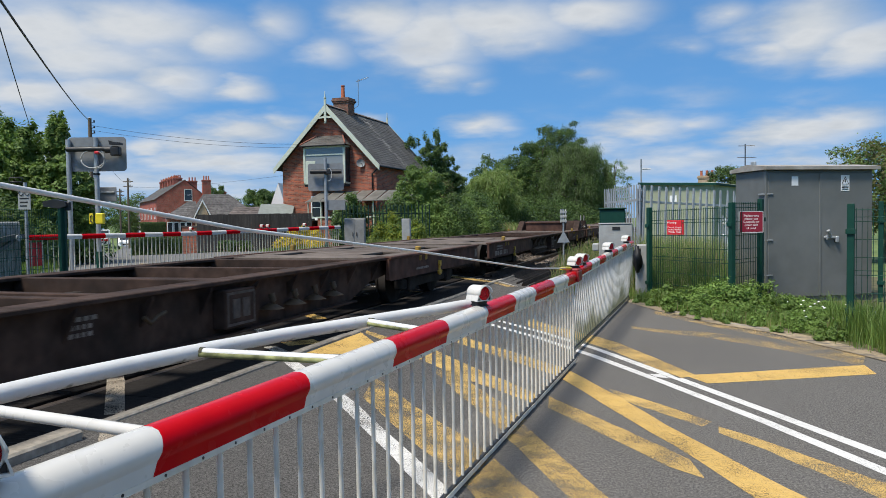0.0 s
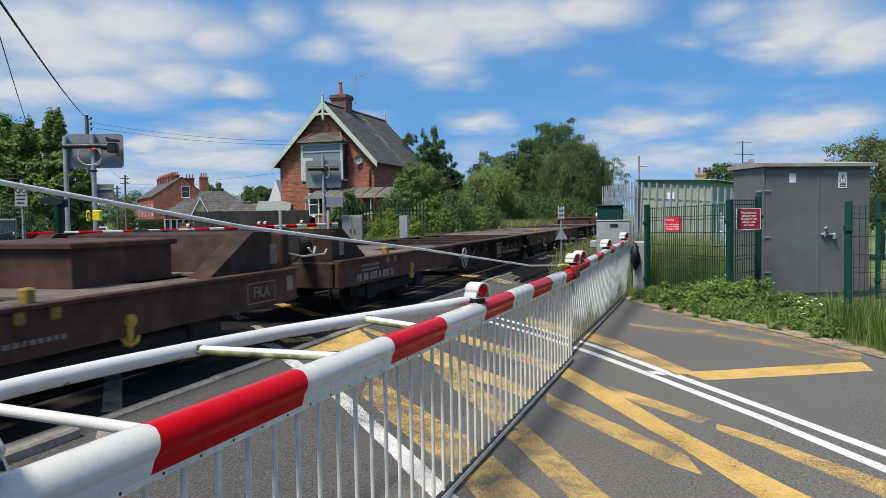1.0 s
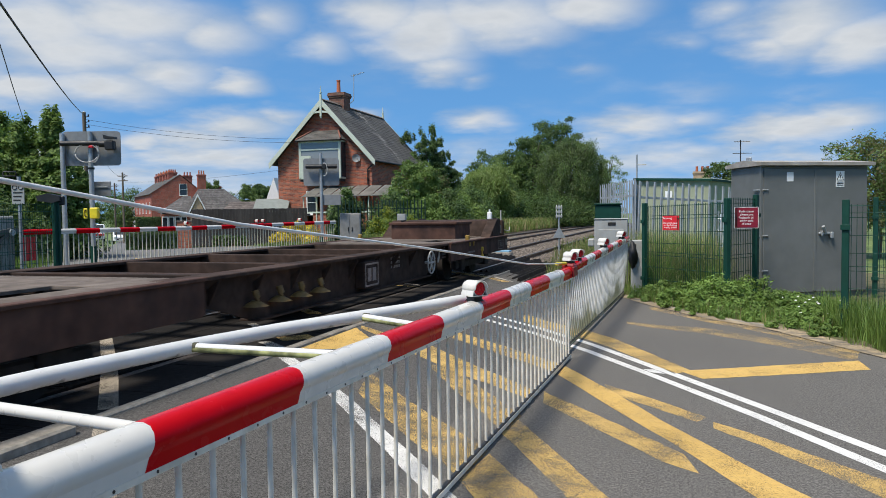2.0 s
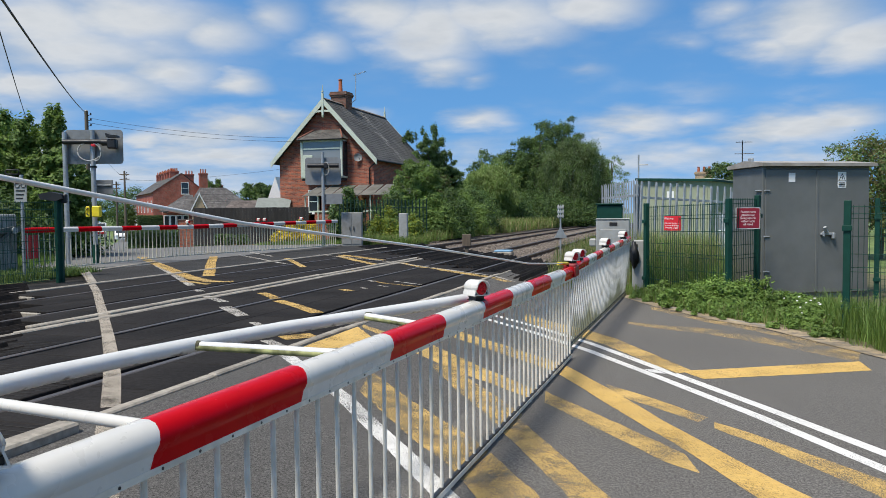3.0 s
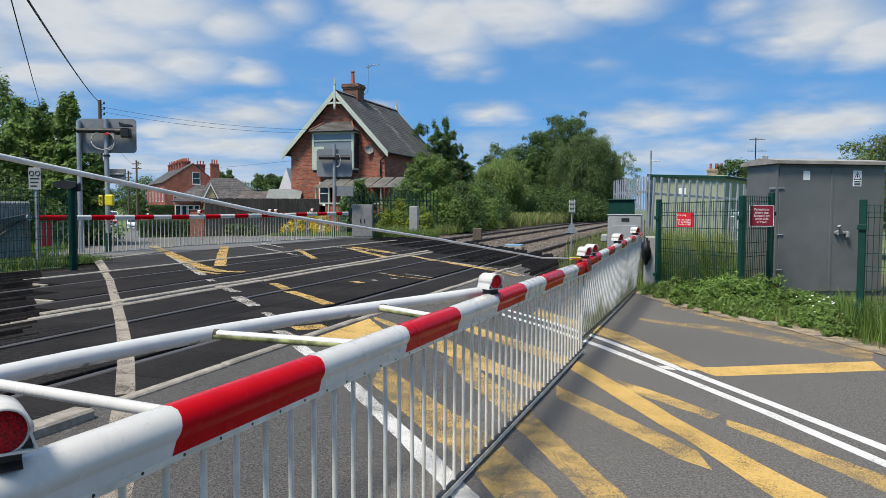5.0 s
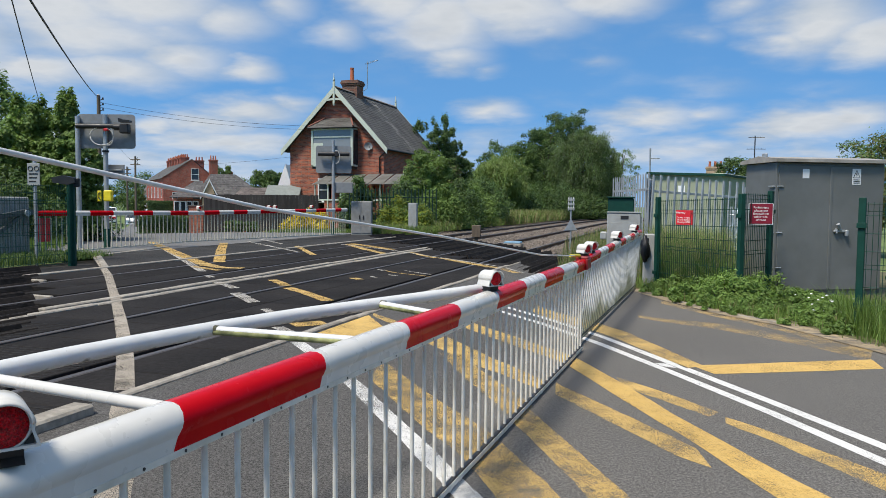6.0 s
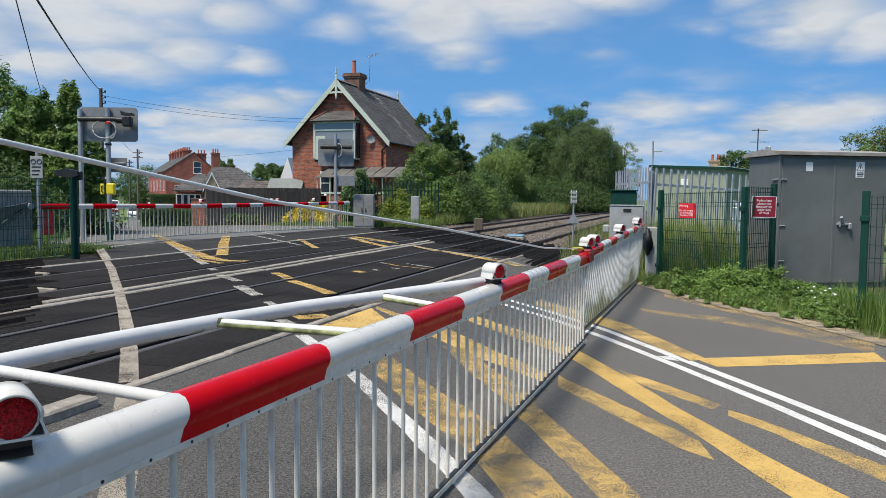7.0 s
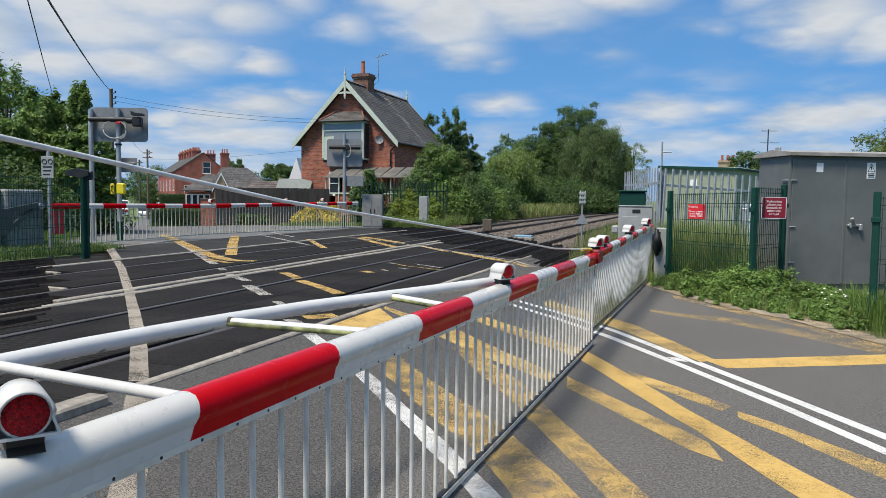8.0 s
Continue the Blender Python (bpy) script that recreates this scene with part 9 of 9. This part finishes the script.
def build_grass():
    def verge(lo, hi, power=1.0, x0=-1.1, x1=4.2):
        def f(rng, n):
            x = rng.uniform(x0, x1, n)
            ky = np.array([kerb_y(v) for v in x])
            off = lo + (hi - lo) * rng.random(n) ** power
            # a bare patch of earth by the kerb
            keep = ~((x > 0.95) & (x < 1.75) & (off < 0.75) & (rng.random(n) < 0.88))
            return x[keep], (ky + off)[keep]
        return f
    grass_patch("verge_grass", 42000, verge(0.12, 4.0, 0.9), 0.05, 0.24, 0.008, (M_GRASS_FRESH, M_LEAF_FRESH, M_STRAW), "long green verge grass along the kerb", 1, [0.5, 0.38, 0.12])
    grass_patch("verge_grass", 13000, verge(0.2, 2.2, 1.0, 1.55, 3.6), 0.15, 0.50, 0.008, (M_GRASS_FRESH, M_LEAF_FRESH), "long green grass at the foot of the end post", 12, [0.6, 0.4], 0.6)
    grass_patch("tall_grass", 15000, verge(1.9, 4.4, 1.0, -0.85, 0.52), 0.45, 1.10, 0.006, (M_LEAF_FRESH, M_STRAW_PALE), "tall seeding grass behind the fence", 2, [0.55, 0.45], 0.45)
    grass_patch("verge_grass", 9000, lambda rng, n: (rng.uniform(-2.4, -0.4, n), rng.uniform(13.4, 20.0, n)), 0.2, 0.7, 0.010, (M_GRASS, M_STRAW), "long grass round the grey boxes", 3, [0.6, 0.4])
    grass_patch("bank_grass", 26000, lambda rng, n: (rng.uniform(-12.6, -10.6, n), 28.2 + 37.0 * np.linspace(0, 1, n) ** 1.2 + rng.uniform(-0.6, 2, n)), 0.10, 0.55, 0.016, (M_GRASS, M_LEAF_LIGHT, M_STRAW), "tall green and straw grass beside the far track", 4, [0.45, 0.35, 0.20], 0.8)
    grass_patch("bank_grass", 9000, lambda rng, n: (rng.uniform(-17.5, -13.0, n), rng.uniform(28.6, 33.0, n)), 0.06, 0.2, 0.02, (M_GRASS, M_LEAF_LIGHT), "rough garden grass by the far barrier", 5, [0.6, 0.4])
    grass_patch("verge_grass", 14000, lambda rng, n: (rng.uniform(-15.2, -12.2, n), rng.uniform(9.3, 13.4, n)), 0.05, 0.20, 0.014, (M_GRASS, M_LEAF_DARK, M_LEAF), "rough dark green weeds round the far barrier machine", 6, [0.35, 0.4, 0.25], 0.9)
    grass_patch("verge_grass", 9000, lambda rng, n: (lambda k: (-15.5 - 4.5 * k + rng.uniform(-0.9, 0.5, n), 14.3 + 6.0 * k + rng.uniform(-2.2, 0.6, n)))(rng.random(n)), 0.1, 0.30, 0.016, (M_GRASS_FRESH, M_LEAF_FRESH), "green verge beside the far road", 7, [0.5, 0.5])
    grass_patch("bank_grass", 12000, lambda rng, n: (lambda x: (x, 27.3 + np.maximum(0, -12.2 - x) * 1.2 + 2.4 * rng.random(n)))(rng.uniform(-13.4, -9.9, n)), 0.08, 0.42, 0.014, (M_GRASS, M_LEAF_LIGHT, M_STRAW), "green grass round the concrete post and cabinet", 15, [0.5, 0.38, 0.12], 0.8)
    grass_patch("bank_grass", 7000, lambda rng, n: (rng.uniform(-3.2, -1.2, n), rng.uniform(19.0, 45.0, n)), 0.2, 0.6, 0.02, (M_GRASS, M_STRAW), "rough grass beside the near track", 8, [0.6, 0.4])
    grass_patch("bank_grass", 18000, lambda rng, n: (lambda y: (rng.uniform(-13.2, -10.3, n) + np.array([bend(v) for v in y]) * 0.8, y))(46.0 + 42.0 * rng.random(n)), 0.30, 1.0, 0.030, (M_STRAW, M_GRASS, M_LEAF_LIGHT), "tall straw grass on the bank beside the bend", 10, [0.35, 0.35, 0.30], 0.9)
    grass_patch("verge_grass", 16000, verge(1.5, 4.4, 1.0, -0.75, 0.52), 0.25, 0.7, 0.009, (M_LEAF_FRESH, M_GRASS_FRESH, M_STRAW_PALE), "lush light green grass behind the fence", 11, [0.45, 0.35, 0.2], 0.7)
    # brambles, ivy and bindweed: a low bed from the kerb to the fence, heaped up round the posts
    rng = np.random.default_rng(9)
    spots = [(0.05, 11.45, 1.0, 0.34), (0.42, 11.05, 1.0, 0.55), (0.72, 10.95, 0.9, 0.46), (0.95, 11.3, 0.9, 0.52), (1.1, 10.6, 0.9, 0.38), (0.3, 11.75, 0.9, 0.50), (-0.25, 12.2, 0.8, 0.34), (1.45, 10.2, 0.8, 0.26), (1.5, 10.9, 0.9, 0.30)]
    for k in range(26):
        u = k / 25
        x = -0.75 + 2.15 * u
        spots.append((x + 0.1 + rng.uniform(-0.08, 0.1), kerb_y(x) + 0.42 + 0.42 * (k % 3) * 0.6, 0.75, 0.16 + 0.05 * (k % 3)))
    spots += [(2.1, 9.3, 0.9, 0.42), (2.4, 9.0, 0.9, 0.36), (2.9, 8.6, 1.0, 0.34)]
    for i, (x, y, w, h) in enumerate(spots):
        shrub((x, y, -0.2), w, 0.85, h, (M_LEAF_FRESH, M_LEAF_LIGHT), "low green bramble and bindweed on the verge", 3400 if h > 0.3 else 2200, 0.030, 170 + i, category="bramble", up=0.7)
    # daisies
    n = 34
    x = rng.uniform(1.2, 2.7, n)
    y = np.array([kerb_y(v) for v in x]) + rng.uniform(0.9, 2.0, n)
    bm = bmesh.new()
    for a, b in zip(x, y):
        z = rng.uniform(0.12, 0.34) - 0.2
        add_tube(bm, (a, b, z), (a, b, z + 0.008), 0.016, 0.010, 7)
    tagged(part("daisies", bm, M_SIGN_WHITE), "small white daisies in the verge", "flowers", kind="stuff")
    # soil strip under the verge and kerb dirt
    strip("road_edge", [(p[0] - 0.05, p[1] - 0.16) for p in KERB[1:11]], [(p[0] + 0.12, p[1] + 0.22) for p in KERB[1:11]], M_SAND, 0.008, "sandy dirt along the road edge", "road edge")
    strip("verge", [(p[0] + 0.1, p[1] + 0.16) for p in KERB[:10]], [(p[0] + 5.0, p[1] + 5.5) for p in KERB[:10]], M_SOIL, 0.0095, "rough soil and low weeds of the verge", "verge")


build_trees()
build_grass()


def verge_edge():
    """A broken concrete kerb strip along the road edge."""
    k = tagged(new("kerb"), "low worn concrete edging along the verge", "kerb", kind="structure")
    pts = KERB[1:9]
    for (x0, y0), (x1, y1) in zip(pts, pts[1:]):
        d = Vector((x1 - x0, y1 - y0, 0))
        n = max(1, int(d.length / 0.6))
        for i in range(n):
            p = Vector((x0, y0, 0)) + d * (i / n)
            bm = box((0.01, 0.0, -0.28), (d.length / n - 0.01, 0.10, -0.185 + random.uniform(-0.02, 0.004)), 0.015)
            bm.transform(Matrix.Translation(p) @ Matrix.Rotation(math.atan2(d.y, d.x), 4, "Z"))
            part("kerb_stone", bm, M_CONCRETE, k)


verge_edge()
motions()
